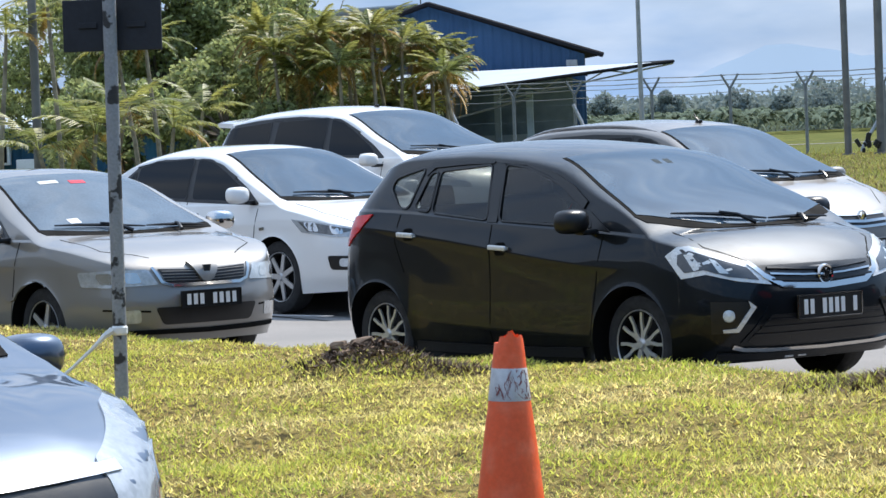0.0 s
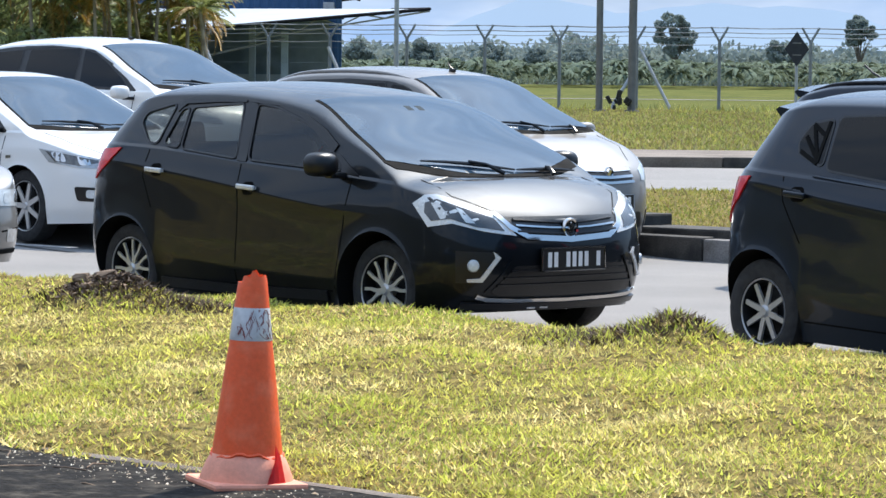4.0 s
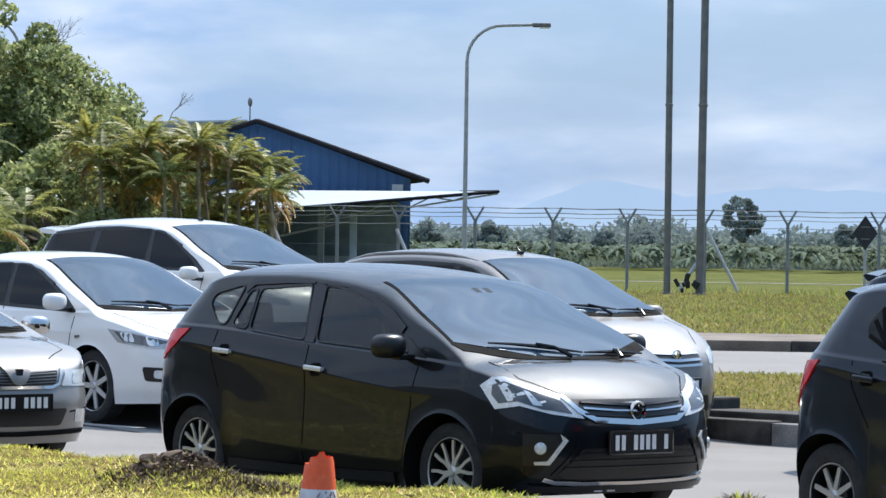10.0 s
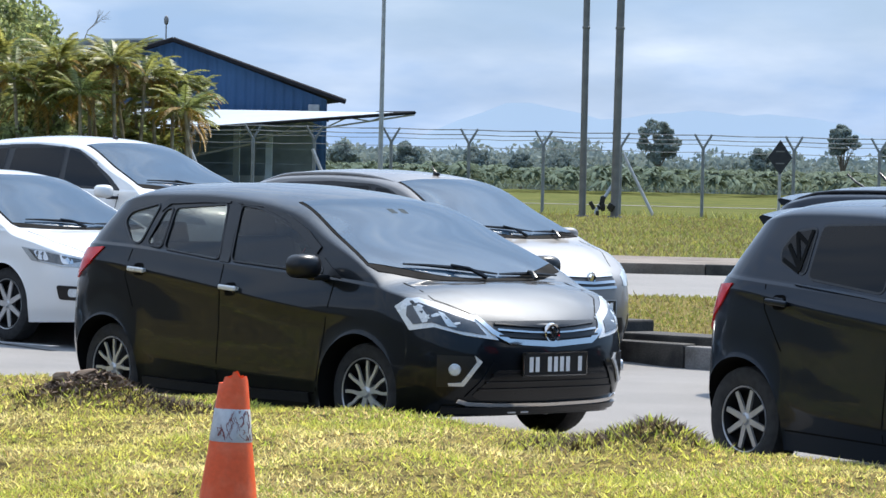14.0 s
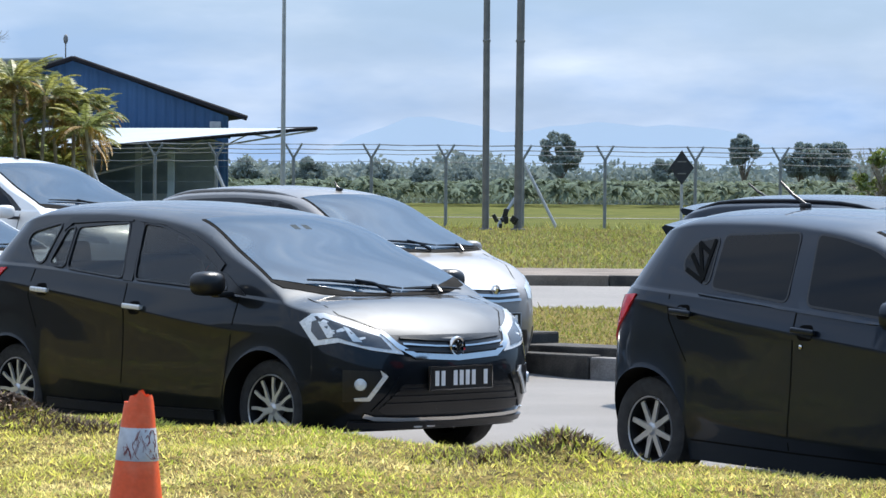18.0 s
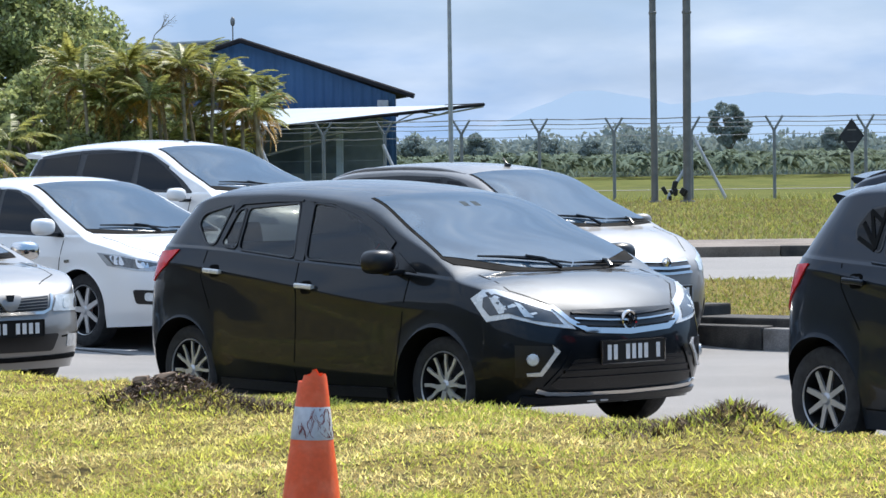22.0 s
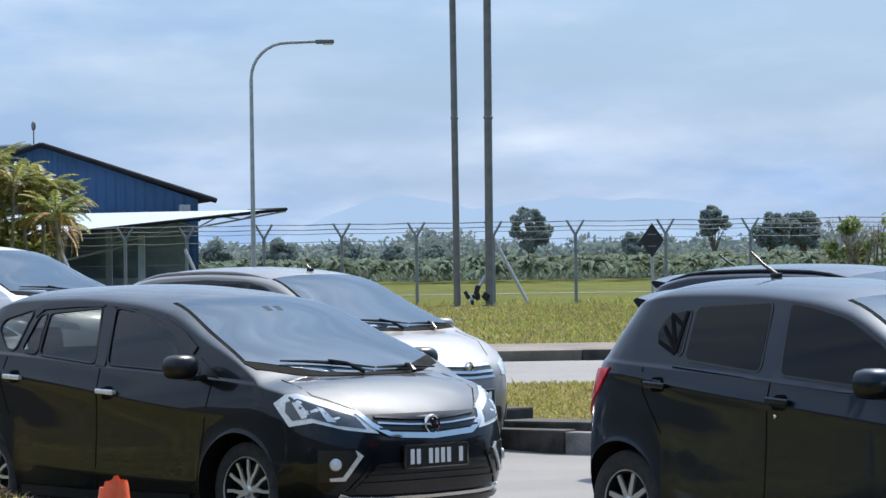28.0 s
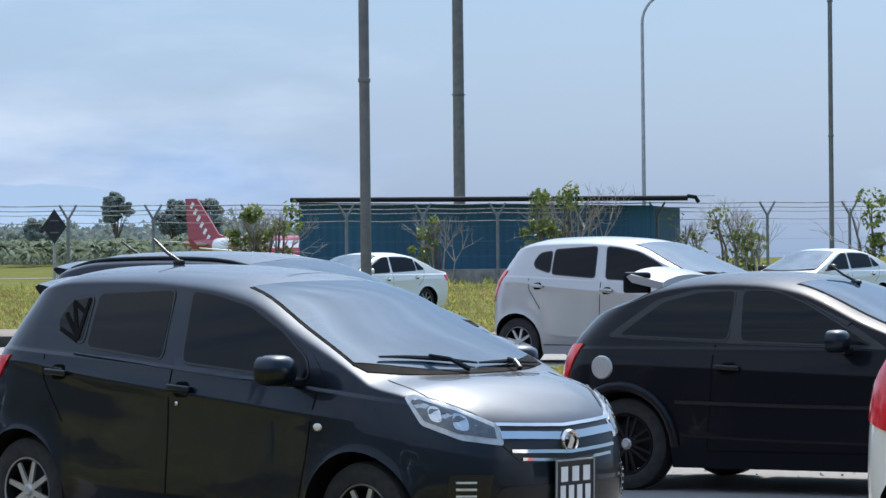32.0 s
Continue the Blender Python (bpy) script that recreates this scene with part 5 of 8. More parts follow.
WAJA = spec(SEDAN, front=0.86, rear=1.0, wb=2.6, width=1.74, height=1.42, tyre=0.292, rim=0.20, arch=0.345, belt=0.90, wheel="five", paint=PAINT_GOLD, tumble=0.73,
    top=[(-3.62, 0.94), (-3.5, 0.985), (-3.15, 1.015), (-2.95, 1.035), (-2.6, 1.21), (-2.2, 1.365), (-1.75, 1.418), (-1.3, 1.41), (-1.05, 1.375), (-0.5, 1.14), (-0.12, 0.97), (-0.02, 0.935), (0.4, 0.875), (0.68, 0.80), (0.82, 0.72), (0.87, 0.65)],
    nose=[(0, 0.74), (0.2, 0.80), (0.35, 0.85), (0.48, 0.86), (0.55, 0.835), (0.7, 0.81), (0.9, 0.74), (1.6, 0.74)],
    drop=[(-3.7, 0.09), (-3.0, 0.06), (-2.4, 0.10), (-1.2, 0.10), (-0.6, 0.09), (-0.1, 0.05), (0.4, 0.05), (0.95, 0.09)],
    surround=[(-0.34, 0.885), (-1.3, 0.915), (-2.45, 0.96), (-2.6, 1.0), (-2.2, 1.265), (-1.85, 1.32), (-1.25, 1.32), (-1.0, 1.265), (-0.55, 1.03)],
    panes=[[(-0.46, 0.915), (-1.27, 0.94), (-1.31, 1.29), (-1.13, 1.28), (-0.9, 1.185), (-0.58, 1.01)], [(-1.37, 0.945), (-2.22, 0.98), (-2.2, 1.235), (-1.95, 1.285), (-1.38, 1.295)], [(-2.27, 0.985), (-2.5, 1.0), (-2.25, 1.2)]],
    trims=[([(0.10, 0.50), (-0.4, 0.50)], 0.0301, PAINT_GOLD)], handle_mat=PAINT_GOLD, mirror=(-0.42, 0.925), mirror_mat=CHROME,
    shield=(-0.03, -1.02, 0.72, 0.56), shield_mat=GLASS_CLEAR, wipers=[((-0.08, 0.10), (-0.2, -0.58), (0.0, -0.05)), ((-0.10, 0.62), (-0.09, 0.12), (0.02, 0.35))],
    hood=[[(0.0, -0.66), (0.45, -0.62), (0.66, -0.36)], [(0.0, 0.66), (0.45, 0.62), (0.66, 0.36)]])


def champagne_sedan():
    base, sh = car("sedan", at_ground(-4.42, 20.8, -45) @ pose(0, 0, -0.05), WAJA, "champagne silver sedan with a V-shaped grille by the verge")
    D = (-1, 0, 0)
    for sy in (-1, 1):
        g = patch(sh, front_pts([(sy * 0.36, 0.69), (sy * 0.06, 0.675), (sy * 0.02, 0.60), (sy * 0.05, 0.585), (sy * 0.32, 0.595)]), D, BLACK, base, "grille", 0.004, 0.05, 0.012)
        for k in range(4):
            z = 0.672 - k * 0.02
            patch(sh, front_pts(ribbon([(sy * (0.08 - 0.015 * k), z - 0.008), (sy * 0.34, z)], 0.005)), D, STEEL_DARK, g, "grille_bar", 0.009, 0.06, 0.008)
    patch(sh, front_pts(ribbon([(-0.40, 0.70), (-0.35, 0.60), (-0.28, 0.575), (0.28, 0.575), (0.35, 0.60), (0.40, 0.70)], 0.022)), D, CHROME, base, "chrome_trim", 0.010, 0.05, 0.014)
    patch(sh, front_pts([(-0.13, 0.72), (0.13, 0.72), (0.045, 0.60), (0, 0.588), (-0.045, 0.60)]), D, PAINT_GOLD, base, "bonnet_keel", 0.022, 0.04, 0.03)
    emblem(sh, base, 0.665, 0.034, CHROME, 1.5, False)
    patch(sh, front_pts(rounded([(-0.42, 0.43), (0.42, 0.43), (0.36, 0.31), (-0.36, 0.31)], 0.03)), D, BLACK, base, "lower_intake", 0.004, 0.05, 0.012)
    number_plate(sh, base, 1.5, 0, 0.475, 0.50, 0.12, (8,), PLATE, 90, (3,))
    both(lambda sy: lamp(sh, base, rounded([(0.46, sy * 0.82, 0.685), (0.66, sy * 0.66, 0.695), (0.76, sy * 0.44, 0.69), (0.80, sy * 0.38, 0.585), (0.66, sy * 0.70, 0.575), (0.50, sy * 0.82, 0.585)], 0.02), (-0.75, -sy * 0.66, 0), LENS if sy < 0 else LENS_MILK, [
        (rounded([(0.58, sy * 0.76, 0.675), (0.66, sy * 0.68, 0.675), (0.69, sy * 0.65, 0.60), (0.61, sy * 0.74, 0.60)], 0.03), CHROME, "lamp_reflector"),
        (rounded([(0.70, sy * 0.62, 0.675), (0.75, sy * 0.52, 0.675), (0.77, sy * 0.50, 0.60), (0.72, sy * 0.60, 0.60)], 0.03), CHROME if sy < 0 else LENS_MILK, "lamp_reflector")], label="clear rectangular headlamp"))
    both(lambda sy: patch(sh, rounded([(0.70, sy * 0.66, 0.42), (0.78, sy * 0.52, 0.42), (0.78, sy * 0.52, 0.33), (0.70, sy * 0.66, 0.33)], 0.02), (-0.75, -sy * 0.66, 0), LENS, base, "fog_lamp", 0.006, 0.05, 0.012))
    patch(sh, front_pts(ribbon([(-0.72, 0.425), (-0.45, 0.405)], 0.012)), D, SEAM, base, "bumper_line", 0.003, 0.05, 0.006)
    patch(sh, front_pts(ribbon([(0.45, 0.405), (0.72, 0.425)], 0.012)), D, SEAM, base, "bumper_line", 0.003, 0.05, 0.006)
    patch(sh, front_pts(ribbon([(-0.66, 0.268), (0, 0.258), (0.66, 0.268)], 0.030)), D, UNDER, base, "bumper_lip", 0.012, 0.06, 0.02)
    # permit papers behind the glass
    for x, y, sx, sy, m in ((-0.88, -0.30, 0.05, 0.16, CREAM), (-0.86, -0.05, 0.05, 0.13, RED_LENS), (-0.30, -0.42, 0.07, 0.09, WHITE_PLASTIC)):
        patch(sh, [(x, y, 1.3), (x + sx, y, 1.3), (x + sx, y + sy, 1.3), (x, y + sy, 1.3)], (0, 0, -1), m, base, "permit_sticker", 0.008, 0.06, 0.002)
    return base


WISH = spec(SEDAN, front=0.88, rear=0.93, wb=2.75, width=1.72, height=1.60, tyre=0.305, rim=0.205, belt=0.98, wheel="star", round_rear=4.5,
    top=[(-3.68, 1.47), (-3.4, 1.52), (-2.7, 1.58), (-2.0, 1.60), (-1.5, 1.58), (-1.1, 1.525), (-0.5, 1.28), (0.05, 1.05), (0.13, 1.01), (0.4, 0.955), (0.7, 0.86), (0.83, 0.77), (0.89, 0.69)],
    nose=[(0, 0.76), (0.2, 0.81), (0.35, 0.86), (0.5, 0.88), (0.62, 0.87), (0.75, 0.82), (0.95, 0.76), (1.7, 0.76)],
    tail=[(0, -3.58), (0.4, -3.66), (0.6, -3.68), (0.9, -3.66), (1.1, -3.58), (1.35, -3.44), (1.5, -3.36), (1.7, -3.34)],
    drop=[(-3.8, 0.10), (-1.2, 0.10), (-0.6, 0.09), (0.0, 0.06), (0.4, 0.07), (0.95, 0.12)],
    surround=[(-0.22, 0.985), (-1.3, 1.015), (-2.5, 1.06), (-3.35, 1.09), (-3.25, 1.42), (-2.6, 1.475), (-1.9, 1.49), (-1.3, 1.47), (-1.05, 1.41), (-0.45, 1.13)],
    panes=[[(-0.38, 1.015), (-1.24, 1.04), (-1.29, 1.44), (-1.12, 1.42), (-0.9, 1.32), (-0.5, 1.11)], [(-1.36, 1.045), (-2.30, 1.08), (-2.28, 1.44), (-1.37, 1.45)], [(-2.42, 1.085), (-3.28, 1.11), (-3.2, 1.39), (-2.42, 1.44)]],
    trims=[([(-2.4, 1.47), (-1.9, 1.49), (-1.35, 1.475), (-1.06, 1.415), (-0.75, 1.28)], 0.05, BLACK)], mirror=(-0.27, 0.92), handles=[(-1.16, 0.88), (-2.2, 0.90)],
    shield=(0.12, -1.07, 0.74, 0.58))
WISH["seams"] = [[(-0.24, 0.95), (-0.30, 0.6), (-0.36, 0.28)], [(-1.33, 1.0), (-1.34, 0.6), (-1.36, 0.27)]]


def white_mpv():
    base, sh = car("minivan", at_ground(-3.3, 32.3, -44), WISH, "white people carrier with a roof spoiler and dark glass")
    spoiler(sh, base, -3.62, 1.50, 0.62, PAINT_WHITE, 0.0, 0.3)
    both(lambda sy: lamp(sh, base, [(0.25, sy * 0.84, 0.80), (0.55, sy * 0.76, 0.77), (0.78, sy * 0.5, 0.70), (0.80, sy * 0.46, 0.64), (0.45, sy * 0.80, 0.68)], (-0.72, -sy * 0.69, 0), LENS))
    number_plate(sh, base, 1.5, 0, 0.5, 0.5, 0.13, (8,), None, 90, (3,))
    antenna(sh, base, -1.35, 0.0, 0.06, -30)
    return base


AVANZA = spec(WISH, front=0.83, rear=0.72, wb=2.655, width=1.63, height=1.69, tyre=0.30, rim=0.195, belt=1.02, paint=PAINT_SILVER, wheel="alloy", tumble=0.76,
    top=[(-3.38, 1.56), (-3.1, 1.62), (-2.6, 1.675), (-2.0, 1.69), (-1.4, 1.665), (-1.05, 1.61), (-0.5, 1.36), (-0.05, 1.15), (0.04, 1.11), (0.34, 1.03), (0.62, 0.92), (0.78, 0.82), (0.84, 0.74)],
    nose=[(0, 0.70), (0.2, 0.76), (0.35, 0.81), (0.5, 0.83), (0.62, 0.82), (0.8, 0.78), (0.95, 0.72), (1.8, 0.72)], creases=[([(0.0, 0.80, 0.0), (-0.5, 0.84, 0.012), (-2.6, 0.90, 0.012), (-3.3, 0.92, 0.0)], 0.10, 0.05)],
    tail=[(0, -3.28), (0.4, -3.36), (0.6, -3.375), (0.9, -3.36), (1.2, -3.30), (1.5, -3.2), (1.7, -3.16)],
    surround=[(-0.32, 1.03), (-1.3, 1.06), (-2.4, 1.09), (-3.1, 1.12), (-3.05, 1.49), (-2.5, 1.555), (-1.9, 1.57), (-1.3, 1.55), (-1.05, 1.49), (-0.5, 1.20)],
    panes=[[(-0.46, 1.06), (-1.24, 1.085), (-1.29, 1.52), (-1.12, 1.50), (-0.9, 1.40), (-0.58, 1.18)], [(-1.36, 1.09), (-2.2, 1.12), (-2.18, 1.52), (-1.37, 1.53)], [(-2.3, 1.13), (-3.04, 1.15), (-2.98, 1.46), (-2.3, 1.51)]],
    trims=[], mirror=(-0.44, 1.07), mirror_mat=PAINT_SILVER, handle_mat=PAINT_SILVER, shield=(0.02, -1.03, 0.70, 0.56), wipers=[((-0.04, 0.08), (-0.16, -0.52), (0.05, -0.06)), ((-0.06, 0.58), (-0.04, 0.10), (0.06, 0.32))],
    hood=[[(0.02, -0.62), (0.30, -0.62), (0.58, -0.44)], [(0.02, 0.62), (0.30, 0.62), (0.58, 0.44)]], glass=GLASS_DARK)


def roof_rails(sh, base, x0, x1, y, material):
    for sy in (-1, 1):
        bm = B()
        pts = []
        for k in range(13):
            t = k / 12
            p = sh.drop_on((x0 + (x1 - x0) * t, sy * y, 2.2), (0, 0, -1), 0.0)[0]
            pts.append(p + Vector((0, 0, -0.014 + 0.020 * min(1, 5 * t, 5 * (1 - t)))))
        tube(bm, pts, 0.018, 8)
        part("roof_rail", bm, material, base, smooth=50)


def silver_mpv():
    base, sh = car("minivan", at_ground(0.3, 26.0, -46), AVANZA, "silver people carrier with roof rails beside the kerb")
    D = (-1, 0, 0)
    roof_rails(sh, base, -3.0, -1.15, 0.56, PAINT_SILVER)
    antenna(sh, base, -1.2, 0.0, 0.10, -38)
    g = patch(sh, front_pts(rounded([(-0.33, 0.80), (0.33, 0.80), (0.28, 0.69), (-0.28, 0.69)], 0.04)), D, BLACK, base, "grille", 0.004, 0.05, 0.012)
    for z in (0.80, 0.745, 0.70):
        patch(sh, front_pts(ribbon([(-0.31, z), (0, z - 0.01), (0.31, z)], 0.022)), D, CHROME, g, "chrome_bar", 0.012, 0.06, 0.012)
    emblem(sh, base, 0.775, 0.05)
    patch(sh, front_pts(rounded([(-0.40, 0.44), (0.40, 0.44), (0.46, 0.30), (-0.46, 0.30)], 0.03)), D, BLACK, base, "lower_intake", 0.004, 0.05, 0.012)
    number_plate(sh, base, 1.5, 0, 0.53, 0.5, 0.13, (8,), None, 90, (3,))
    both(lambda sy: lamp(sh, base, rounded([(0.30, sy * 0.76, 0.93), (0.50, sy * 0.68, 0.88), (0.67, sy * 0.44, 0.80), (0.70, sy * 0.40, 0.71), (0.52, sy * 0.68, 0.70), (0.36, sy * 0.77, 0.78)], 0.02), (-0.72, -sy * 0.69, 0), LENS_MILK))
    both(lambda sy: patch(sh, rounded([(0.56, sy * 0.68, 0.47), (0.68, sy * 0.52, 0.47), (0.68, sy * 0.52, 0.32), (0.58, sy * 0.66, 0.32)], 0.03), (-0.75, -sy * 0.66, 0), BLACK, base, "fog_lamp_recess", 0.005, 0.05, 0.012))
    return base


ALZA = spec(WISH, front=0.80, rear=0.62, wb=2.7, width=1.70, height=1.61, paint=PAINT_BLACK, handle_mat=PAINT_BLACK, mirror_mat=PAINT_BLACK, belt=1.0,
    top=[(-3.33, 1.50), (-3.1, 1.55), (-2.6, 1.60), (-2.0, 1.61), (-1.5, 1.595), (-1.1, 1.54), (-0.5, 1.29), (0.05, 1.06), (0.13, 1.02), (0.4, 0.96), (0.6, 0.88), (0.75, 0.78), (0.81, 0.70)],
    nose=[(0, 0.68), (0.2, 0.73), (0.35, 0.78), (0.5, 0.80), (0.62, 0.79), (0.75, 0.74), (0.95, 0.68), (1.7, 0.68)],
    tail=[(0, -3.22), (0.4, -3.30), (0.6, -3.32), (0.9, -3.30), (1.1, -3.22), (1.35, -3.08), (1.5, -3.0), (1.7, -2.98)],
    surround=[(-0.22, 0.995), (-1.3, 1.02), (-2.3, 1.06), (-2.95, 1.10), (-2.85, 1.38), (-2.4, 1.44), (-1.9, 1.455), (-1.3, 1.44), (-1.05, 1.385), (-0.45, 1.13)],
    panes=[[(-0.38, 1.02), (-1.24, 1.045), (-1.29, 1.41), (-1.12, 1.395), (-0.9, 1.30), (-0.5, 1.11)], [(-1.36, 1.05), (-2.2, 1.08), (-2.18, 1.41), (-1.37, 1.42)], [(-2.3, 1.09), (-2.9, 1.12), (-2.8, 1.35), (-2.3, 1.40)]], trims=[])


def black_suv():
    base, sh = car("crossover", at_ground(4.68, 21.1, -46), ALZA, "black crossover with long roof rails behind a hatchback")
    roof_rails(sh, base, -2.95, -0.95, 0.58, PAINT_SATIN)
    spoiler(sh, base, -3.08, 1.53, 0.54, PAINT_BLACK, 0.0, 0.16)
    antenna(sh, base, -2.7, 0.1, 0.22)
    both(lambda sy: patch(sh, [(-2.95, sy * 0.8, 1.05), (-3.2, sy * 0.72, 1.05), (-3.32, sy * 0.62, 0.80), (-3.18, sy * 0.78, 0.78)], (0.5, -sy * 0.86, 0), LENS_MILK, base, "tail_lamp", 0.01, 0.05, 0.02))
    return base


SATRIA = spec(PLAIN, front=0.80, rear=0.62, wb=2.44, width=1.71, height=1.42, tyre=0.30, rim=0.20, arch=0.35, belt=0.92, wheel="black", paint=PAINT_SATIN, tumble=0.72,
    top=[(-3.08, 1.20), (-2.85, 1.27), (-2.4, 1.37), (-1.8, 1.418), (-1.55, 1.408), (-1.28, 1.365), (-0.75, 1.15), (-0.25, 0.965), (-0.17, 0.935), (0.25, 0.88), (0.6, 0.80), (0.74, 0.72), (0.81, 0.65)],
    tail=[(0, -2.95), (0.3, -3.03), (0.5, -3.06), (0.75, -3.05), (0.92, -3.0), (1.1, -2.86), (1.3, -2.66), (1.6, -2.6)],
    surround=[(-0.58, 0.92), (-1.5, 0.95), (-2.4, 0.985), (-2.58, 1.0), (-2.25, 1.24), (-1.95, 1.31), (-1.48, 1.32), (-1.25, 1.27), (-0.80, 1.05)],
    panes=[[(-0.70, 0.945), (-1.60, 0.975), (-1.64, 1.285), (-1.42, 1.29), (-1.2, 1.21), (-0.85, 1.03)], [(-1.70, 0.98), (-2.48, 1.01), (-2.2, 1.22), (-1.95, 1.28), (-1.7, 1.29)]],
    trims=[([(-1.64, 1.315), (-1.45, 1.32), (-1.22, 1.27), (-0.87, 1.09)], 0.05, BLACK), ([(-0.4, 0.56), (-1.3, 0.565), (-2.05, 0.58)], 0.022, BLACK)],
    seams=[[(-0.55, 0.9), (-0.58, 0.6), (-0.62, 0.28)], [(-1.78, 0.95), (-1.80, 0.6), (-1.83, 0.27)], [(-0.62, 0.275), (-1.83, 0.27)]],
    handles=[(-1.67, 0.80)], handle_mat=BLACK, mirror=(-0.86, 0.925), mirror_mat=PAINT_BLACK, shield=(-0.19, -1.26, 0.70, 0.54),
    wipers=[], hood=[])


def black_coupe():
    base, sh = car("hatchback", at_ground(7.79, 17.47, -44), SATRIA, "faded black three-door hatchback with a tall rear wing")
    # the blade's pale grey stands in for sky reflected on the wing
    w = spoiler(sh, base, -2.60, 1.40, 0.54, PAINT_LIGHT_GREY, 0.035, 0.26)
    for sy in (-1, 1):
        bm = B()
        box(bm, (-2.50, sy * 0.50, 1.35), (0.20, 0.04, 0.14), 0.02)
        part("wing_stay", bm, PAINT_SATIN, w)
    both(lambda sy: patch(sh, [(-2.80, sy * 0.85, 0.95), (-2.96, sy * 0.78, 0.94), (-3.04, sy * 0.66, 0.74), (-2.90, sy * 0.83, 0.72)], (0.5, -sy * 0.86, 0), RED_LENS, base, "tail_lamp", 0.01, 0.05, 0.02))
    p, n = sh.drop_on((-2.58, -1, 0.80), (0, 1, 0), 0.004)
    bm = B()
    lathe(bm, [(0.0, -0.010), (0.07, -0.008), (0.078, 0.002)], 28, "Y", Matrix.Translation(p))
    part("fuel_cap", bm, ALLOY, base, "bare aluminium fuel cap", smooth=40)
    # flared arch over each rear wheel
    for sy in (-1, 1):
        pts = [sh.drop_on((-2.44 + 0.385 * math.cos(a), sy, 0.295 + 0.385 * math.sin(a)), (0, -sy, 0), 0.004)[0] for a in np.linspace(0.0, math.pi, 15)]
        bm = B()
        tube(bm, pts, 0.034, 8)
        part("arch_flare", bm, PAINT_SATIN, base, smooth=60)
    antenna(sh, base, -1.15, 0.0, 0.22)
    return base


def plain_car(name, m, s, label, face=True):
    base, sh = car(name, m, s, label)
    if face:
        xf = s["front"]
        both(lambda sy: lamp(sh, base, [(xf - 0.60, sy * 0.80, 0.80), (xf - 0.30, sy * 0.72, 0.77), (xf - 0.12, sy * 0.5, 0.70), (xf - 0.10, sy * 0.46, 0.64), (xf - 0.42, sy * 0.76, 0.68)], (-0.72, -sy * 0.69, 0), LENS))
        number_plate(sh, base, 1.5, 0, 0.48, 0.48, 0.13, (8,), None, 90, (3,))
    return base, sh


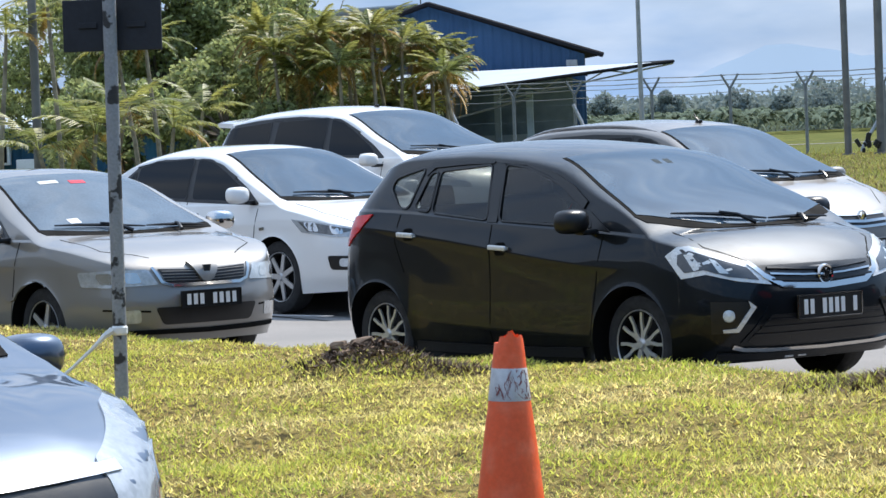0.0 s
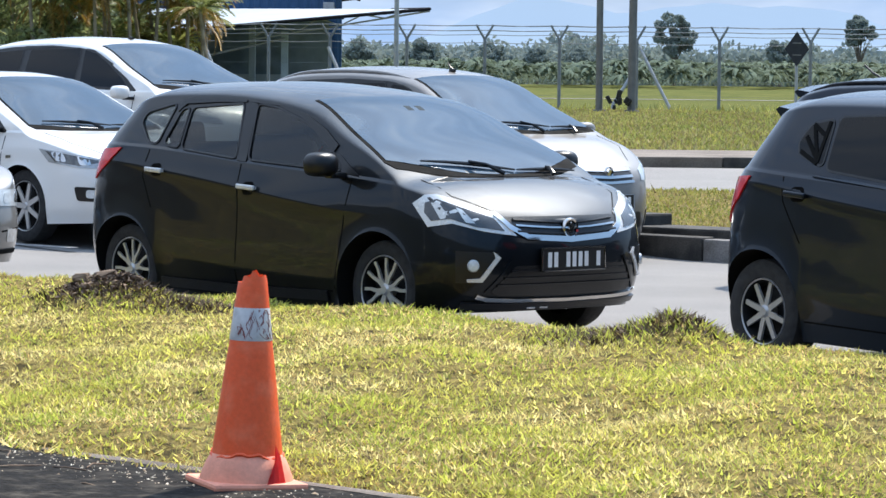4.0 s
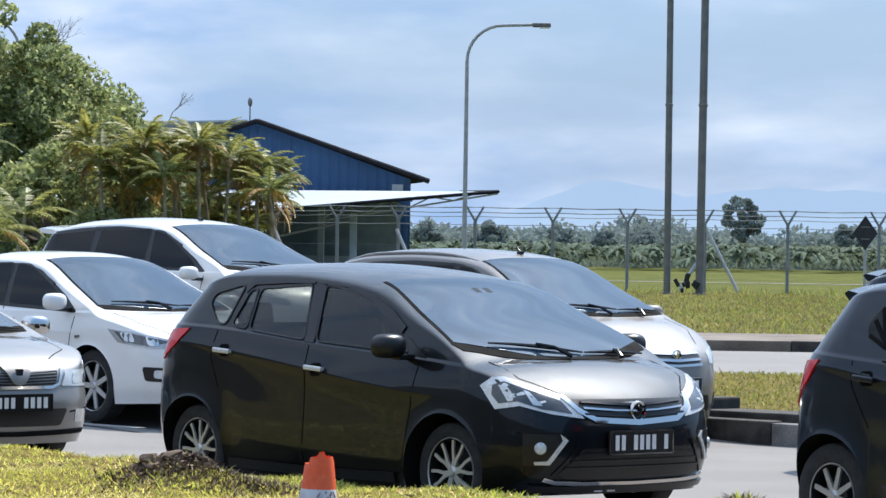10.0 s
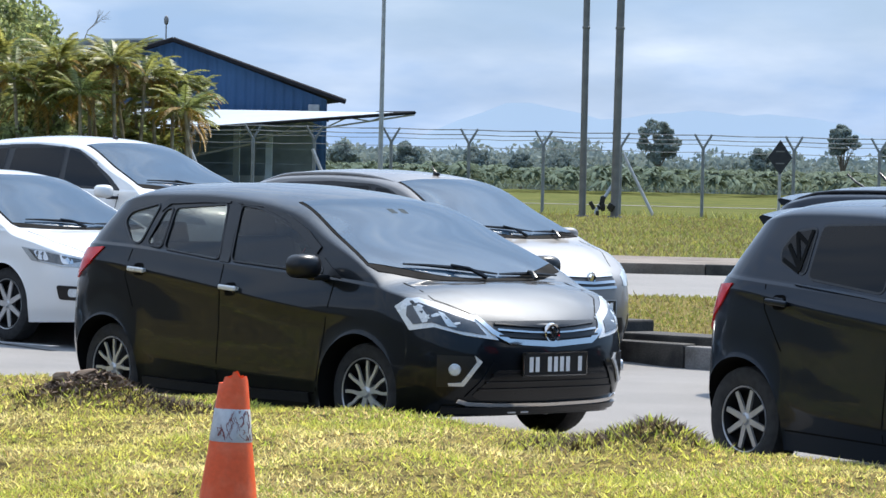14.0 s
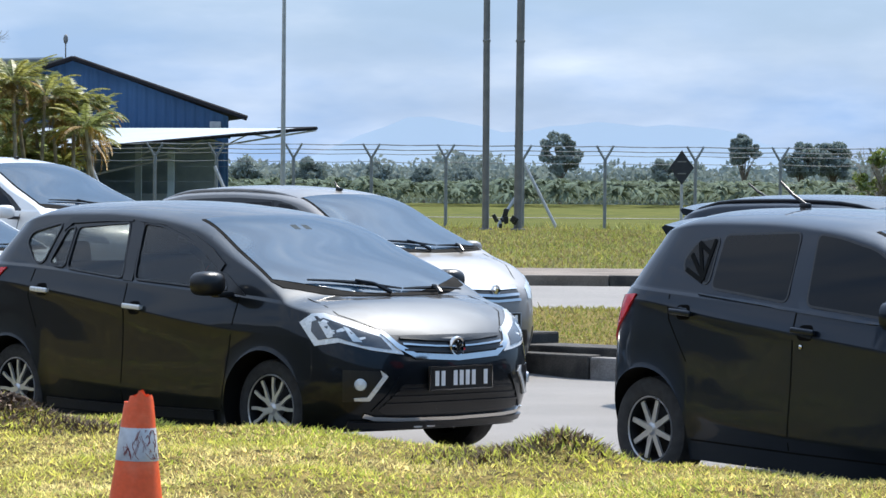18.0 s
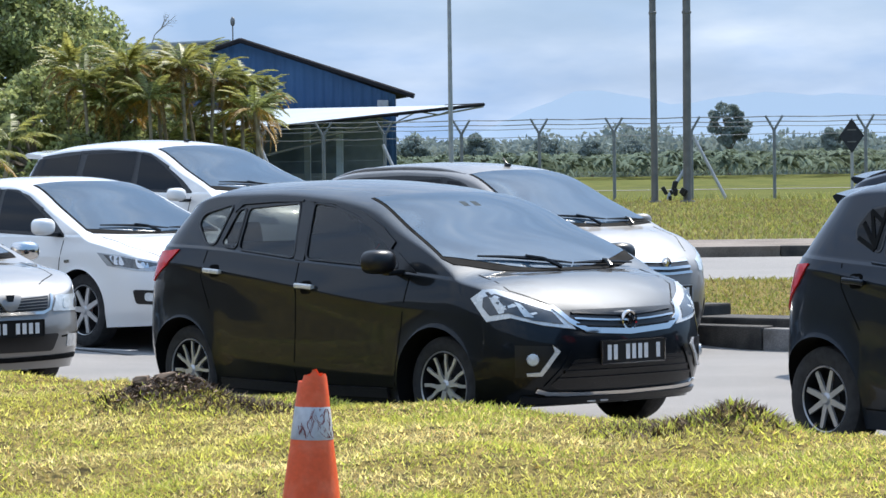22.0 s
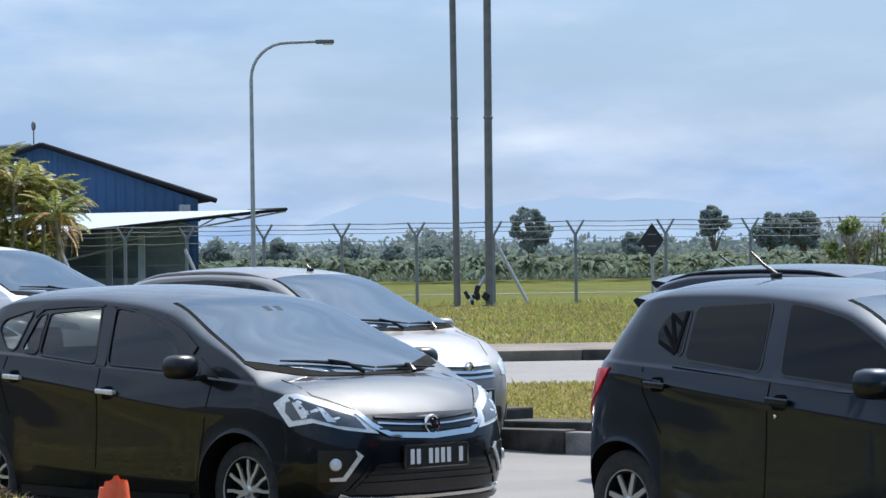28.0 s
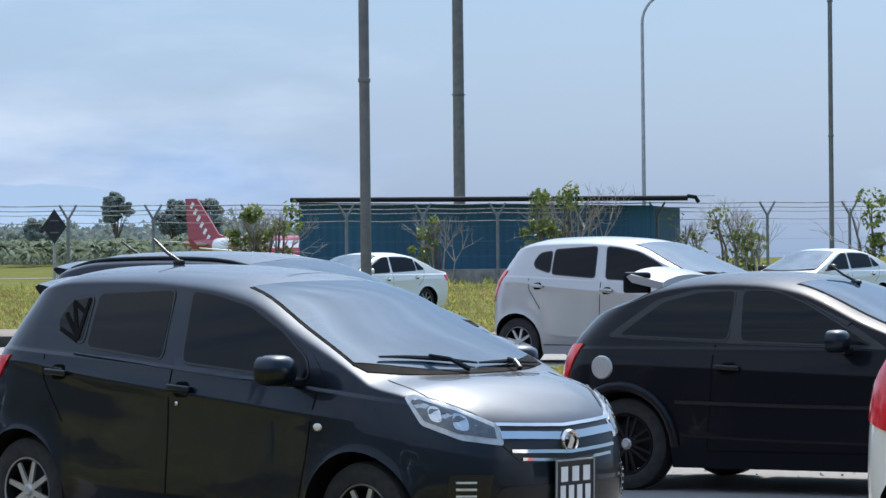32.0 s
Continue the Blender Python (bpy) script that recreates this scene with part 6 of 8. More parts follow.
def other_cars():
    # light grey hatchback on the far road
    s = spec(AXIA, paint=PAINT_LIGHT_GREY, handle_mat=PAINT_LIGHT_GREY, mirror_mat=PAINT_LIGHT_GREY, surround_mat=PAINT_LIGHT_GREY, shield_mat=GLASS_CLEAR, trims=[])
    base, sh = plain_car("hatchback", at_ground(11.07, 32.98, -48) @ Matrix.Diagonal((1.03, 1.03, 1.03, 1)), s, "light grey five-door hatchback on the far road")
    both(lambda sy: patch(sh, [(-2.66, sy * 0.8, 1.12), (-2.80, sy * 0.72, 1.12), (-2.95, sy * 0.64, 0.78), (-2.84, sy * 0.76, 0.76)], (0.5, -sy * 0.86, 0), RED_LENS, base, "tail_lamp", 0.01, 0.05, 0.02))
    # white sedan in front of the shed
    s = spec(SEDAN, front=0.88, rear=0.95, wb=2.55, width=1.70, glass=GLASS_DARK, shield_mat=GLASS_CLEAR, trims=[], surround_mat=PAINT_WHITE, wheel="alloy", hood=[], wipers=[])
    base, sh = plain_car("sedan", at_ground(12.67, 67.0, 218), s, "white sedan parked facing away by the shed")
    both(lambda sy: patch(sh, [(-3.20, sy * 0.8, 0.92), (-3.45, sy * 0.72, 0.94), (-3.50, sy * 0.6, 0.76), (-3.28, sy * 0.8, 0.78)], (0.5, -sy * 0.86, 0), RED_LENS, base, "tail_lamp", 0.01, 0.05, 0.02))
    base, sh = plain_car("sedan", at_ground(22.75, 64.0, 215), spec(s, mirror_mat=BLACK), "white sedan with a dark windscreen parked on the grass")
    # white car, of which the tail shows
    s = spec(AXIA, paint=PAINT_WHITE, handle_mat=PAINT_WHITE, mirror_mat=PAINT_WHITE, width=1.66, wheel="alloy")
    base, sh = plain_car("hatchback", at_ground(7.12, 10.5, -46), s, "white hatchback with large red tail lamps")
    both(lambda sy: patch(sh, [(-2.40, sy * 0.85, 1.00), (-2.80, sy * 0.76, 1.04), (-2.94, sy * 0.64, 0.80), (-2.72, sy * 0.8, 0.74)], (0.5, -sy * 0.86, 0), RED_LENS, base, "tail_lamp", 0.01, 0.05, 0.02, "red and clear tail lamp"))
    # steel blue car on the tar apron
    s = spec(SEDAN, mirror=(-0.34, 0.87), mirror_size=(0.16, 0.20, 0.13), paint=PAINT_BLUE, mirror_mat=PAINT_BLUE, handle_mat=PAINT_BLUE, trims=[], hood=[])
    base, sh = car("sedan", pose(-2.50, 7.17, 0, 0, 0, -43), s, "glossy steel-blue sedan on the tar apron")
    D = (-1, 0, 0)
    patch(sh, front_pts(rounded([(-0.52, 0.70), (0.52, 0.70), (0.44, 0.58), (-0.44, 0.58)], 0.03)), D, BLACK, base, "grille", 0.004, 0.05, 0.012)
    patch(sh, front_pts(ribbon([(-0.54, 0.72), (0, 0.705), (0.54, 0.72)], 0.024)), D, CHROME, base, "chrome_trim", 0.012, 0.05, 0.014)
    both(lambda sy: lamp(sh, base, rounded([(0.12, sy * 0.83, 0.885), (0.46, sy * 0.74, 0.85), (0.78, sy * 0.50, 0.74), (0.85, sy * 0.45, 0.60), (0.66, sy * 0.70, 0.57), (0.36, sy * 0.84, 0.66)], 0.03), (-0.72, -sy * 0.69, 0), LENS, [
        (rounded([(0.50, sy * 0.77, 0.76), (0.62, sy * 0.71, 0.745), (0.66, sy * 0.69, 0.64), (0.54, sy * 0.76, 0.65)], 0.04), CHROME, "lamp_reflector")]))
    low = patch(sh, front_pts(rounded([(-0.60, 0.545), (0.60, 0.545), (0.52, 0.29), (-0.52, 0.29)], 0.04)), D, BLACK, base, "lower_intake", 0.005, 0.05, 0.012)
    for z in (0.555, 0.47):
        patch(sh, front_pts(ribbon([(-0.58, z), (0, z - 0.008), (0.58, z)], 0.014)), D, CHROME_SOFT, low, "intake_bar", 0.014, 0.05, 0.012)


champagne_sedan()
grey_hatchback()
black_hatchback()
white_sedan()
white_mpv()
silver_mpv()
black_suv()
black_coupe()
other_cars()


# ---- verge, kerbs and far road ----
def road_xy(al, ln):
    return al * RA.x + ln * RN.x, al * RA.y + ln * RN.y


def lane_of(x, y):
    return x * RA.x + y * RA.y, x * RN.x + y * RN.y


HEAPS = [(-2.2, 16.5, 0.34, 0.19), (0.85, 14.75, 0.26, 0.13), (-1.75, 16.25, 0.30, 0.07), (0.55, 14.85, 0.35, 0.04)]


def clumps(x, y):
    """Small tufts and gaps, a hand's width across."""
    a = np.sin(x * 23 + 2.1 * np.sin(y * 9)) * np.sin(y * 26 + 1.7 * np.sin(x * 11))
    b = np.sin(x * 9.1 + 1.9 * np.sin(y * 5.3)) * np.sin(y * 8.3 + 2.3 * np.sin(x * 4.1))
    return np.clip(0.5 + 0.45 * a + 0.35 * b, 0, 1)


def patchy(x, y):
    return 0.5 + 0.5 * np.sin(x * 1.9 + 1.3 * np.sin(y * 1.1)) * np.sin(y * 1.7 + 0.9 * np.sin(x * 2.3))


def verge_height(x, y):
    al, ln = lane_of(x, y)
    t = np.clip((ln - 7.7) / 3.4, 0, 1)
    h = -0.02 + 0.05 * np.clip((ln - 7.7) / 0.3, 0, 1) + 0.17 * t * t * (3 - 2 * t) + (0.016 * clumps(x, y) + 0.022 * patchy(x * 3.1, y * 2.7)) * np.clip((ln - 7.7) / 0.25, 0, 1) - 0.20 * np.clip((ln - 12.0) / 0.4, 0, 1) ** 2
    h = h + 0.018 * np.sin(al * 2.1 + ln) + 0.014 * np.sin(al * 4.7 - ln * 2.3) + 0.012 * np.sin(ln * 5.1 + al * 0.7)
    for hx, hy, r, z in HEAPS:
        h = h + z * np.exp(-((x - hx) ** 2 + (y - hy) ** 2) / (r * r))
    return h


def blades(name, count, lo, hi, wide, material, label, fn=None, seed=1, box_al=(-17.0, 3.6), box_ln=(7.6, 12.3), spread=1.3):
    rng = np.random.default_rng(seed)
    al, ln = rng.uniform(*box_al, count), rng.uniform(*box_ln, count)
    x, y = road_xy(al, ln)
    if fn is not None:
        k = fn(x, y, rng) > rng.uniform(0, 1, count)
        x, y = x[k], y[k]
    n = len(x)
    z = lift(x, y) + verge_height(x, y) - 0.012
    a = rng.uniform(0, math.tau, n)
    h = rng.uniform(lo, hi, n)
    w = rng.uniform(0.6, 1.2, n) * wide
    b = rng.uniform(0, math.tau, n)
    lean = rng.uniform(0.1, spread + 0.5, n) * h
    c, s = np.cos(a) * w, np.sin(a) * w
    V = np.empty((n, 3, 3))
    V[:, 0] = np.c_[x - c, y - s, z]
    V[:, 1] = np.c_[x + c, y + s, z]
    V[:, 2] = np.c_[x + np.cos(b) * lean, y + np.sin(b) * lean, z + h]
    return tagged(raw(name, V.reshape(-1, 3), np.arange(3 * n).reshape(-1, 3), material), label, "grass", kind="stuff")


def heap_near(x, y, rng, scale=1.0):
    v = np.zeros(len(x))
    for hx, hy, r, z in HEAPS:
        v = np.maximum(v, np.exp(-((x - hx) ** 2 + (y - hy) ** 2) / (r * r * scale)))
    return v


def build_verge():
    al, ln = np.r_[np.arange(-19.6, -17, 0.25), np.arange(-17, 4.5, 0.035), np.arange(4.5, 24, 0.4)], np.linspace(7.7, 12.4, 130)
    steps, cross = len(al), len(ln)
    A, L = np.repeat(al, cross), np.tile(ln, steps)
    x, y = road_xy(A, L)
    f = [[i * cross + j, (i + 1) * cross + j, (i + 1) * cross + j + 1, i * cross + j + 1] for i in range(steps - 1) for j in range(cross - 1)]
    tagged(raw("verge", np.c_[x, y, lift(x, y) + verge_height(x, y)], f, SOIL, smooth=True), "humped grass verge between tar apron and road", "verge", kind="structure")
    blades("verge_grass", 380000, 0.014, 0.042, 0.0085, BLADE, "short yellow-green mown grass on the verge", lambda x, y, g: (0.15 + 0.85 * patchy(x, y)) * (0.55 + 0.45 * clumps(x, y)), 3)
    blades("verge_dry_grass", 190000, 0.010, 0.036, 0.0078, BLADE_DRY, "dry straw-coloured grass among the green", lambda x, y, g: (0.2 + 0.8 * (1 - patchy(x * 1.3, y * 0.8))) * (0.3 + 0.7 * clumps(x + 5, y)), 4)
    blades("verge_lush_grass", 260000, 0.016, 0.050, 0.0085, BLADE_LUSH, "taller bright green grass tufts", lambda x, y, g: 0.12 + 1.2 * np.clip(patchy(x * 1.1 + 3, y * 0.9) - 0.45, 0, 1) + 0.5 * np.clip(clumps(x * 0.5, y * 0.5) - 0.6, 0, 1), 5, spread=1.3)
    for i, (hx, hy, r, z) in enumerate(HEAPS[:2]):
        al, ln = lane_of(hx, hy)
        bx = ((al - 0.75, al + 0.75), (ln - 0.6, ln + 0.5))
        blades("clippings_heap", 11000, 0.015, 0.06, 0.010, DEAD, "heap of dead brown grass clippings" if i == 0 else "low heap of dead clippings with green shoots", lambda x, y, g: heap_near(x, y, g, 0.6) * 1.1, 7 + i, *bx, spread=1.6)
        blades("clippings_grass", 3000, 0.025, 0.075, 0.008, BLADE_LUSH, "fresh green grass growing through the clippings", lambda x, y, g: heap_near(x, y, g, 1.2) * (0.9 if i else 0.15), 17 + i, *bx, spread=1.0)
    # dead sods and curled husks on the first heap
    rng = np.random.default_rng(63)
    n = 900
    p = np.c_[rng.normal(0.0, 0.13, n), rng.normal(0, 0.10, n)]
    x, y = -2.24 + p[:, 0], 16.48 + p[:, 1]
    c = np.c_[x, y, lift(x, y) + verge_height(x, y) + rng.uniform(0.0, 0.035, n)]
    u = rng.normal(size=(n, 3)) * np.array([1, 1, 0.5])
    u *= (rng.uniform(0.010, 0.042, n) / np.linalg.norm(u, axis=1))[:, None]
    v = np.cross(u, rng.normal(size=(n, 3)))
    v *= (rng.uniform(0.006, 0.014, n) / np.linalg.norm(v, axis=1))[:, None]
    w = np.cross(u, v)
    w *= (rng.uniform(0.004, 0.012, n) / np.linalg.norm(w, axis=1))[:, None]
    V = np.stack([c - u, c + v, c + u, c - v, c + w], 1)
    k = np.arange(n)[:, None] * 5
    F = np.vstack([np.hstack([k + a, k + (a + 1) % 4, k + 4]) for a in range(4)])
    tagged(raw("dead_husk", V.reshape(-1, 3), F, DEAD), "dead brown husks and sods heaped on the verge", "husks", kind="stuff")
    bm = B()
    for q, size, turn in (((0.02, 0.0, 0.02), (0.13, 0.07, 0.05), 20), ((-0.13, 0.02, 0.015), (0.10, 0.06, 0.045), -15), ((-0.02, -0.07, -0.01), (0.16, 0.07, 0.04), 5)):
        box(bm, q, size, 0.018, pose(0, 0, 0, 8, -6, turn))
    for v in bm.verts:
        v.co += Vector(rng.normal(size=3)) * 0.006
    ob = part("dead_sod", bm, DEAD)
    ob.matrix_world = pose(-2.27, 16.46, float(lift(-2.27, 16.46) + verge_height(np.array([-2.27]), np.array([16.46]))[0]) + 0.01)
    tagged(ob, "lump of dry brown turf on the heap", "turf", kind="stuff")
    # sandy broken edge along the tar
    al = np.arange(-19.5, 6, 0.06)
    rng = np.random.default_rng(71)
    wob = np.convolve(rng.normal(size=len(al) + 8), np.ones(9) / 9, "valid") * 0.05
    rows = [(7.67 + wob * 0.7, 0.003), (7.69 + wob * 0.6, 0.010), (7.735 + 0 * wob, 0.006)]
    V = np.stack([np.c_[np.array(road_xy(al, l)).T, lift(*road_xy(al, l)) + z] for l, z in rows], 1).reshape(-1, 3)
    F = [[3 * i + j, 3 * i + 3 + j, 3 * i + 4 + j, 3 * i + 1 + j] for i in range(len(al) - 1) for j in range(2)]
    tagged(raw("tar_edge", V, F, FOOTPATH), "broken sandy edge between tar and grass", "edging", kind="structure")
    # grit, twigs and scraps strewn on the tar
    rng = np.random.default_rng(77)
    n = 9000
    al, ln = rng.uniform(-14, 2, n), 7.6 - rng.gamma(1.3, 0.55, n)
    x, y = road_xy(al, ln)
    a, s = rng.uniform(0, math.tau, n), rng.uniform(0.002, 0.008, n) * np.where(rng.uniform(0, 1, n) < 0.08, 2.2, 1)
    el = rng.uniform(0.15, 0.8, n)
    u = np.c_[np.cos(a) * s, np.sin(a) * s, rng.uniform(-0.002, 0.004, n)]
    v = np.c_[-np.sin(a) * s * el, np.cos(a) * s * el, np.zeros(n)]
    c = np.c_[x, y, lift(x, y) + 0.006]
    V = np.empty((n, 5, 3))
    V[:, 0], V[:, 1], V[:, 2], V[:, 3] = c - u, c - v, c + u, c + v
    V[:, 4] = c + np.c_[np.zeros(n), np.zeros(n), s * 0.5]
    i = np.arange(n)[:, None] * 5
    F = np.vstack([np.hstack([i + j, i + (j + 1) % 4, i + 4]) for j in range(4)])
    tagged(raw("tar_grit", V.reshape(-1, 3), F, DEBRIS), "pale grit and dry scraps strewn on the tar", "grit", kind="stuff")
    bm = B()
    for k in range(34):
        x, y = road_xy(rng.uniform(-12, 1), 7.55 - rng.gamma(1.2, 0.5))
        a, m = rng.uniform(0, math.tau), rng.uniform(0.04, 0.13)
        tube(bm, [(x, y, 0.008), (x + m * math.cos(a), y + m * math.sin(a), 0.016), (x + 1.9 * m * math.cos(a + 0.3), y + 1.9 * m * math.sin(a + 0.3), 0.008)], 0.003, 5)
    tagged(part("dry_twig_litter", bm, DEAD), "thin dry twigs lying on the tar", "twigs", kind="stuff")


build_verge()


def stones(parent, p0, p1, height, depth, mats, each=0.9, z=0.0, rz=None):
    """Kerb stones from p0 to p1, each an object of its own."""
    p0, p1 = Vector(p0), Vector(p1)
    d = p1 - p0
    n = max(1, round(d.length / each))
    data = {}
    for k in range(n):
        m = mats[k % len(mats)]
        if m.name not in data:
            bm = B()
            box(bm, (0, 0, 0), (d.length / n - 0.012, depth, height), 0.02)
            ob = part("kerb_stone", bm, m, parent)
            data[m.name] = ob.data
        else:
            ob = new("kerb_stone", data[m.name])
            ob.parent = parent
        q = p0 + d * ((k + 0.5) / n)
        ob.matrix_local = pose(q.x, q.y, float(lift(q.x, q.y)) + height / 2 - 0.05 + z + random.uniform(-0.006, 0.006), random.uniform(-1, 1), random.uniform(-0.5, 0.5), math.degrees(math.atan2(d.y, d.x)) + random.uniform(-0.4, 0.4))


def sheet(name, corners, n, m, dz, material, label, category):
    """A quad-shaped sheet draped on the ground."""
    a, b, c, d = [Vector(p) for p in corners]
    V = []
    for i in range(n + 1):
        for j in range(m + 1):
            u, v = i / n, j / m
            p = (a * (1 - u) + b * u) * (1 - v) + (d * (1 - u) + c * u) * v
            V.append((p.x, p.y, float(lift(p.x, p.y)) + dz))
    f = [[i * (m + 1) + j, (i + 1) * (m + 1) + j, (i + 1) * (m + 1) + j + 1, i * (m + 1) + j + 1] for i in range(n) for j in range(m)]
    return tagged(raw(name, V, f, material, smooth=True), label, category, kind="structure")


def tufts(name, count, x0, x1, y0, y1, lo, hi, wide, material, label, dz=0.0, seed=2, fn=None):
    rng = np.random.default_rng(seed)
    x, y = rng.uniform(x0, x1, count), rng.uniform(y0, y1, count)
    if fn is not None:
        k = fn(x, y)
        x, y = x[k], y[k]
    n = len(x)
    z = lift(x, y) + dz
    a, b, h = rng.uniform(0, math.tau, n), rng.uniform(0, math.tau, n), rng.uniform(lo, hi, n)
    w = wide * rng.uniform(0.6, 1.3, n)
    V = np.empty((n, 3, 3))
    V[:, 0] = np.c_[x - np.cos(a) * w, y - np.sin(a) * w, z]
    V[:, 1] = np.c_[x + np.cos(a) * w, y + np.sin(a) * w, z]
    V[:, 2] = np.c_[x + np.cos(b) * h * 0.6, y + np.sin(b) * h * 0.6, z + h]
    return tagged(raw(name, V.reshape(-1, 3), np.arange(3 * n).reshape(-1, 3), material), label, "grass", kind="stuff")


def build_far_road():
    x0, y0 = road_xy(-24.35, 20.75)
    x1, y1 = road_xy(14.0, 20.75)
    kerb = tagged(new("kerb_1"), "blackened concrete kerb with one faded white stone", "kerb", kind="structure")
    stones(kerb, (x0, y0, 0), (x1, y1, 0), 0.24, 0.20, [KERB_DARK] * 9 + [KERB_PALE] + [KERB_DARK] * 30, 0.95)
    # stepped back course and grass island
    stones(kerb, (x0 + 0.27, y0 + 0.31, 0), (x1 + 0.27, y1 + 0.31, 0), 0.30, 0.60, [KERB_DARK], 1.9)
    sheet("median", [(x0 + 0.45, y0 + 0.52, 0), (x1 + 0.45, y1 + 0.52, 0), (30, 30.2, 0), (-3.6, 32.0, 0)], 40, 16, 0.03, SOIL, "grass island between two roads", "grass")
    tufts("median_grass", 90000, -3, 11, 19, 31.8, 0.02, 0.06, 0.014, BLADE_BANK, "yellow-green grass on the island", 0.02, 11, lambda x, y: (x * RN.x + y * RN.y > 21.5))
    tufts("median_tall_grass", 5000, -1, 11, 24, 31.6, 0.05, 0.12, 0.011, BANK_DRY, "longer dry grass cuttings on the island", 0.02, 12, lambda x, y: (x * RN.x + y * RN.y > 21.5) & (patchy(x * 2, y * 2) > 0.66))
    sheet("far_road", [(-60, 32.6, 0), (60, 30.4, 0), (60, 39.6, 0), (-60, 40.9, 0)], 60, 8, 0.012, ASPHALT, "pale grey asphalt far road", "road")
    kerb = tagged(new("kerb_2"), "dark weathered kerb along the far road", "kerb", kind="structure")
    stones(kerb, (-14, 40.75, 0), (24, 40.3, 0), 0.20, 0.35, [KERB_DARK, KERB_DARK, KERB_DARK, FOOTPATH], 1.4)
    sheet("footpath", [(-40, 40.9, 0), (40, 40.4, 0), (40, 44.6, 0), (-40, 45.1, 0)], 40, 5, 0.13, FOOTPATH, "worn grey concrete footpath", "pavement")
    tufts("bank_grass", 60000, -14, 24, 45, 92, 0.04, 0.10, 0.03, BLADE_BANK, "dry mown grass on the bank", -0.03, 13)
    tufts("bank_dry_grass", 30000, -14, 24, 45, 92, 0.04, 0.10, 0.03, BANK_DRY, "straw-coloured grass on the bank", -0.03, 14)
    tufts("fence_weeds", 3200, -16, 40, 91, 97, 0.10, 0.30, 0.03, BLADE_BANK, "tall weeds along the fence", -0.03, 15, lambda x, y: patchy(x * 1.2, y) > 0.45)
    # dry leaves and grit gathered along the kerb
    rng = np.random.default_rng(91)
    n = 5000
    al, ln = rng.uniform(-14, 6, n), 20.62 - rng.gamma(1.2, 0.30, n)
    x, y = road_xy(al, ln)
    a, sz = rng.uniform(0, math.tau, n), rng.uniform(0.006, 0.022, n)
    u, v = np.c_[np.cos(a) * sz, np.sin(a) * sz, 0.004 + 0 * a], np.c_[-np.sin(a) * sz * 0.5, np.cos(a) * sz * 0.5, rng.uniform(0, 0.012, n)]
    c = np.c_[x, y, lift(x, y) + 0.012]
    V = np.empty((n, 4, 3))
    V[:, 0], V[:, 1], V[:, 2], V[:, 3] = c - u, c - v, c + u, c + v
    tagged(raw("kerb_litter", V.reshape(-1, 3), np.arange(4 * n).reshape(-1, 4), LITTER), "dry brown leaves and grit along the kerb", "litter", kind="stuff")
    # lane line of the near road
    bm = B()
    for al in (-24.2, -20.0):
        x, y = road_xy(al, 16.5)
        z = float(lift(x, y))
        plate(bm, [(-0.75, -0.05), (0.75, -0.05), (0.75, 0.05), (-0.75, 0.05)], 0.004, pose(x, y, z + 0.012, 0, 0, -41))
    tagged(part("lane_line", bm, LINE), "worn white dashed lane line", "road marking", kind="structure")
    # taxiway beyond the fence
    sheet("taxiway", [(-600, 330, 0), (600, 270, 0), (600, 300, 0), (-600, 365, 0)], 6, 2, 0.02, CONCRETE, "pale taxiway across the airfield", "taxiway")


build_far_road()


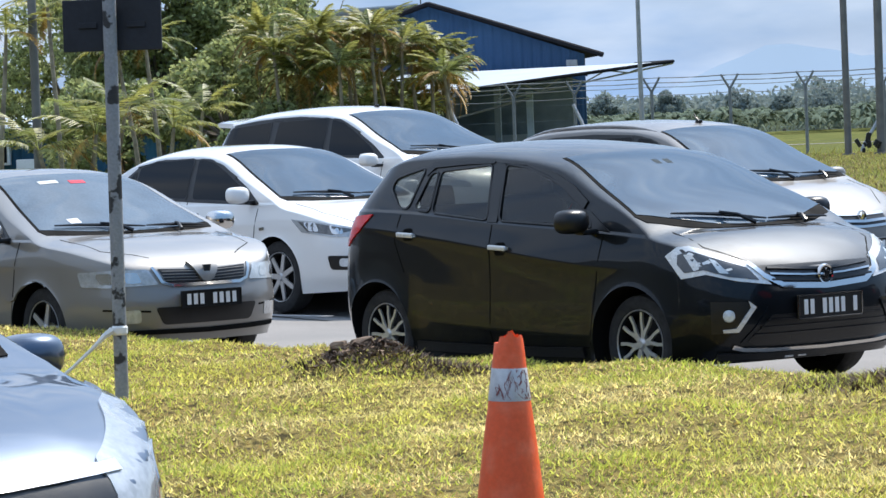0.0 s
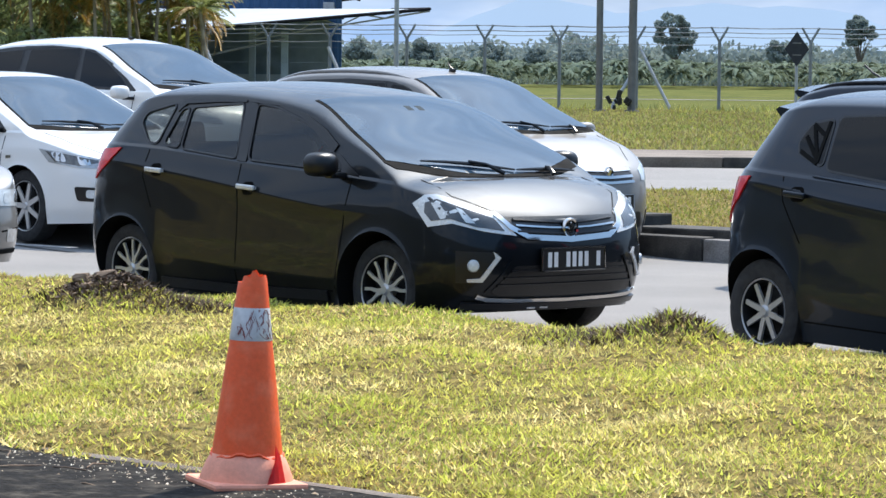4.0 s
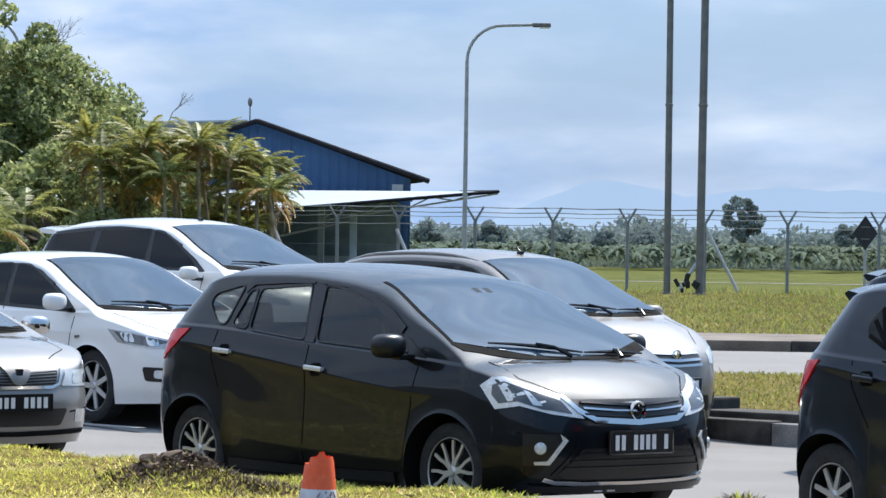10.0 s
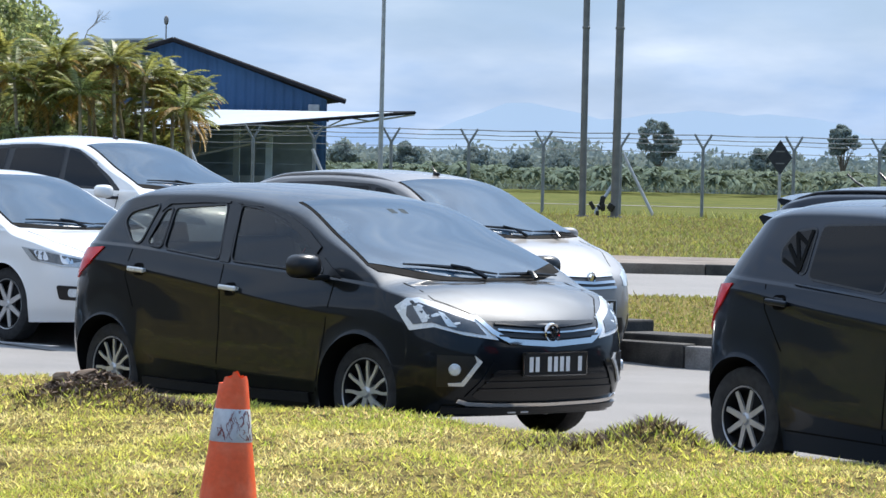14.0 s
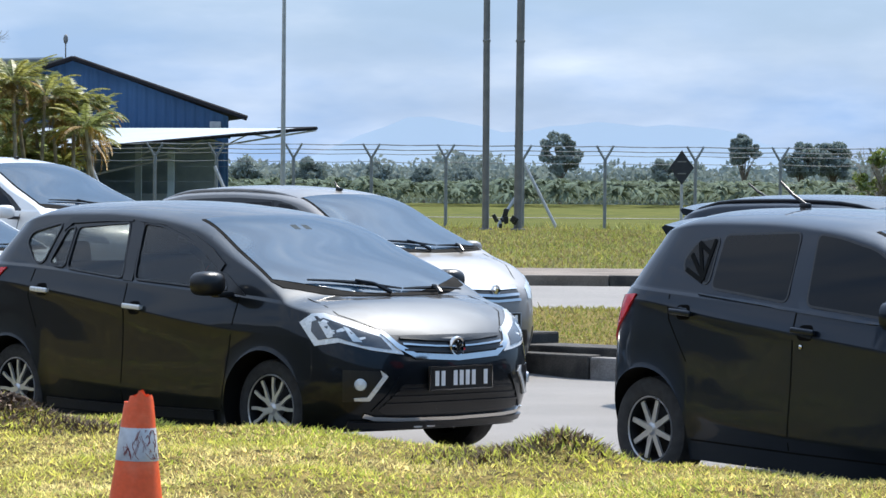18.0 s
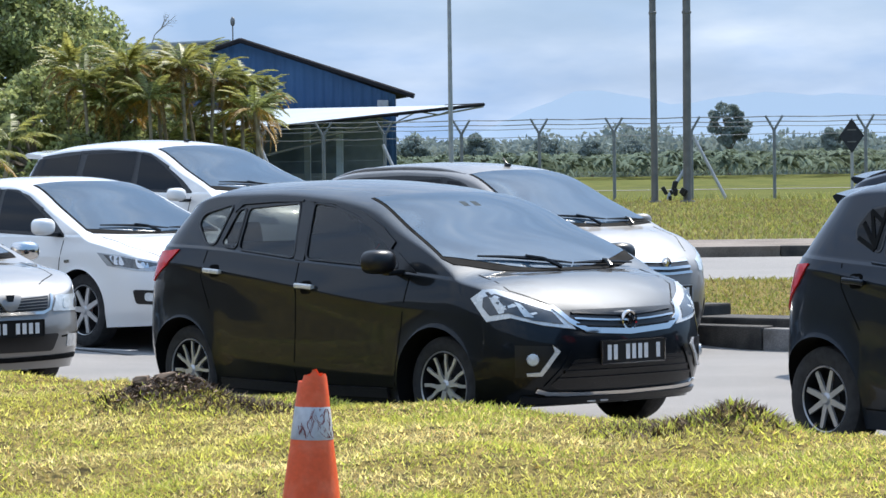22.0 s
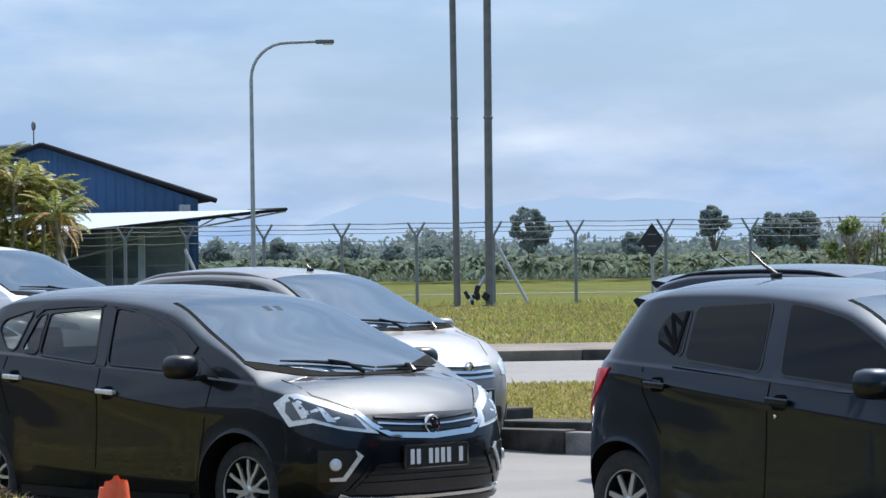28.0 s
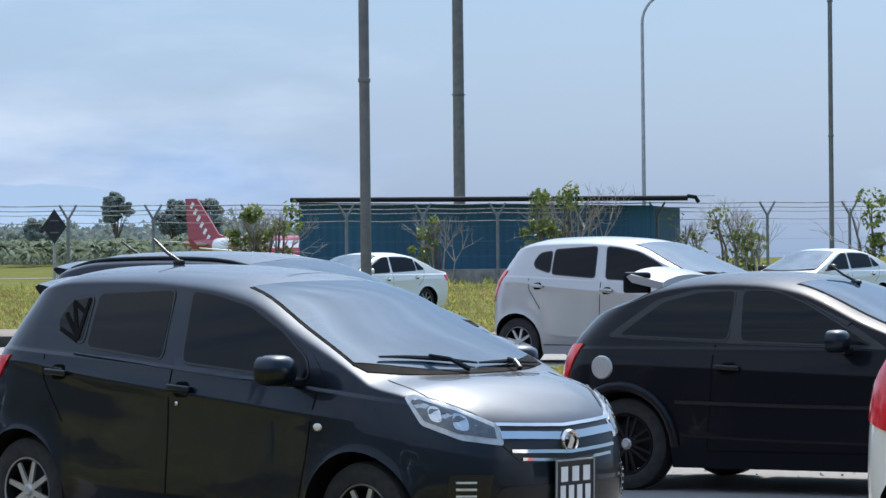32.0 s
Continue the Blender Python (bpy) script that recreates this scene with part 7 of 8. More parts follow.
# ---- cone, sign post, poles, fence ----
def traffic_cone():
    base = thing("traffic_cone", pose(-0.958, 10.81, -0.012, 0, 1.6, 24), "worn orange traffic cone with a torn tip and cracked band", "traffic cone")
    bm = B()
    box(bm, (0, 0, 0.024), (0.36, 0.36, 0.026), 0.012)
    part("base_plate", bm, ORANGE_FADED, base)
    bm = B()
    lathe(bm, [(0.176, 0.012), (0.170, 0.05), (0.150, 0.10), (0.134, 0.128), (0.120, 0.142)], 32, "Z")
    skirt = part("skirt", bm, ORANGE_FADED, base, "sun-faded torn skirt", smooth=40)
    # red tear that runs up from the rim
    bm = B()
    a0 = -1.25
    lo = [bm.verts.new((math.cos(a0 + d) * 0.182, math.sin(a0 + d) * 0.182, 0.014)) for d in (-0.26, -0.08, 0.10, 0.30)]
    hi = [bm.verts.new((math.cos(a0 + d) * r, math.sin(a0 + d) * r, z)) for d, r, z in ((-0.10, 0.172, 0.075), (0.06, 0.158, 0.12), (0.16, 0.140, 0.175), (0.30, 0.150, 0.13))]
    for k in range(3):
        bm.faces.new((lo[k], lo[k + 1], hi[k + 1], hi[k]))
    bmesh.ops.solidify(bm, geom=bm.faces[:], thickness=0.006)
    part("tear", bm, TEAR, skirt, "bright red torn flap")
    # split rim under the body
    bm = B()
    pts = []
    for k in range(41):
        a = k / 40 * math.tau
        pts.append((math.cos(a) * 0.1325, math.sin(a) * 0.1325, 0.128 + 0.010 * math.sin(a * 3 + 1) + 0.006 * math.sin(a * 11)))
    tube(bm, pts, 0.006, 6)
    part("split_rim", bm, ORANGE, skirt, smooth=50)
    bm = B()
    lathe(bm, [(0.131, 0.125), (0.122, 0.20), (0.098, 0.40), (0.078, 0.55), (0.072, 0.60)], 32, "Z")
    part("body", bm, ORANGE, base, smooth=40)
    bm = B()
    lathe(bm, [(0.0785, 0.548), (0.0795, 0.552), (0.0655, 0.664), (0.0645, 0.668)], 32, "Z")
    band = part("reflective_band", bm, BAND, base, "white cracked reflective band", smooth=40)
    for k in range(46):
        a, z = random.uniform(0, math.tau), random.uniform(0.555, 0.655)
        bm = B()
        pts = []
        for j in range(5):
            r = 0.0800 - (z - 0.552) * 0.125
            pts.append((math.cos(a) * r, math.sin(a) * r, z))
            a, z = a + random.uniform(-0.22, 0.22), min(0.66, max(0.556, z + random.uniform(-0.03, 0.04)))
        tube(bm, pts, random.uniform(0.0009, 0.0019), 5)
        part("crack", bm, CRACK, band)
    bm = B()
    n = 26
    rings = []
    for i, (r, z) in enumerate([(0.066, 0.655), (0.060, 0.71), (0.054, 0.76)]):
        rings.append([bm.verts.new((math.cos(k * math.tau / n) * r, math.sin(k * math.tau / n) * r, z)) for k in range(n)])
    rag = [random.uniform(0.0, 0.014) - (0.03 if 8 <= k <= 14 else 0.0) + (0.02 if k in (4, 5, 18, 19) else 0.0) for k in range(n)]
    rings.append([bm.verts.new((math.cos(k * math.tau / n) * 0.049, math.sin(k * math.tau / n) * 0.049, 0.775 + rag[k])) for k in range(n)])
    for a, b in zip(rings, rings[1:]):
        for k in range(n):
            bm.faces.new((a[k], a[(k + 1) % n], b[(k + 1) % n], b[k]))
    part("torn_tip", bm, ORANGE, base, "ragged torn tip", smooth=60)


def sign_post():
    base = thing("sign_post", pose(-3.4, 15.38, 0.1, 0, 0.6, 0), "peeling grey steel post with two dark sign backs", "sign post")
    bm = B()
    tube(bm, [(0, 0, -0.1), (0, 0, 0.8), (0, 0, 1.8), (0, 0, 3.2)], 0.037, 14)
    part("post", bm, STEEL_PEEL, base, smooth=40)
    for z in (1.965, 2.36):
        bm = B()
        box(bm, (0.0, 0.06, z + 0.135), (0.53, 0.02, 0.275), 0.004)
        b = part("sign_board", bm, SIGN_BACK, base, "dark back of a sign board")
        for sx in (-0.13, 0.13):
            bm = B()
            box(bm, (sx, 0.045, z + 0.135), (0.10, 0.012, 0.03), 0.002)
            part("bracket", bm, SIGN_BACK, b)
    bm = B()
    lathe(bm, [(0.037, 0.46), (0.043, 0.47), (0.044, 0.50), (0.037, 0.51)], 14, "Z")
    tape = part("cloth_tape", bm, CLOTH, base, "white cloth strip tied round the post")
    bm = B()
    tube(bm, [(-0.03, -0.04, 0.49), (-0.07, -0.06, 0.46), (-0.13, -0.07, 0.40), (-0.24, -0.08, 0.30), (-0.34, -0.08, 0.22)], [0.02, 0.016, 0.011, 0.010, 0.009], 6)
    part("tape_end", bm, CLOTH, tape, smooth=50)


def straight_pole(x, y, r, top, label, material=STEEL_DARK, lean=0.0, name="utility_pole"):
    base = thing(name, pose(*on(x, y), 0, lean, 0), label, "pole")
    bm = B()
    tube(bm, [(0, 0, -0.1), (0, 0, top * 0.5), (0, 0, top)], [r, r * 0.92, r * 0.82], 14)
    part("shaft", bm, material, base, smooth=40)
    bm = B()
    lathe(bm, [(0.0, 0.06), (r * 1.7, 0.05), (r * 1.8, 0.0)], 14, "Z")
    part("foot", bm, material, base)
    for z in (top * 0.33, top * 0.62):
        bm = B()
        lathe(bm, [(r, z - 0.04), (r * 1.12, z - 0.03), (r * 1.12, z + 0.03), (r * 0.95, z + 0.04)], 14, "Z")
        part("joint_collar", bm, material, base)
    return base


def street_lamp(x, y, r, high, reach, label, rise=1.2):
    base = thing("street_lamp", pose(*on(x, y), 0, 0, 0), label, "street lamp", "curved street lamps")
    bm = B()
    tube(bm, [(0, 0, -0.1), (0, 0, high * 0.5), (0, 0, high)], [r, r * 0.85, r * 0.7], 12)
    part("shaft", bm, STEEL, base, smooth=40)
    sgn = 1 if reach > 0 else -1
    pts = []
    for k in range(9):
        a = k / 8 * math.pi / 2
        pts.append((sgn * rise * (1 - math.cos(a)), 0, high + rise * math.sin(a)))
    pts += [(reach - sgn * 0.5, 0, high + rise + 0.03)]
    bm = B()
    tube(bm, pts, r * 0.62, 10)
    part("arm", bm, STEEL, base, smooth=50)
    bm = B()
    box(bm, (reach - sgn * 0.25, 0, high + rise + 0.02), (0.6, 0.26, 0.13), 0.04)
    head = part("lamp_head", bm, STEEL_DARK, base)
    bm = B()
    box(bm, (reach - sgn * 0.15, 0, high + rise - 0.055), (0.32, 0.20, 0.05), 0.015)
    part("lamp_glass", bm, LENS_MILK, head)


def poles():
    p = straight_pole(2.6, 87.96, 0.105, 17, "tall weathered grey steel pole by the fence", lean=-0.1)
    straight_pole(3.557, 87.9, 0.125, 17, "tall grey steel pole with rubbish at its foot", lean=0.35)
    straight_pole(9.92, 49.0, 0.095, 13, "slim grey steel pole beside the far road")
    straight_pole(36.7, 155.7, 0.33, 30, "stout grey mast standing behind the shed")
    straight_pole(31.38, 84.35, 0.075, 14, "thin brown-grey steel pole", lean=0.15)
    straight_pole(-16.76, 67.96, 0.11, 12, "grey steel pole in front of palms")
    street_lamp(-3.69, 94.9, 0.085, 7.3, 2.62, "galvanised street lamp with a long curved arm", 1.15)
    street_lamp(31.84, 105.3, 0.085, 9.5, 2.6, "galvanised street lamp with a curved arm behind the shed", 1.15)
    street_lamp(-17.6, 92.0, 0.085, 7.2, -2.2, "galvanised street lamp rising out of a tree", 1.1)
    # black rubbish and stays at the pole's foot
    bm = B()
    for k in range(9):
        x, z = random.uniform(-0.22, 0.1), random.uniform(0.05, 0.5)
        box(bm, (x, random.uniform(-0.1, 0.1), z), (random.uniform(0.08, 0.2), 0.1, random.uniform(0.12, 0.3)), 0.02, pose(0, 0, 0, 0, random.uniform(-30, 30), 0))
    ob = part("black_rubbish", bm, BLACK)
    ob.matrix_world = pose(*on(3.2, 87.6))
    tagged(ob, "black plastic rubbish caught at a pole's foot", "rubbish", kind="stuff")


def fence():
    base = thing("fence", pose(0, 0, 0), "steel airfield fence with forked posts and barbed wire", "fence")
    spots = [(-12.2, 99.2), (-10.1, 98.0), (-7.97, 97.2), (-5.94, 96.9), (-3.42, 96.8)] + [(x, 96.6) for x in (-0.88, 1.55, 4.06, 6.74, 9.69, 12.47, 15.65, 18.90, 21.5, 24.07, 26.9, 29.67, 33.61, 36.6, 39.5)]
    posts = []
    for x, y in spots:
        z0 = float(lift(x, y))
        bm = B()
        tube(bm, [(x, y, z0 - 0.1), (x, y, z0 + 1.3), (x, y, z0 + 2.22)], 0.055, 8)
        for s in (-1, 1):
            rod(bm, (x, y, z0 + 2.20), (x + s * 0.28, y, z0 + 2.68), 0.042, 0.034, 8)
        part("fence_post", bm, STEEL_FENCE, base, smooth=40)
        posts.append((x, y, z0))
    for s, dz in ((-1, 2.66), (-1, 2.5), (-1, 2.36), (1, 2.66), (1, 2.5), (0, 2.1)):
        bm = B()
        dx = s * {2.66: 0.27, 2.5: 0.18, 2.36: 0.10, 2.1: 0.0}[dz]
        pts = []
        for (x, y, z), (x2, y2, z2) in zip(posts, posts[1:]):
            pts += [(x + dx, y, z + dz), ((x + x2) / 2 + dx, (y + y2) / 2, (z + z2) / 2 + dz - 0.03)]
        pts.append((posts[-1][0] + dx, posts[-1][1], posts[-1][2] + dz))
        tube(bm, pts, 0.011, 4)
        part("barbed_wire", bm, WIRE, base)
    # woven wire between the posts
    bm = B()
    for (x, y, z), (x2, y2, z2) in zip(posts, posts[1:]):
        for k in range(0, 4):
            h = 0.4 + k * 0.5
            rod(bm, (x, y, z + h), (x2, y2, z2 + h), 0.003, None, 3)
    tagged(part("woven_wire", bm, WIRE, base), kind="stuff")
    for x, y, dx, dz in ((4.12, 96.2, 1.0, 2.0), (3.95, 96.2, -0.75, 1.2), (-10.1, 97.6, 0.85, 1.9), (-5.97, 96.5, 0.85, 1.9)):
        bm = B()
        z0 = float(lift(x, y))
        rod(bm, (x, y, z0 + dz), (x + dx, y - 0.5, z0), 0.058, None, 8)
        part("brace", bm, STEEL, base, smooth=40)


def diamond_sign():
    base = thing("road_sign", pose(*on(7.15, 74.7)), "diamond-shaped sign seen from its dark back", "road sign")
    bm = B()
    tube(bm, [(0, 0.04, -0.1), (0, 0.04, 1.2), (0, 0.04, 2.25)], 0.04, 10)
    part("post", bm, STEEL, base, smooth=40)
    bm = B()
    r = 0.44
    plate(bm, [(-r * 0.7, 0), (0, -r), (r * 0.7, 0), (0, r)], 0.02, pose(0, 0.02, 1.93, 90, 0, 0))
    board = part("sign_board", bm, SIGN_BACK, base)
    for z in (1.78, 2.08):
        bm = B()
        box(bm, (0, 0.005, z), (0.22, 0.02, 0.03), 0.004)
        part("bracket", bm, STEEL_DARK, board)


traffic_cone()
sign_post()
poles()
fence()
diamond_sign()


# ---- buildings ----
def unseen_walls():
    """Unseen plain walls round the camera, added to darken what the cars reflect."""
    for i, (x0, y0, x1, y1, h) in enumerate(((-52, -26, 60, -26, 9.0), (-36, -26, -46, 60, 7.5), (60, -26, 60, 20, 8.0))):
        p, q = Vector((x0, y0, 0)), Vector((x1, y1, 0))
        d = q - p
        bm = B()
        box(bm, (0, 0, h / 2 - 0.1), (d.length, 0.5, h), 0.0, Matrix.Translation((p + q) / 2) @ pose(0, 0, 0, 0, 0, math.degrees(math.atan2(d.y, d.x))))
        tagged(part("wall_%d" % (i + 1), bm, PLAIN_WALL), "unseen plain wall added to darken car reflections", "wall", kind="structure")


def ribbed(bm, a, b, z0, z1, pitch=0.25, depth=0.04):
    """A ribbed sheet-metal wall from a to b; the top may be a function of the share along it."""
    a, b = Vector((*a, 0)), Vector((*b, 0))
    d = b - a
    n = max(2, int(d.length / pitch) * 4)
    nrm = Vector((d.y, -d.x, 0)).normalized()
    prev = None
    for k in range(n + 1):
        t = k / n
        p = a + d * t + nrm * (depth if k % 4 in (1, 2) else 0)
        lo, hi = z0(t) if callable(z0) else z0, z1(t) if callable(z1) else z1
        cur = (bm.verts.new((p.x, p.y, lo)), bm.verts.new((p.x, p.y, hi)))
        if prev:
            bm.faces.new((prev[0], cur[0], cur[1], prev[1]))
        prev = cur
    return bm


def slab(bm, corners, thick):
    lo = [bm.verts.new(Vector(c) - Vector((0, 0, thick))) for c in corners]
    hi = [bm.verts.new(Vector(c)) for c in corners]
    bm.faces.new(lo[::-1])
    bm.faces.new(hi)
    k = len(corners)
    for i in range(k):
        bm.faces.new((lo[i], lo[(i + 1) % k], hi[(i + 1) % k], hi[i]))
    return bm


def hangar():
    base = thing("hangar", pose(0, 0, 0), "blue metal hangar with a low gable and an open lean-to", "hangar")
    gl, gr, pk = (-23.0, 137.5), (-7.75, 134.8), (-14.95, 136.1)
    back = Vector((-6.5, 24.0, 0))
    bm = B()
    ribbed(bm, gl, gr, 4.9, lambda t: 5.75 + 2.55 * (1 - abs(t - 0.53) / 0.53) if t < 0.53 else 5.75 + 2.55 * (1 - (t - 0.53) / 0.47), 0.45, 0.05)
    part("gable_wall", bm, CLADDING, base)
    bm = B()
    ribbed(bm, gr, (gr[0] + back.x, gr[1] + back.y), 0.9, 5.7, 0.45, 0.05)
    part("side_wall", bm, CLADDING, base)
    bm = B()
    ribbed(bm, (-8.9, 134.95), (gr[0] + 0.02, gr[1] - 0.05), 0.9, 4.9, 0.3, 0.05)
    part("corner_wall", bm, CLADDING, base)
    # unseen floor, added to keep light bounced under the lean-to neutral
    bm = B()
    slab(bm, [(-26, 136.8, 1.06), (-7.6, 134.6, 1.06), (-4.5, 118.5, 1.06), (-26, 117, 1.06)], 0.1)
    part("bounce_slab", bm, CONCRETE, base, "unseen grey slab added for neutral bounced light")
    # roof planes with a dark verge
    over = Vector((0.1, -0.75, 0))
    P = Vector((pk[0], pk[1], 8.42))
    R = Vector((gr[0] + 0.8, gr[1], 5.72))
    L = Vector((gl[0] - 0.9, gl[1], 5.65))
    for q, nm in ((R, "roof_slope"), (L, "roof_slope")):
        bm = B()
        slab(bm, [P + over, q + over, q + back, P + back], 0.08)
        part(nm, bm, ROOF_EDGE, base)
        bm = B()
        rod(bm, P + over + Vector((0, -0.06, -0.07)), q + over + Vector((0, -0.06, -0.07)), 0.12, None, 6)
        part("verge_trim", bm, ROOF_EDGE, base)
    bm = B()
    slab(bm, [(-26.0, 140.5, 8.35), (-15.6, 138.0, 8.55), (-15.6, 138.2, 8.30), (-26.0, 140.7, 7.9)], 0.06)
    part("rear_roof", bm, METAL_ROOF, base)
    bm = B()
    box(bm, (-8.3, 134.4, 5.35), (0.5, 0.3, 0.3), 0.03)
    part("eave_bracket", bm, STEEL, base)
    bm = B()
    box(bm, (-15.3, 136.0, 4.85), (15.2, 0.3, 0.16), 0.02, pose(0, 0, 0))
    part("flashing", bm, ROOF_EDGE, base)
    bm = B()
    tube(bm, [P + Vector((-0.35, 0.2, 0)), P + Vector((-0.35, 0.2, 0.75))], 0.03, 6)
    bmesh.ops.create_uvsphere(bm, u_segments=10, v_segments=8, radius=0.16, matrix=Matrix.Translation(P + Vector((-0.35, 0.2, 0.85))) @ Matrix.Diagonal((0.7, 0.7, 1.4, 1)))
    part("ridge_beacon", bm, STEEL_DARK, base, smooth=50)
    # lean-to roof: high along the hangar, its corner reaching out
    a, b, c, d = Vector((-24.0, 136.5, 5.15)), Vector((-5.4, 133.0, 5.15)), Vector((-3.3, 119.0, 4.80)), Vector((-24.0, 116.0, 2.75))
    bm = B()
    slab(bm, [a, b, c, d], 0.06)
    part("lean_to_roof", bm, METAL_ROOF, base)
    bm = B()
    rod(bm, c, d, 0.07, None, 6)
    rod(bm, b, c, 0.07, None, 6)
    part("roof_fascia", bm, ROOF_EDGE, base)
    # truss under the free corner
    top = [c.lerp(Vector((-10.5, 119.8, 4.15)), t) for t in np.linspace(0, 1, 9)]
    low = [p - Vector((0, 0, 0.08 + 0.55 * i / 8)) for i, p in enumerate(top)]
    for i in range(8):
        part("truss_chord", rod(B(), low[i], low[i + 1], 0.035, None, 6), STEEL, base)
        part("truss_strut", rod(B(), top[i] if i % 2 else low[i], low[i + 1] if i % 2 else top[i + 1], 0.028, None, 6), STEEL, base)
    for x, y, h in ((-9.3, 121.5, 3.9), (-13.2, 121.0, 3.6), (-17.2, 120.5, 3.3), (-21.0, 120.2, 3.0), (-11.2, 128, 4.4), (-15.0, 128, 4.2)):
        bm = B()
        box(bm, (x, y, (h + 0.9) / 2), (0.28, 0.28, h - 0.9), 0.02)
        part("column", bm, GREY_WALL, base)
    bm = B()
    box(bm, (-15.5, 131.5, 1.55), (13.0, 0.2, 1.3), 0.0)
    part("block_wall", bm, GREY_WALL, base)
    bm = B()
    box(bm, (-15.5, 133.5, 2.9), (14.5, 0.1, 4.1), 0.0)
    part("shade_net", bm, SHADE_NET, base, "dark green shade net")
    for x0, x1, z0, z1 in ((-9.3, -13.2, 3.6, 2.7), (-13.2, -17.2, 3.3, 2.5)):
        bm = B()
        rod(bm, (x0, 121.3, z0), (x1, 120.9, z1), 0.05, None, 6)
        part("tie_bar", bm, STEEL, base)


def shed():
    base = thing("shed", pose(0, 0, 0), "long teal-blue metal shed with a low pale roof", "shed")
    z0 = 1.0
    a, b = (18.35, 102.4), (29.4, 96.2)
    bm = B()
    ribbed(bm, a, b, z0 + 0.3, lambda t: 3.86 - 0.30 * t, 0.3, 0.03)
    part("front_wall", bm, CLADDING_TEAL, base)
    bm = B()
    ribbed(bm, b, (b[0] + 2.4, b[1] + 4.6), z0, 3.55, 0.3, 0.03)
    part("end_wall", bm, CLADDING_TEAL, base)
    bm = B()
    ribbed(bm, (a[0] + 2.4, a[1] + 4.6), a, z0, 3.75, 0.3, 0.03)
    part("end_wall", bm, CLADDING_TEAL, base)
    bm = B()
    slab(bm, [(18.0, 102.1, 4.03), (30.2, 94.9, 3.86), (33.0, 100.4, 4.0), (20.8, 107.5, 4.17)], 0.04)
    roof = part("roof", bm, METAL_ROOF, base)
    bm = B()
    rod(bm, (18.0, 102.06, 3.94), (30.2, 94.86, 3.77), 0.085, None, 6)
    part("roof_edge", bm, ROOF_EDGE, roof)
    bm = B()
    tube(bm, [(30.2, 94.9, 3.84), (30.45, 94.78, 3.80), (30.55, 94.74, 3.62)], 0.07, 8)
    part("rolled_end", bm, ROOF_EDGE, roof)
    bm = B()
    ang = math.degrees(math.atan2(b[1] - a[1], b[0] - a[0]))
    box(bm, (0, 0, 0), (13.2, 0.25, 0.62), 0.03, pose(23.9, 98.9, z0 + 0.16, 0, 0, ang))
    part("plinth", bm, CONCRETE, base, "rough grey concrete plinth")
    # loose white strip under the eaves
    bm = B()
    rod(bm, (18.9, 101.6, 3.86), (21.6, 100.1, 3.92), 0.035, None, 5)
    part("loose_strip", bm, WHITE_PLASTIC, base)


def low_house():
    base = thing("low_building", pose(0, 0, 0), "low teal building with a pale metal roof behind palms", "building")
    bm = B()
    ribbed(bm, (-36.0, 112.0), (-23.5, 114.5), 0.9, 3.4, 0.4, 0.04)
    part("front_wall", bm, CLADDING_TEAL, base)
    bm = B()
    ribbed(bm, (-23.5, 114.5), (-23.0, 122.0), 0.9, 3.4, 0.4, 0.04)
    part("side_wall", bm, CLADDING_TEAL, base)
    bm = B()
    slab(bm, [(-37, 110.8, 3.15), (-22.6, 113.4, 3.15), (-22.6, 123, 4.7), (-37, 121, 4.7)], 0.09)
    part("roof", bm, METAL_ROOF, base)
    bm = B()
    box(bm, (-29.6, 112.9, 2.2), (1.3, 0.3, 1.0), 0.03)
    win = part("window", bm, WHITE_PLASTIC, base)
    bm = B()
    box(bm, (-29.6, 112.72, 2.2), (1.1, 0.06, 0.8), 0.0)
    part("pane", bm, GLASS_DARK, win)
    bm = B()
    box(bm, (-28.2, 112.8, 1.6), (0.9, 0.5, 0.6), 0.04)
    part("air_conditioner", bm, WHITE_PLASTIC, base)


unseen_walls()
hangar()
shed()
low_house()


# ---- plants ----
def frond_mesh(rng, length, droop, leaf, pairs):
    """Points and triangles of one frond: an arched rib with leaflets on both sides."""
    V, F = [], []
    prev = None
    for k in range(pairs + 1):
        t = k / pairs
        p = np.array([length * (t - 0.18 * t * t * droop), 0, length * (0.42 * t - droop * 0.72 * t * t)])
        w = 0.012 * (1 - t) + 0.003
        V += [p + (0, w, 0), p - (0, w, 0)]
        i = len(V) - 2
        if prev is not None:
            F += [(prev, prev + 1, i + 1), (prev, i + 1, i)]
        prev = i
        if t > 0.16:
            ll = leaf * math.sin(math.pi * min(1, 0.25 + 0.75 * t)) ** 0.6 * rng.uniform(0.8, 1.1)
            for s in (-1, 1):
                q = p + np.array([ll * 0.55, s * ll * 0.72, -ll * rng.uniform(0.15, 0.55)])
                j = len(V)
                V += [p - (0.015, 0, 0), p + (0.035, 0, 0), q]
                F.append((j, j + 1, j + 2))
    return np.array(V), np.array(F)


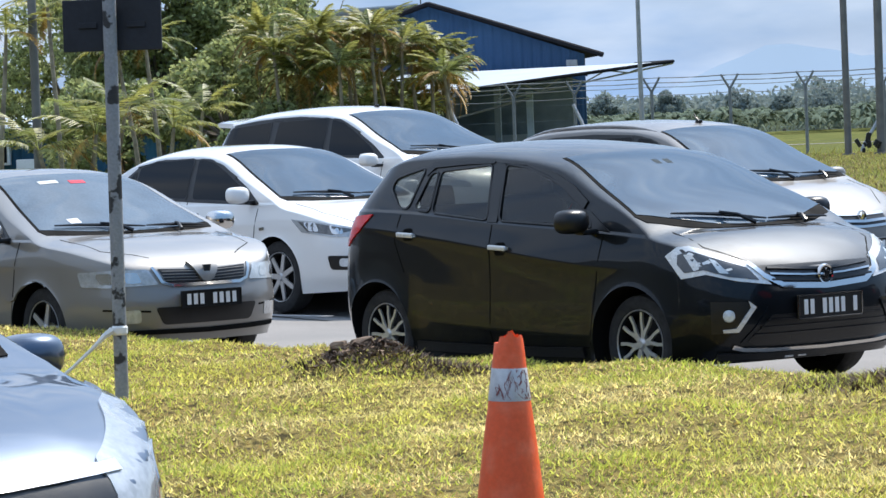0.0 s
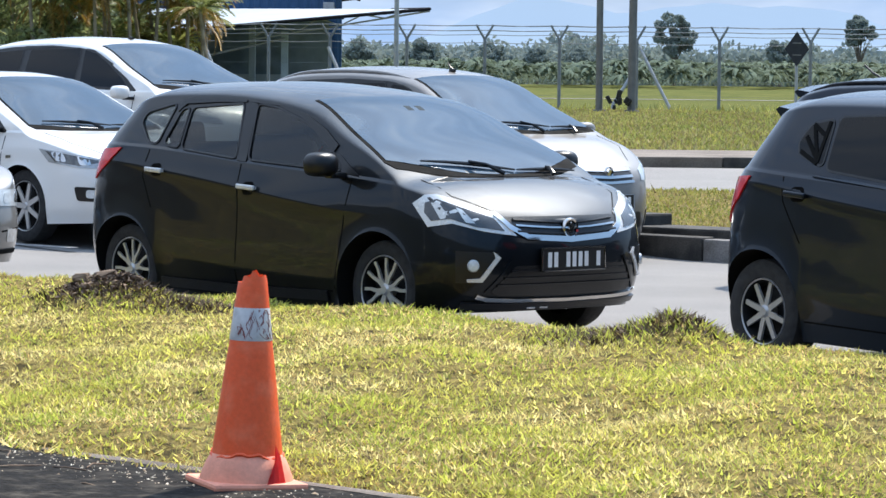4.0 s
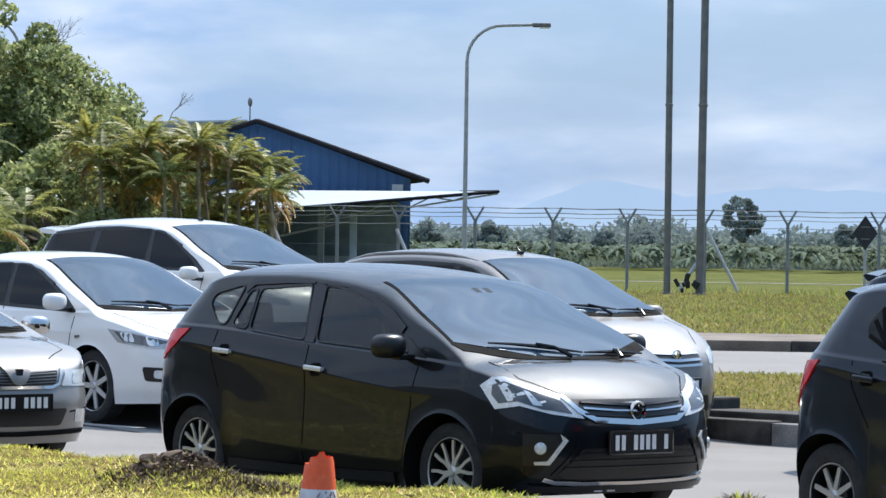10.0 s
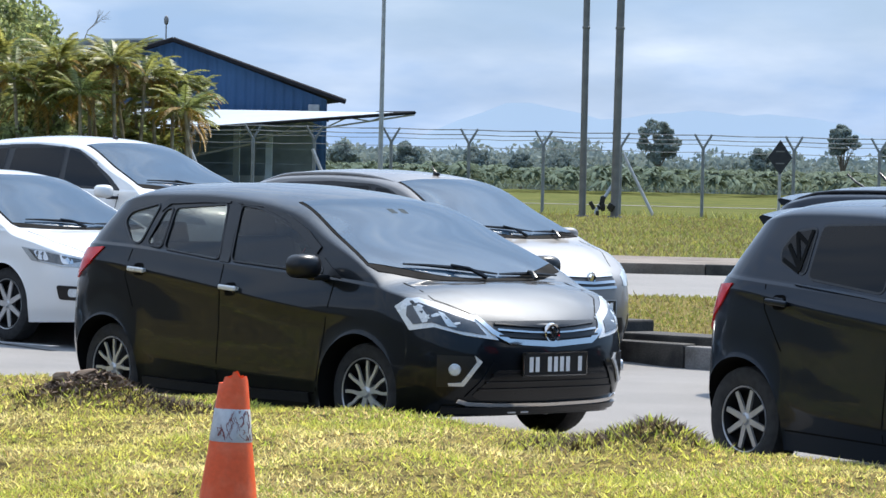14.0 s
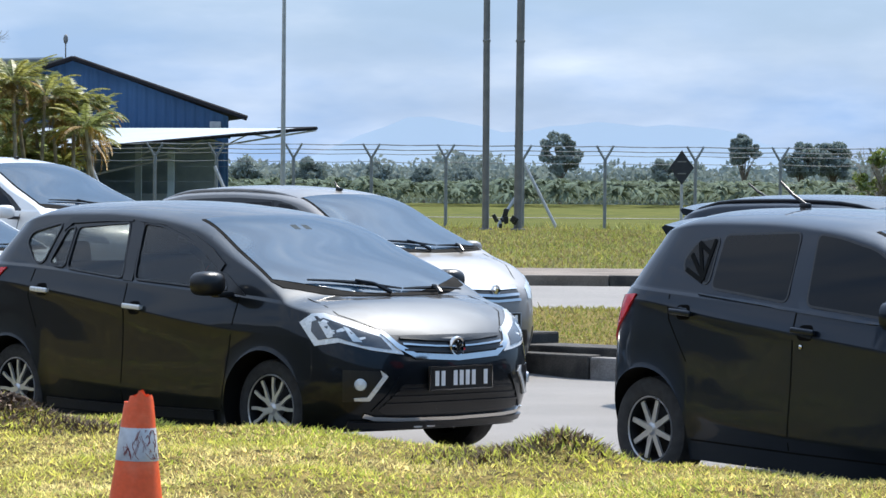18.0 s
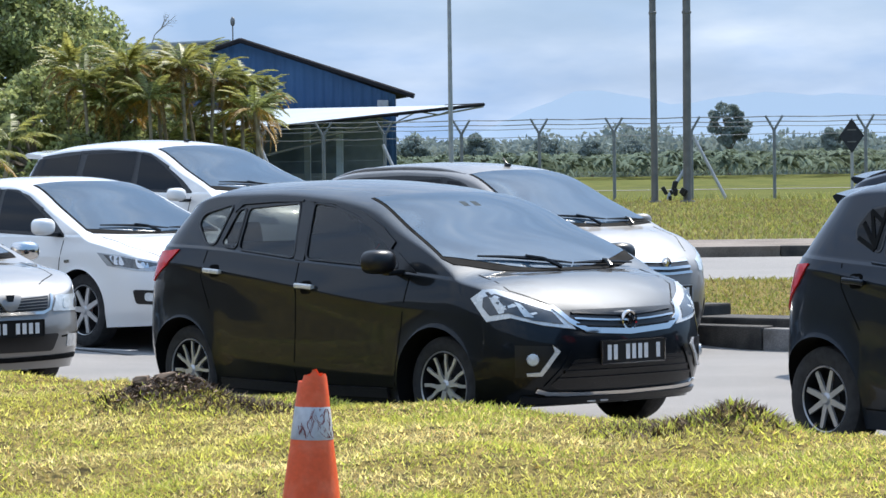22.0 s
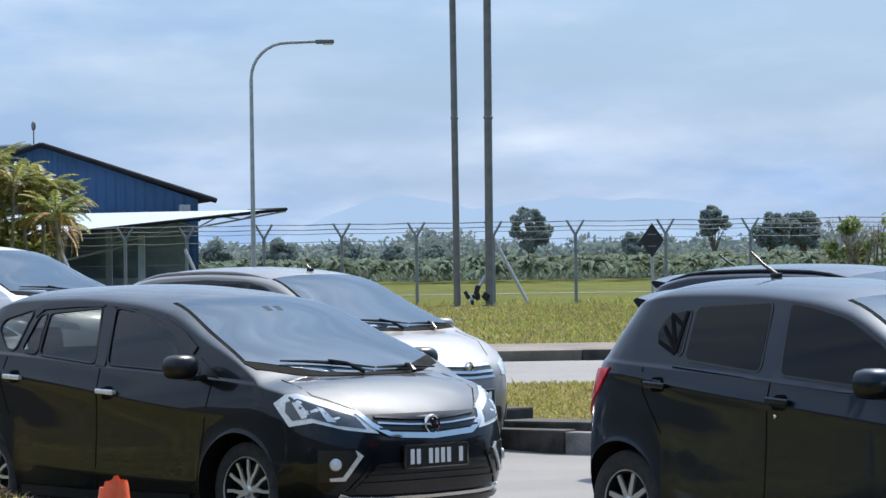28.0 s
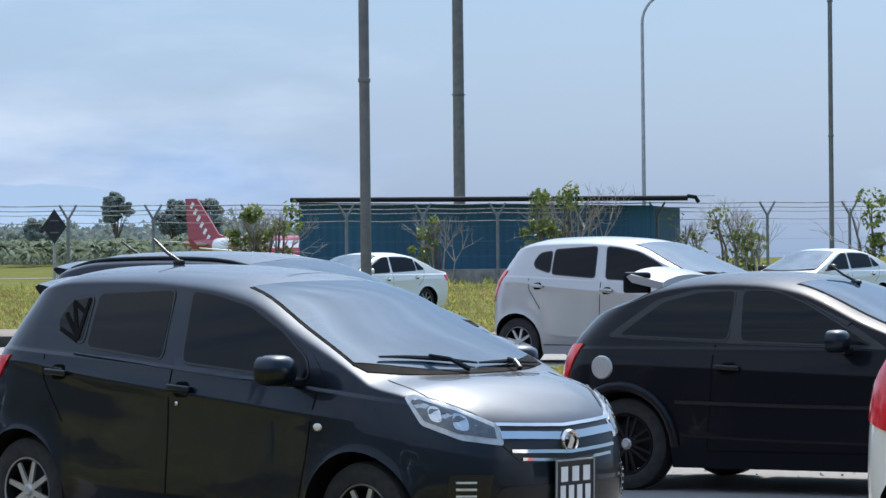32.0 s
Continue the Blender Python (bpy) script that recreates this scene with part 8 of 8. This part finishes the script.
def palm(x, y, height, fronds, length, seed, label, lean=(0, 0), trunk=0.06, material=None, group="areca palms", leaf=0.42, droop=0.75, dry=0.12, z0=None):
    rng = np.random.default_rng(seed)
    base = thing("palm", pose(*(on(x, y) if z0 is None else (x, y, z0))), label, "palm tree", group)
    bm = B()
    top = Vector((lean[0], lean[1], height))
    tube(bm, [Vector((0, 0, -0.1)), top * 0.35 + Vector((-lean[0] * 0.1, 0, 0)), top * 0.7, top], [trunk * 1.25, trunk, trunk * 0.9, trunk * 0.7], 8)
    part("trunk", bm, BARK, base, smooth=40)
    for dead in (False, True):
        VV, FF, n = [], [], 0
        for k in range(fronds):
            if (rng.uniform() < dry) != dead:
                continue
            V, F = frond_mesh(rng, length * rng.uniform(0.75, 1.1), droop * rng.uniform(0.7, 1.25) * (1.5 if dead else 1), leaf * length * 0.5, 32)
            up = radians(rng.uniform(-12, 48) if not dead else rng.uniform(-35, 5))
            a = k * 2.4 + rng.uniform(-0.3, 0.3)
            c, s = math.cos(up), math.sin(up)
            V = np.c_[V[:, 0] * c - V[:, 2] * s, V[:, 1], V[:, 0] * s + V[:, 2] * c]
            c, s = math.cos(a), math.sin(a)
            V = np.c_[V[:, 0] * c - V[:, 1] * s, V[:, 0] * s + V[:, 1] * c, V[:, 2]] + np.array(top)
            VV.append(V)
            FF.append(F + n)
            n += len(V)
        if VV:
            raw("dry_fronds" if dead else "crown", np.vstack(VV), np.vstack(FF), FROND_DRY if dead else (material or FROND), base)
    return base


def leaves(rng, centres, radii, count, size):
    """Leaf quads scattered in clumps round the given centres."""
    n = count
    i = rng.integers(0, len(centres), n)
    d = rng.normal(size=(n, 3))
    d /= np.linalg.norm(d, axis=1)[:, None]
    p = centres[i] + d * (radii[i] * rng.uniform(0.45, 1.0, n) ** 0.5)[:, None] * np.array([1, 1, 0.8])
    s = size * rng.uniform(0.6, 1.3, n)
    u = rng.normal(size=(n, 3))
    u /= np.linalg.norm(u, axis=1)[:, None]
    v = np.cross(u, rng.normal(size=(n, 3)))
    v /= np.linalg.norm(v, axis=1)[:, None]
    u, v = u * s[:, None], v * s[:, None] * 0.55
    V = np.empty((n, 4, 3))
    V[:, 0], V[:, 1], V[:, 2], V[:, 3] = p - u, p + v, p + u, p - v
    return V.reshape(-1, 3), np.arange(4 * n).reshape(-1, 4)


def tree(x, y, top, radius, seed, label, count=5200, size=0.13, clumps=42, trunk=0.16, material=None, name="tree", group="", clump=0.62, low=0.28, bare=0):
    rng = np.random.default_rng(seed)
    base = thing(name, pose(*on(x, y)), label, "tree" if name == "tree" else "shrub", group)
    cs = []
    while len(cs) < clumps:
        p = rng.uniform(-1, 1, 3)
        if np.linalg.norm(p) < 1 and np.linalg.norm(p) > 0.25:
            k = 1 - 0.35 * max(0, p[2])
            cs.append((p[0] * radius * k, p[1] * radius * k, top * (low + (1 - low) * (p[2] * 0.5 + 0.5)) - 0.3))
    cs = np.array(cs)
    bm = B()
    fork = Vector((0, 0, top * 0.32))
    tube(bm, [(0, 0, -0.1), fork * 0.6, fork], [trunk, trunk * 0.8, trunk * 0.65], 8)
    part("trunk", bm, BARK_DARK, base, smooth=50)
    for c in cs[:: max(1, clumps // 12)]:
        bm = B()
        c = Vector(c)
        tube(bm, [fork * 0.9, fork.lerp(c, 0.5) + Vector((0, 0, 0.12 * top * 0.3)), c], [trunk * 0.42, trunk * 0.24, trunk * 0.08], 6)
        part("limb", bm, BARK_DARK, base, smooth=50)
    rr = np.full(len(cs), radius * clump * 0.5) * rng.uniform(0.6, 1.2, len(cs))
    V, F = leaves(rng, cs, rr, count, size)
    raw("crown", V, F, material or LEAF, base)
    for k in range(bare):
        bm = B()
        a = rng.uniform(-1, 1)
        p = Vector((a * radius * 0.9 + 0.6, 0, top * 0.75))
        twig(bm, p, Vector((rng.uniform(0.1, 0.8), rng.uniform(-0.3, 0.3), 1)).normalized(), top * 0.06, 0.02, 4, rng)
        part("bare_branch", bm, BARK_PALE, base)
    return base


def twig(bm, p, d, length, r, depth, rng):
    q = p + d * length
    rod(bm, p, q, r, r * 0.65, 5)
    if depth > 0:
        for k in range(2 + (depth > 2)):
            e = (d + Vector(rng.normal(size=3)) * 0.45 + Vector((0, 0, 0.15))).normalized()
            twig(bm, q, e, length * rng.uniform(0.6, 0.85), r * 0.62, depth - 1, rng)


def shrub(x, y, top, radius, seed, label, bare=3, count=700, shift=0.0, material=None):
    rng = np.random.default_rng(seed)
    base = thing("shrub", pose(*on(x, y)), label, "shrub", "shrubs by the fence")
    for k in range(3):
        bm = B()
        p = Vector((rng.uniform(-0.3, 0.3) * radius, rng.uniform(-0.3, 0.3) * radius, 0))
        tube(bm, [p, p + Vector((rng.uniform(-0.2, 0.2), 0, top * 0.5)), p + Vector((rng.uniform(-0.5, 0.5) * radius, 0, top * 0.85))], [0.05, 0.035, 0.015], 6)
        part("stem", bm, BARK_DARK, base, smooth=50)
    n = 12
    cs = np.c_[rng.uniform(-1, 1, n) * radius + shift, rng.uniform(-1, 1, n) * radius * 0.6, top * (0.35 + 0.62 * rng.uniform(0, 1, n))]
    cs[:, 0] *= 1.15 - cs[:, 2] / top * 0.5
    V, F = leaves(rng, cs, np.full(n, radius * 0.42) * rng.uniform(0.6, 1.2, n), count, 0.085)
    raw("foliage", V, F, material or LEAF_BRIGHT, base)
    for k in range(bare):
        bm = B()
        p = Vector((rng.uniform(-1, 1) * radius * 0.8 - shift, rng.uniform(-0.3, 0.3), top * rng.uniform(0.1, 0.3)))
        twig(bm, p, Vector((rng.uniform(-0.3, 0.3), 0, 1)).normalized(), top * 0.26, 0.03, 4, rng)
        part("bare_branch", bm, BARK_PALE, base)
    return base


def polar(az, d):
    """A spot at so many degrees to the right of straight ahead."""
    return d * math.sin(radians(az)), d * math.cos(radians(az))


def plants():
    for i, (az, d, top, r, n, bare) in enumerate([(-11.5, 88, 8.7, 3.5, 10500, 2), (-9.5, 92, 6.6, 2.5, 6000, 1), (-10.5, 89, 7.5, 2.8, 7000, 1), (-13.2, 92, 6.6, 2.6, 5000, 0), (-10.2, 82, 4.2, 2.2, 3800, 0), (-8.3, 93, 5.2, 1.8, 3200, 0), (-15.6, 96, 5.5, 2.4, 3600, 0), (-12.3, 80, 3.6, 2.0, 3200, 0), (-7.2, 94, 3.0, 1.8, 2600, 0), (-8.9, 80, 2.9, 1.6, 2400, 0)]):
        tree(*polar(az, d), top, r, 40 + i, "dense green broadleaf tree beside the hangar" if top > 5 else "low dark green bush under the trees", int(n * 2.6), 0.095, 95 if top > 5 else 34, clump=0.44 if top > 5 else 0.6, bare=bare, low=0.2 if top > 5 else 0.05, group="broadleaf trees")
    rng = np.random.default_rng(8)
    for i, az in enumerate([-9.7, -9.45, -9.1, -8.8, -8.55, -8.2, -7.95, -7.6, -7.3, -7.05, -6.75, -6.5, -6.25, -6.0, -5.75, -8.4, -7.75, -6.9]):
        palm(*polar(az, 82 + rng.uniform(-3, 3)), 3.6 + 0.5 * math.sin(i * 1.7) + rng.uniform(-0.3, 0.4) - (0.5 if az > -6.6 else 0), 34, rng.uniform(1.15, 1.55), 100 + i, "slender areca palm with green and yellowed fronds", (rng.uniform(-0.5, 0.5), 0), 0.055, dry=0.22)
    for i in range(13):
        palm(*polar(-9.8 + 0.33 * i + rng.uniform(-0.1, 0.1), 84.5 + rng.uniform(-1, 1)), rng.uniform(1.6, 2.9), 30, rng.uniform(1.2, 1.6), 170 + i, "shorter areca palm filling the row of palms", (rng.uniform(-0.3, 0.3), 0), 0.05, dry=0.2)
    for i, (az, d, h, ln, lean) in enumerate([(-14.6, 70, 3.9, 1.5, 0.3), (-13.4, 72, 4.6, 1.5, -0.2), (-12.9, 68, 1.5, 2.0, 0.2), (-13.6, 68, 1.2, 2.0, -0.3), (-12.5, 69, 1.9, 1.9, 0.4), (-11.4, 74, 1.6, 1.7, 0.2), (-11.9, 73, 3.6, 1.4, -0.5), (-11.5, 73, 3.7, 1.4, -0.3), (-15.3, 74, 3.2, 1.5, -0.2), (-10.9, 76, 2.0, 1.6, 0.3)]):
        palm(*polar(az, d), h, 15, ln, 140 + i, "ornamental palm with pale arching fronds", (lean, 0), 0.06, dry=0.15)
    for i, (az, d, top, r, bare, n, sh) in enumerate([(9.35, 84, 2.5, 0.75, 5, 700, -0.2), (9.75, 84, 2.7, 0.6, 5, 380, 0.1), (12.75, 88, 2.3, 0.5, 5, 300, -0.2), (14.9, 86, 3.0, 0.7, 4, 560, 0.0), (15.35, 86, 3.2, 0.7, 5, 420, -0.3), (18.5, 85, 2.6, 0.85, 7, 330, -0.3), (18.9, 86, 1.8, 0.6, 3, 300, 0.2), (21.2, 80, 2.9, 0.8, 1, 700, 0.3), (17.6, 100, 2.2, 0.7, 5, 120, 0.0)]):
        shrub(*polar(az, d), top, r, 60 + i, "half-bare shrub with bright green leaves and pale twigs", bare, n, sh)


plants()


def palm_field():
    """Oil palms far across the airfield, each a fan of drooping fronds."""
    rng = np.random.default_rng(21)
    VV, FF, n = [], [], 0
    t = np.linspace(0, 1, 5)
    for k in range(3400):
        az, d = rng.uniform(-10, 16.5), rng.uniform(540, 860)
        x, y = polar(az, d)
        h = rng.uniform(1.6, 3.8)
        for f in range(16):
            a, up, ln = f * 2.4 + rng.uniform(-0.2, 0.2), rng.uniform(0.25, 1.25), rng.uniform(2.8, 4.0)
            rx = ln * np.cos(up) * t * 1.15
            rz = float(lift(x, y)) + h + ln * (np.sin(up) * t - 0.75 * t * t)
            w = 0.36 * np.sin(np.pi * (0.15 + 0.8 * t))
            c, s = math.cos(a), math.sin(a)
            P = np.c_[x + rx * c, y + rx * s, rz]
            side_v = np.c_[-s * w, c * w, -0.35 * w]
            V = np.empty((10, 3))
            V[0::2], V[1::2] = P + side_v, P - side_v
            VV.append(V)
            FF += [(n + 2 * j, n + 2 * j + 1, n + 2 * j + 3, n + 2 * j + 2) for j in range(4)]
            n += 10
    tagged(raw("oil_palm_field", np.vstack(VV), np.array(FF), OILPALM), "oil palms in a plantation beyond the airfield, haze put into their grey-green", "palms", kind="stuff")


def far_forest():
    rng = np.random.default_rng(31)
    cs, rr = [], []
    for k in range(1900):
        az, d = rng.uniform(-18, 16.8), rng.uniform(930, 1250)
        x, y = polar(az, d)
        h = rng.uniform(10, 14) + 4 * max(0, math.sin(az * 1.3) * math.sin(az * 0.47 + 1))
        for j in range(5):
            cs.append((x + rng.normal() * 5, y + rng.normal() * 3, 4.0 + h * rng.uniform(0.1, 0.95)))
            rr.append(rng.uniform(2.5, 4.5))
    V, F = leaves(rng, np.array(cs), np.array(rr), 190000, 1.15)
    tagged(raw("far_forest", V, F, FOREST), "line of forest trees far beyond the airfield, paled by painted haze", "forest", kind="stuff")
    # single emergent trees
    for i, (az, d, top, r, low) in enumerate([(3.13, 800, 21, 5.6, 0.42), (6.66, 850, 21, 4.2, 0.55), (7.75, 840, 19, 5.0, 0.4), (8.35, 850, 20, 5.5, 0.4), (-0.3, 860, 13, 6.5, 0.1), (-1.7, 880, 13, 6, 0.1), (5.15, 870, 14, 4.5, 0.3), (1.35, 880, 12, 6.0, 0.1), (-3.0, 860, 13, 5, 0.1), (0.5, 900, 11.5, 4, 0.2)]):
        x, y = polar(az, d)
        b = tree(x, y, top, r, 300 + i, "tall rainforest tree over the plantation, leaves paled by painted haze", 5200, 0.55, 44, 0.5, FOREST, low=low, clump=0.55, group="rainforest trees")


def hills():
    """Two faint ridges on the horizon, their haze put in as a glow."""
    for name, d, amp, seed in (("backdrop_hill", 4300, 1.0, 0.0), ("backdrop_hill", 3800, 0.62, 2.1)):
        az = np.linspace(-40, 60, 220)
        h = amp * (8 + 32 / (1 + np.exp((az - 14) * 1.2)) + 75 * np.exp(-((az - 0.0) / 2.0) ** 2) + 95 * np.exp(-((az - 4.6) / 3.8) ** 2) + 24 * np.exp(-((az - 12) / 4.5) ** 2) + 110 * np.exp(-((az + 17.3) / 2.3) ** 2) + 3.5 * np.sin(az * 2.3 + seed) + 2.0 * np.sin(az * 5.1 + seed * 2) + 0.8 * np.sin(az * 11.7 + seed))
        V = []
        for a, z in zip(az, h):
            x, y = polar(a, d)
            V += [(x, y, -2), (x * 1.02, y * 1.02, max(z, 4))]
        F = [(2 * i, 2 * i + 2, 2 * i + 3, 2 * i + 1) for i in range(len(az) - 1)]
        tagged(raw(name, V, F, HILL, smooth=True), "faint blue hills with haze painted in as a glow", "hills", kind="structure")


palm_field()
far_forest()
hills()


# ---- aircraft ----
def airliner():
    base = thing("airliner", pose(0, 0, 0), "red and white twin-engined airliner rolling on the runway", "aircraft")

    def tube_x(bm, st, n=28):
        rings = []
        for x, r, z in st:
            rings.append([bm.verts.new((x, math.cos(k * math.tau / n) * r * 0.97, z + math.sin(k * math.tau / n) * r)) for k in range(n)])
        for a, b in zip(rings, rings[1:]):
            for k in range(n):
                bm.faces.new((a[k], b[k], b[(k + 1) % n], a[(k + 1) % n]))
        return bm

    prof = smooth_curve([(-37.6, 0.25), (-35, 0.75), (-31, 1.35), (-27, 1.85), (-24, 2.05), (-6, 2.05), (-4, 1.9), (-2, 1.45), (-0.8, 0.95), (-0.2, 0.5), (0, 0.05)])
    mid = smooth_curve([(-37.6, 5.0), (-31, 4.3), (-26, 3.85), (-23, 3.75), (-5, 3.75), (-2, 3.5), (0, 3.2)])

    def run(x0, x1, n):
        return [(x, float(prof(x)), float(mid(x))) for x in np.linspace(x0, x1, n)]

    part("nose_section", tube_x(B(), run(-8.2, 0, 24)), LIVERY_WHITE, base, smooth=50)
    part("fuselage", tube_x(B(), run(-27.5, -8.2, 12)), LIVERY_RED, base, smooth=50)
    part("rear_fuselage", tube_x(B(), run(-31.0, -27.5, 6)), LIVERY_WHITE, base, smooth=50)
    part("tail_cone", tube_x(B(), run(-37.6, -31.0, 10)), LIVERY_RED, base, smooth=50)

    def wing(root, tip, t0, t1):
        """A swept panel; root and tip are (front x, back x, y, z)."""
        bm = B()
        secs = []
        for (xf, xb, y, z), t in ((root, t0), (tip, t1)):
            xm = xf - (xf - xb) * 0.35
            secs.append([bm.verts.new(p) for p in ((xf, y, z), (xm, y, z + t / 2), (xb, y, z), (xm, y, z - t / 2))])
        for k in range(4):
            bm.faces.new((secs[0][k], secs[0][(k + 1) % 4], secs[1][(k + 1) % 4], secs[1][k]))
        bm.faces.new(secs[0])
        bm.faces.new(secs[1][::-1])
        bmesh.ops.recalc_face_normals(bm, faces=bm.faces)
        return bm

    for s in (-1, 1):
        part("wing", wing((-12.2, -19.2, s * 1.7, 2.6), (-19.8, -21.4, s * 17.0, 4.0), 0.8, 0.2), LIVERY_WHITE, base)
        part("winglet", wing((-20.0, -21.5, s * 17.0, 3.9), (-21.2, -21.9, s * 17.5, 5.3), 0.15, 0.08), LIVERY_RED, base)
        part("tailplane", wing((-31.6, -35.0, s * 0.9, 4.7), (-34.8, -36.3, s * 6.2, 5.2), 0.4, 0.12), LIVERY_WHITE, base)
        e = part("engine", tube_x(B(), [(-10.0, 0.92, 0), (-10.2, 1.05, 0), (-11.4, 1.12, 0), (-13.2, 0.95, 0), (-14.2, 0.6, 0)], 24), LIVERY_WHITE, base, smooth=50)
        e.location = (0, s * 5.75, 1.75)
        f = part("engine_fan", tube_x(B(), [(-10.05, 0.90, 0), (-10.5, 0.85, 0), (-10.5, 0.2, 0), (-10.2, 0.02, 0)], 24), BLACK, e, smooth=30)
        bm = B()
        box(bm, (-13.2, s * 5.75, 2.75), (3.2, 0.3, 0.7), 0.1)
        part("pylon", bm, LIVERY_WHITE, base)
        bm = B()
        for dy in (-0.35, 0.35):
            lathe(bm, [(0.0, -0.2), (0.5, -0.2), (0.58, -0.1), (0.58, 0.1), (0.5, 0.2), (0.0, 0.2)], 18, "Y", Matrix.Translation((-18.0, s * 3.8 + dy, 0.58)))
        rod(bm, (-18.0, s * 3.8, 0.58), (-17.6, s * 3.4, 2.6), 0.15, None, 8)
        part("main_gear", bm, RUBBER, base)
    bm = B()
    for dy in (-0.25, 0.25):
        lathe(bm, [(0.0, -0.12), (0.33, -0.12), (0.38, 0.0), (0.33, 0.12), (0.0, 0.12)], 16, "Y", Matrix.Translation((-5.1, dy, 0.38)))
    rod(bm, (-5.1, 0, 0.38), (-5.0, 0, 2.2), 0.1, None, 8)
    gear = part("nose_gear", bm, RUBBER, base)
    bm = B()
    bmesh.ops.create_uvsphere(bm, u_segments=10, v_segments=8, radius=0.22, matrix=Matrix.Translation((-4.85, 0, 1.75)))
    part("taxi_light", bm, TAXI_LIGHT, gear)
    bm = B()
    pts = [(-28.6, 5.6), (-30.6, 6.2), (-34.9, 11.75), (-37.2, 11.75), (-36.6, 5.2), (-35.0, 4.9)]
    plate(bm, pts, 0.3, pose(0, 0.15, 0, 90, 0, 0))
    fin = part("fin", bm, LIVERY_RED, base)
    for s in (-1, 1):
        # lettering as plain bars, slanting up the fin
        for k in range(6):
            bm = B()
            t = k / 5
            box(bm, (0, 0, 0), (0.5, 0.03, 0.95), 0, pose(-35.8 + 4.2 * t * 0.75, s * 0.17, 10.7 - 5.0 * t, 0, 35, 0))
            part("fin_bar", bm, LIVERY_WHITE, fin)
        for k in range(11):
            x = -11.6 - k * 1.32
            h = (1.1, 0.5, 1.1, 1.1, 1.1, 1.1, 1.35, 1.1, 1.5, 0.8, 1.1)[k]
            w = 1.0 if k != 1 else 0.3
            r = float(prof(x))
            bm = B()
            ring = []
            for zz in np.linspace(4.0, 4.0 + h, 4):
                yy = s * (math.sqrt(max(0.01, r * r - (zz - 3.75) ** 2)) * 0.97 + 0.03)
                ring.append([bm.verts.new((x - w / 2, yy, zz)), bm.verts.new((x + w / 2, yy, zz))])
            for a, b in zip(ring, ring[1:]):
                bm.faces.new((a[0], a[1], b[1], b[0]))
            part("title_bar", bm, LIVERY_WHITE, base)
        bm = B()
        for k in range(3):
            x = -1.75 - k * 0.62
            r = float(prof(x))
            zc = float(mid(x))
            for zz in (zc + r * 0.36,):
                yy = s * (math.sqrt(r * r - (zz - zc) ** 2) * 0.97 + 0.03)
                box(bm, (x, yy, zz), (0.5, 0.06, 0.42), 0, pose(0, 0, 0))
        part("cockpit_window", bm, GLASS_DARK, base)
        bm = B()
        yy = s * (float(prof(-5.6)) * 0.97 + 0.01)
        box(bm, (-5.6, yy, 3.9), (0.85, 0.05, 1.8), 0.05)
        part("cabin_door", bm, STEEL, base)
    return base


AIRLINER = airliner()


# ---- what moves ----
def motions():
    """The airliner rolls out along the runway and lowers its nose."""
    head, speed = -48.5, 54.0
    c, s = math.cos(radians(head)), math.sin(radians(head))
    rows = []
    for t, tilt in ((0.0, 3.6), (8.0, 3.6), (16.0, 3.6), (24.0, 3.6), (28.0, 3.6), (29.0, 3.2), (29.5, 1.2), (30.0, 0.0), (31.0, 0.0), (32.0, 0.0)):
        d = speed * (t - 31.0) + 2.4
        x, y = 50.5 + c * d, 465.2 + s * d
        # the main wheels stay on the runway while the nose comes down
        rows.append((t, pose(x, y, float(lift(x, y + 10)) + 18.0 * math.sin(radians(tilt)), 0, -tilt, head)))
    walk(AIRLINER, rows)


motions()
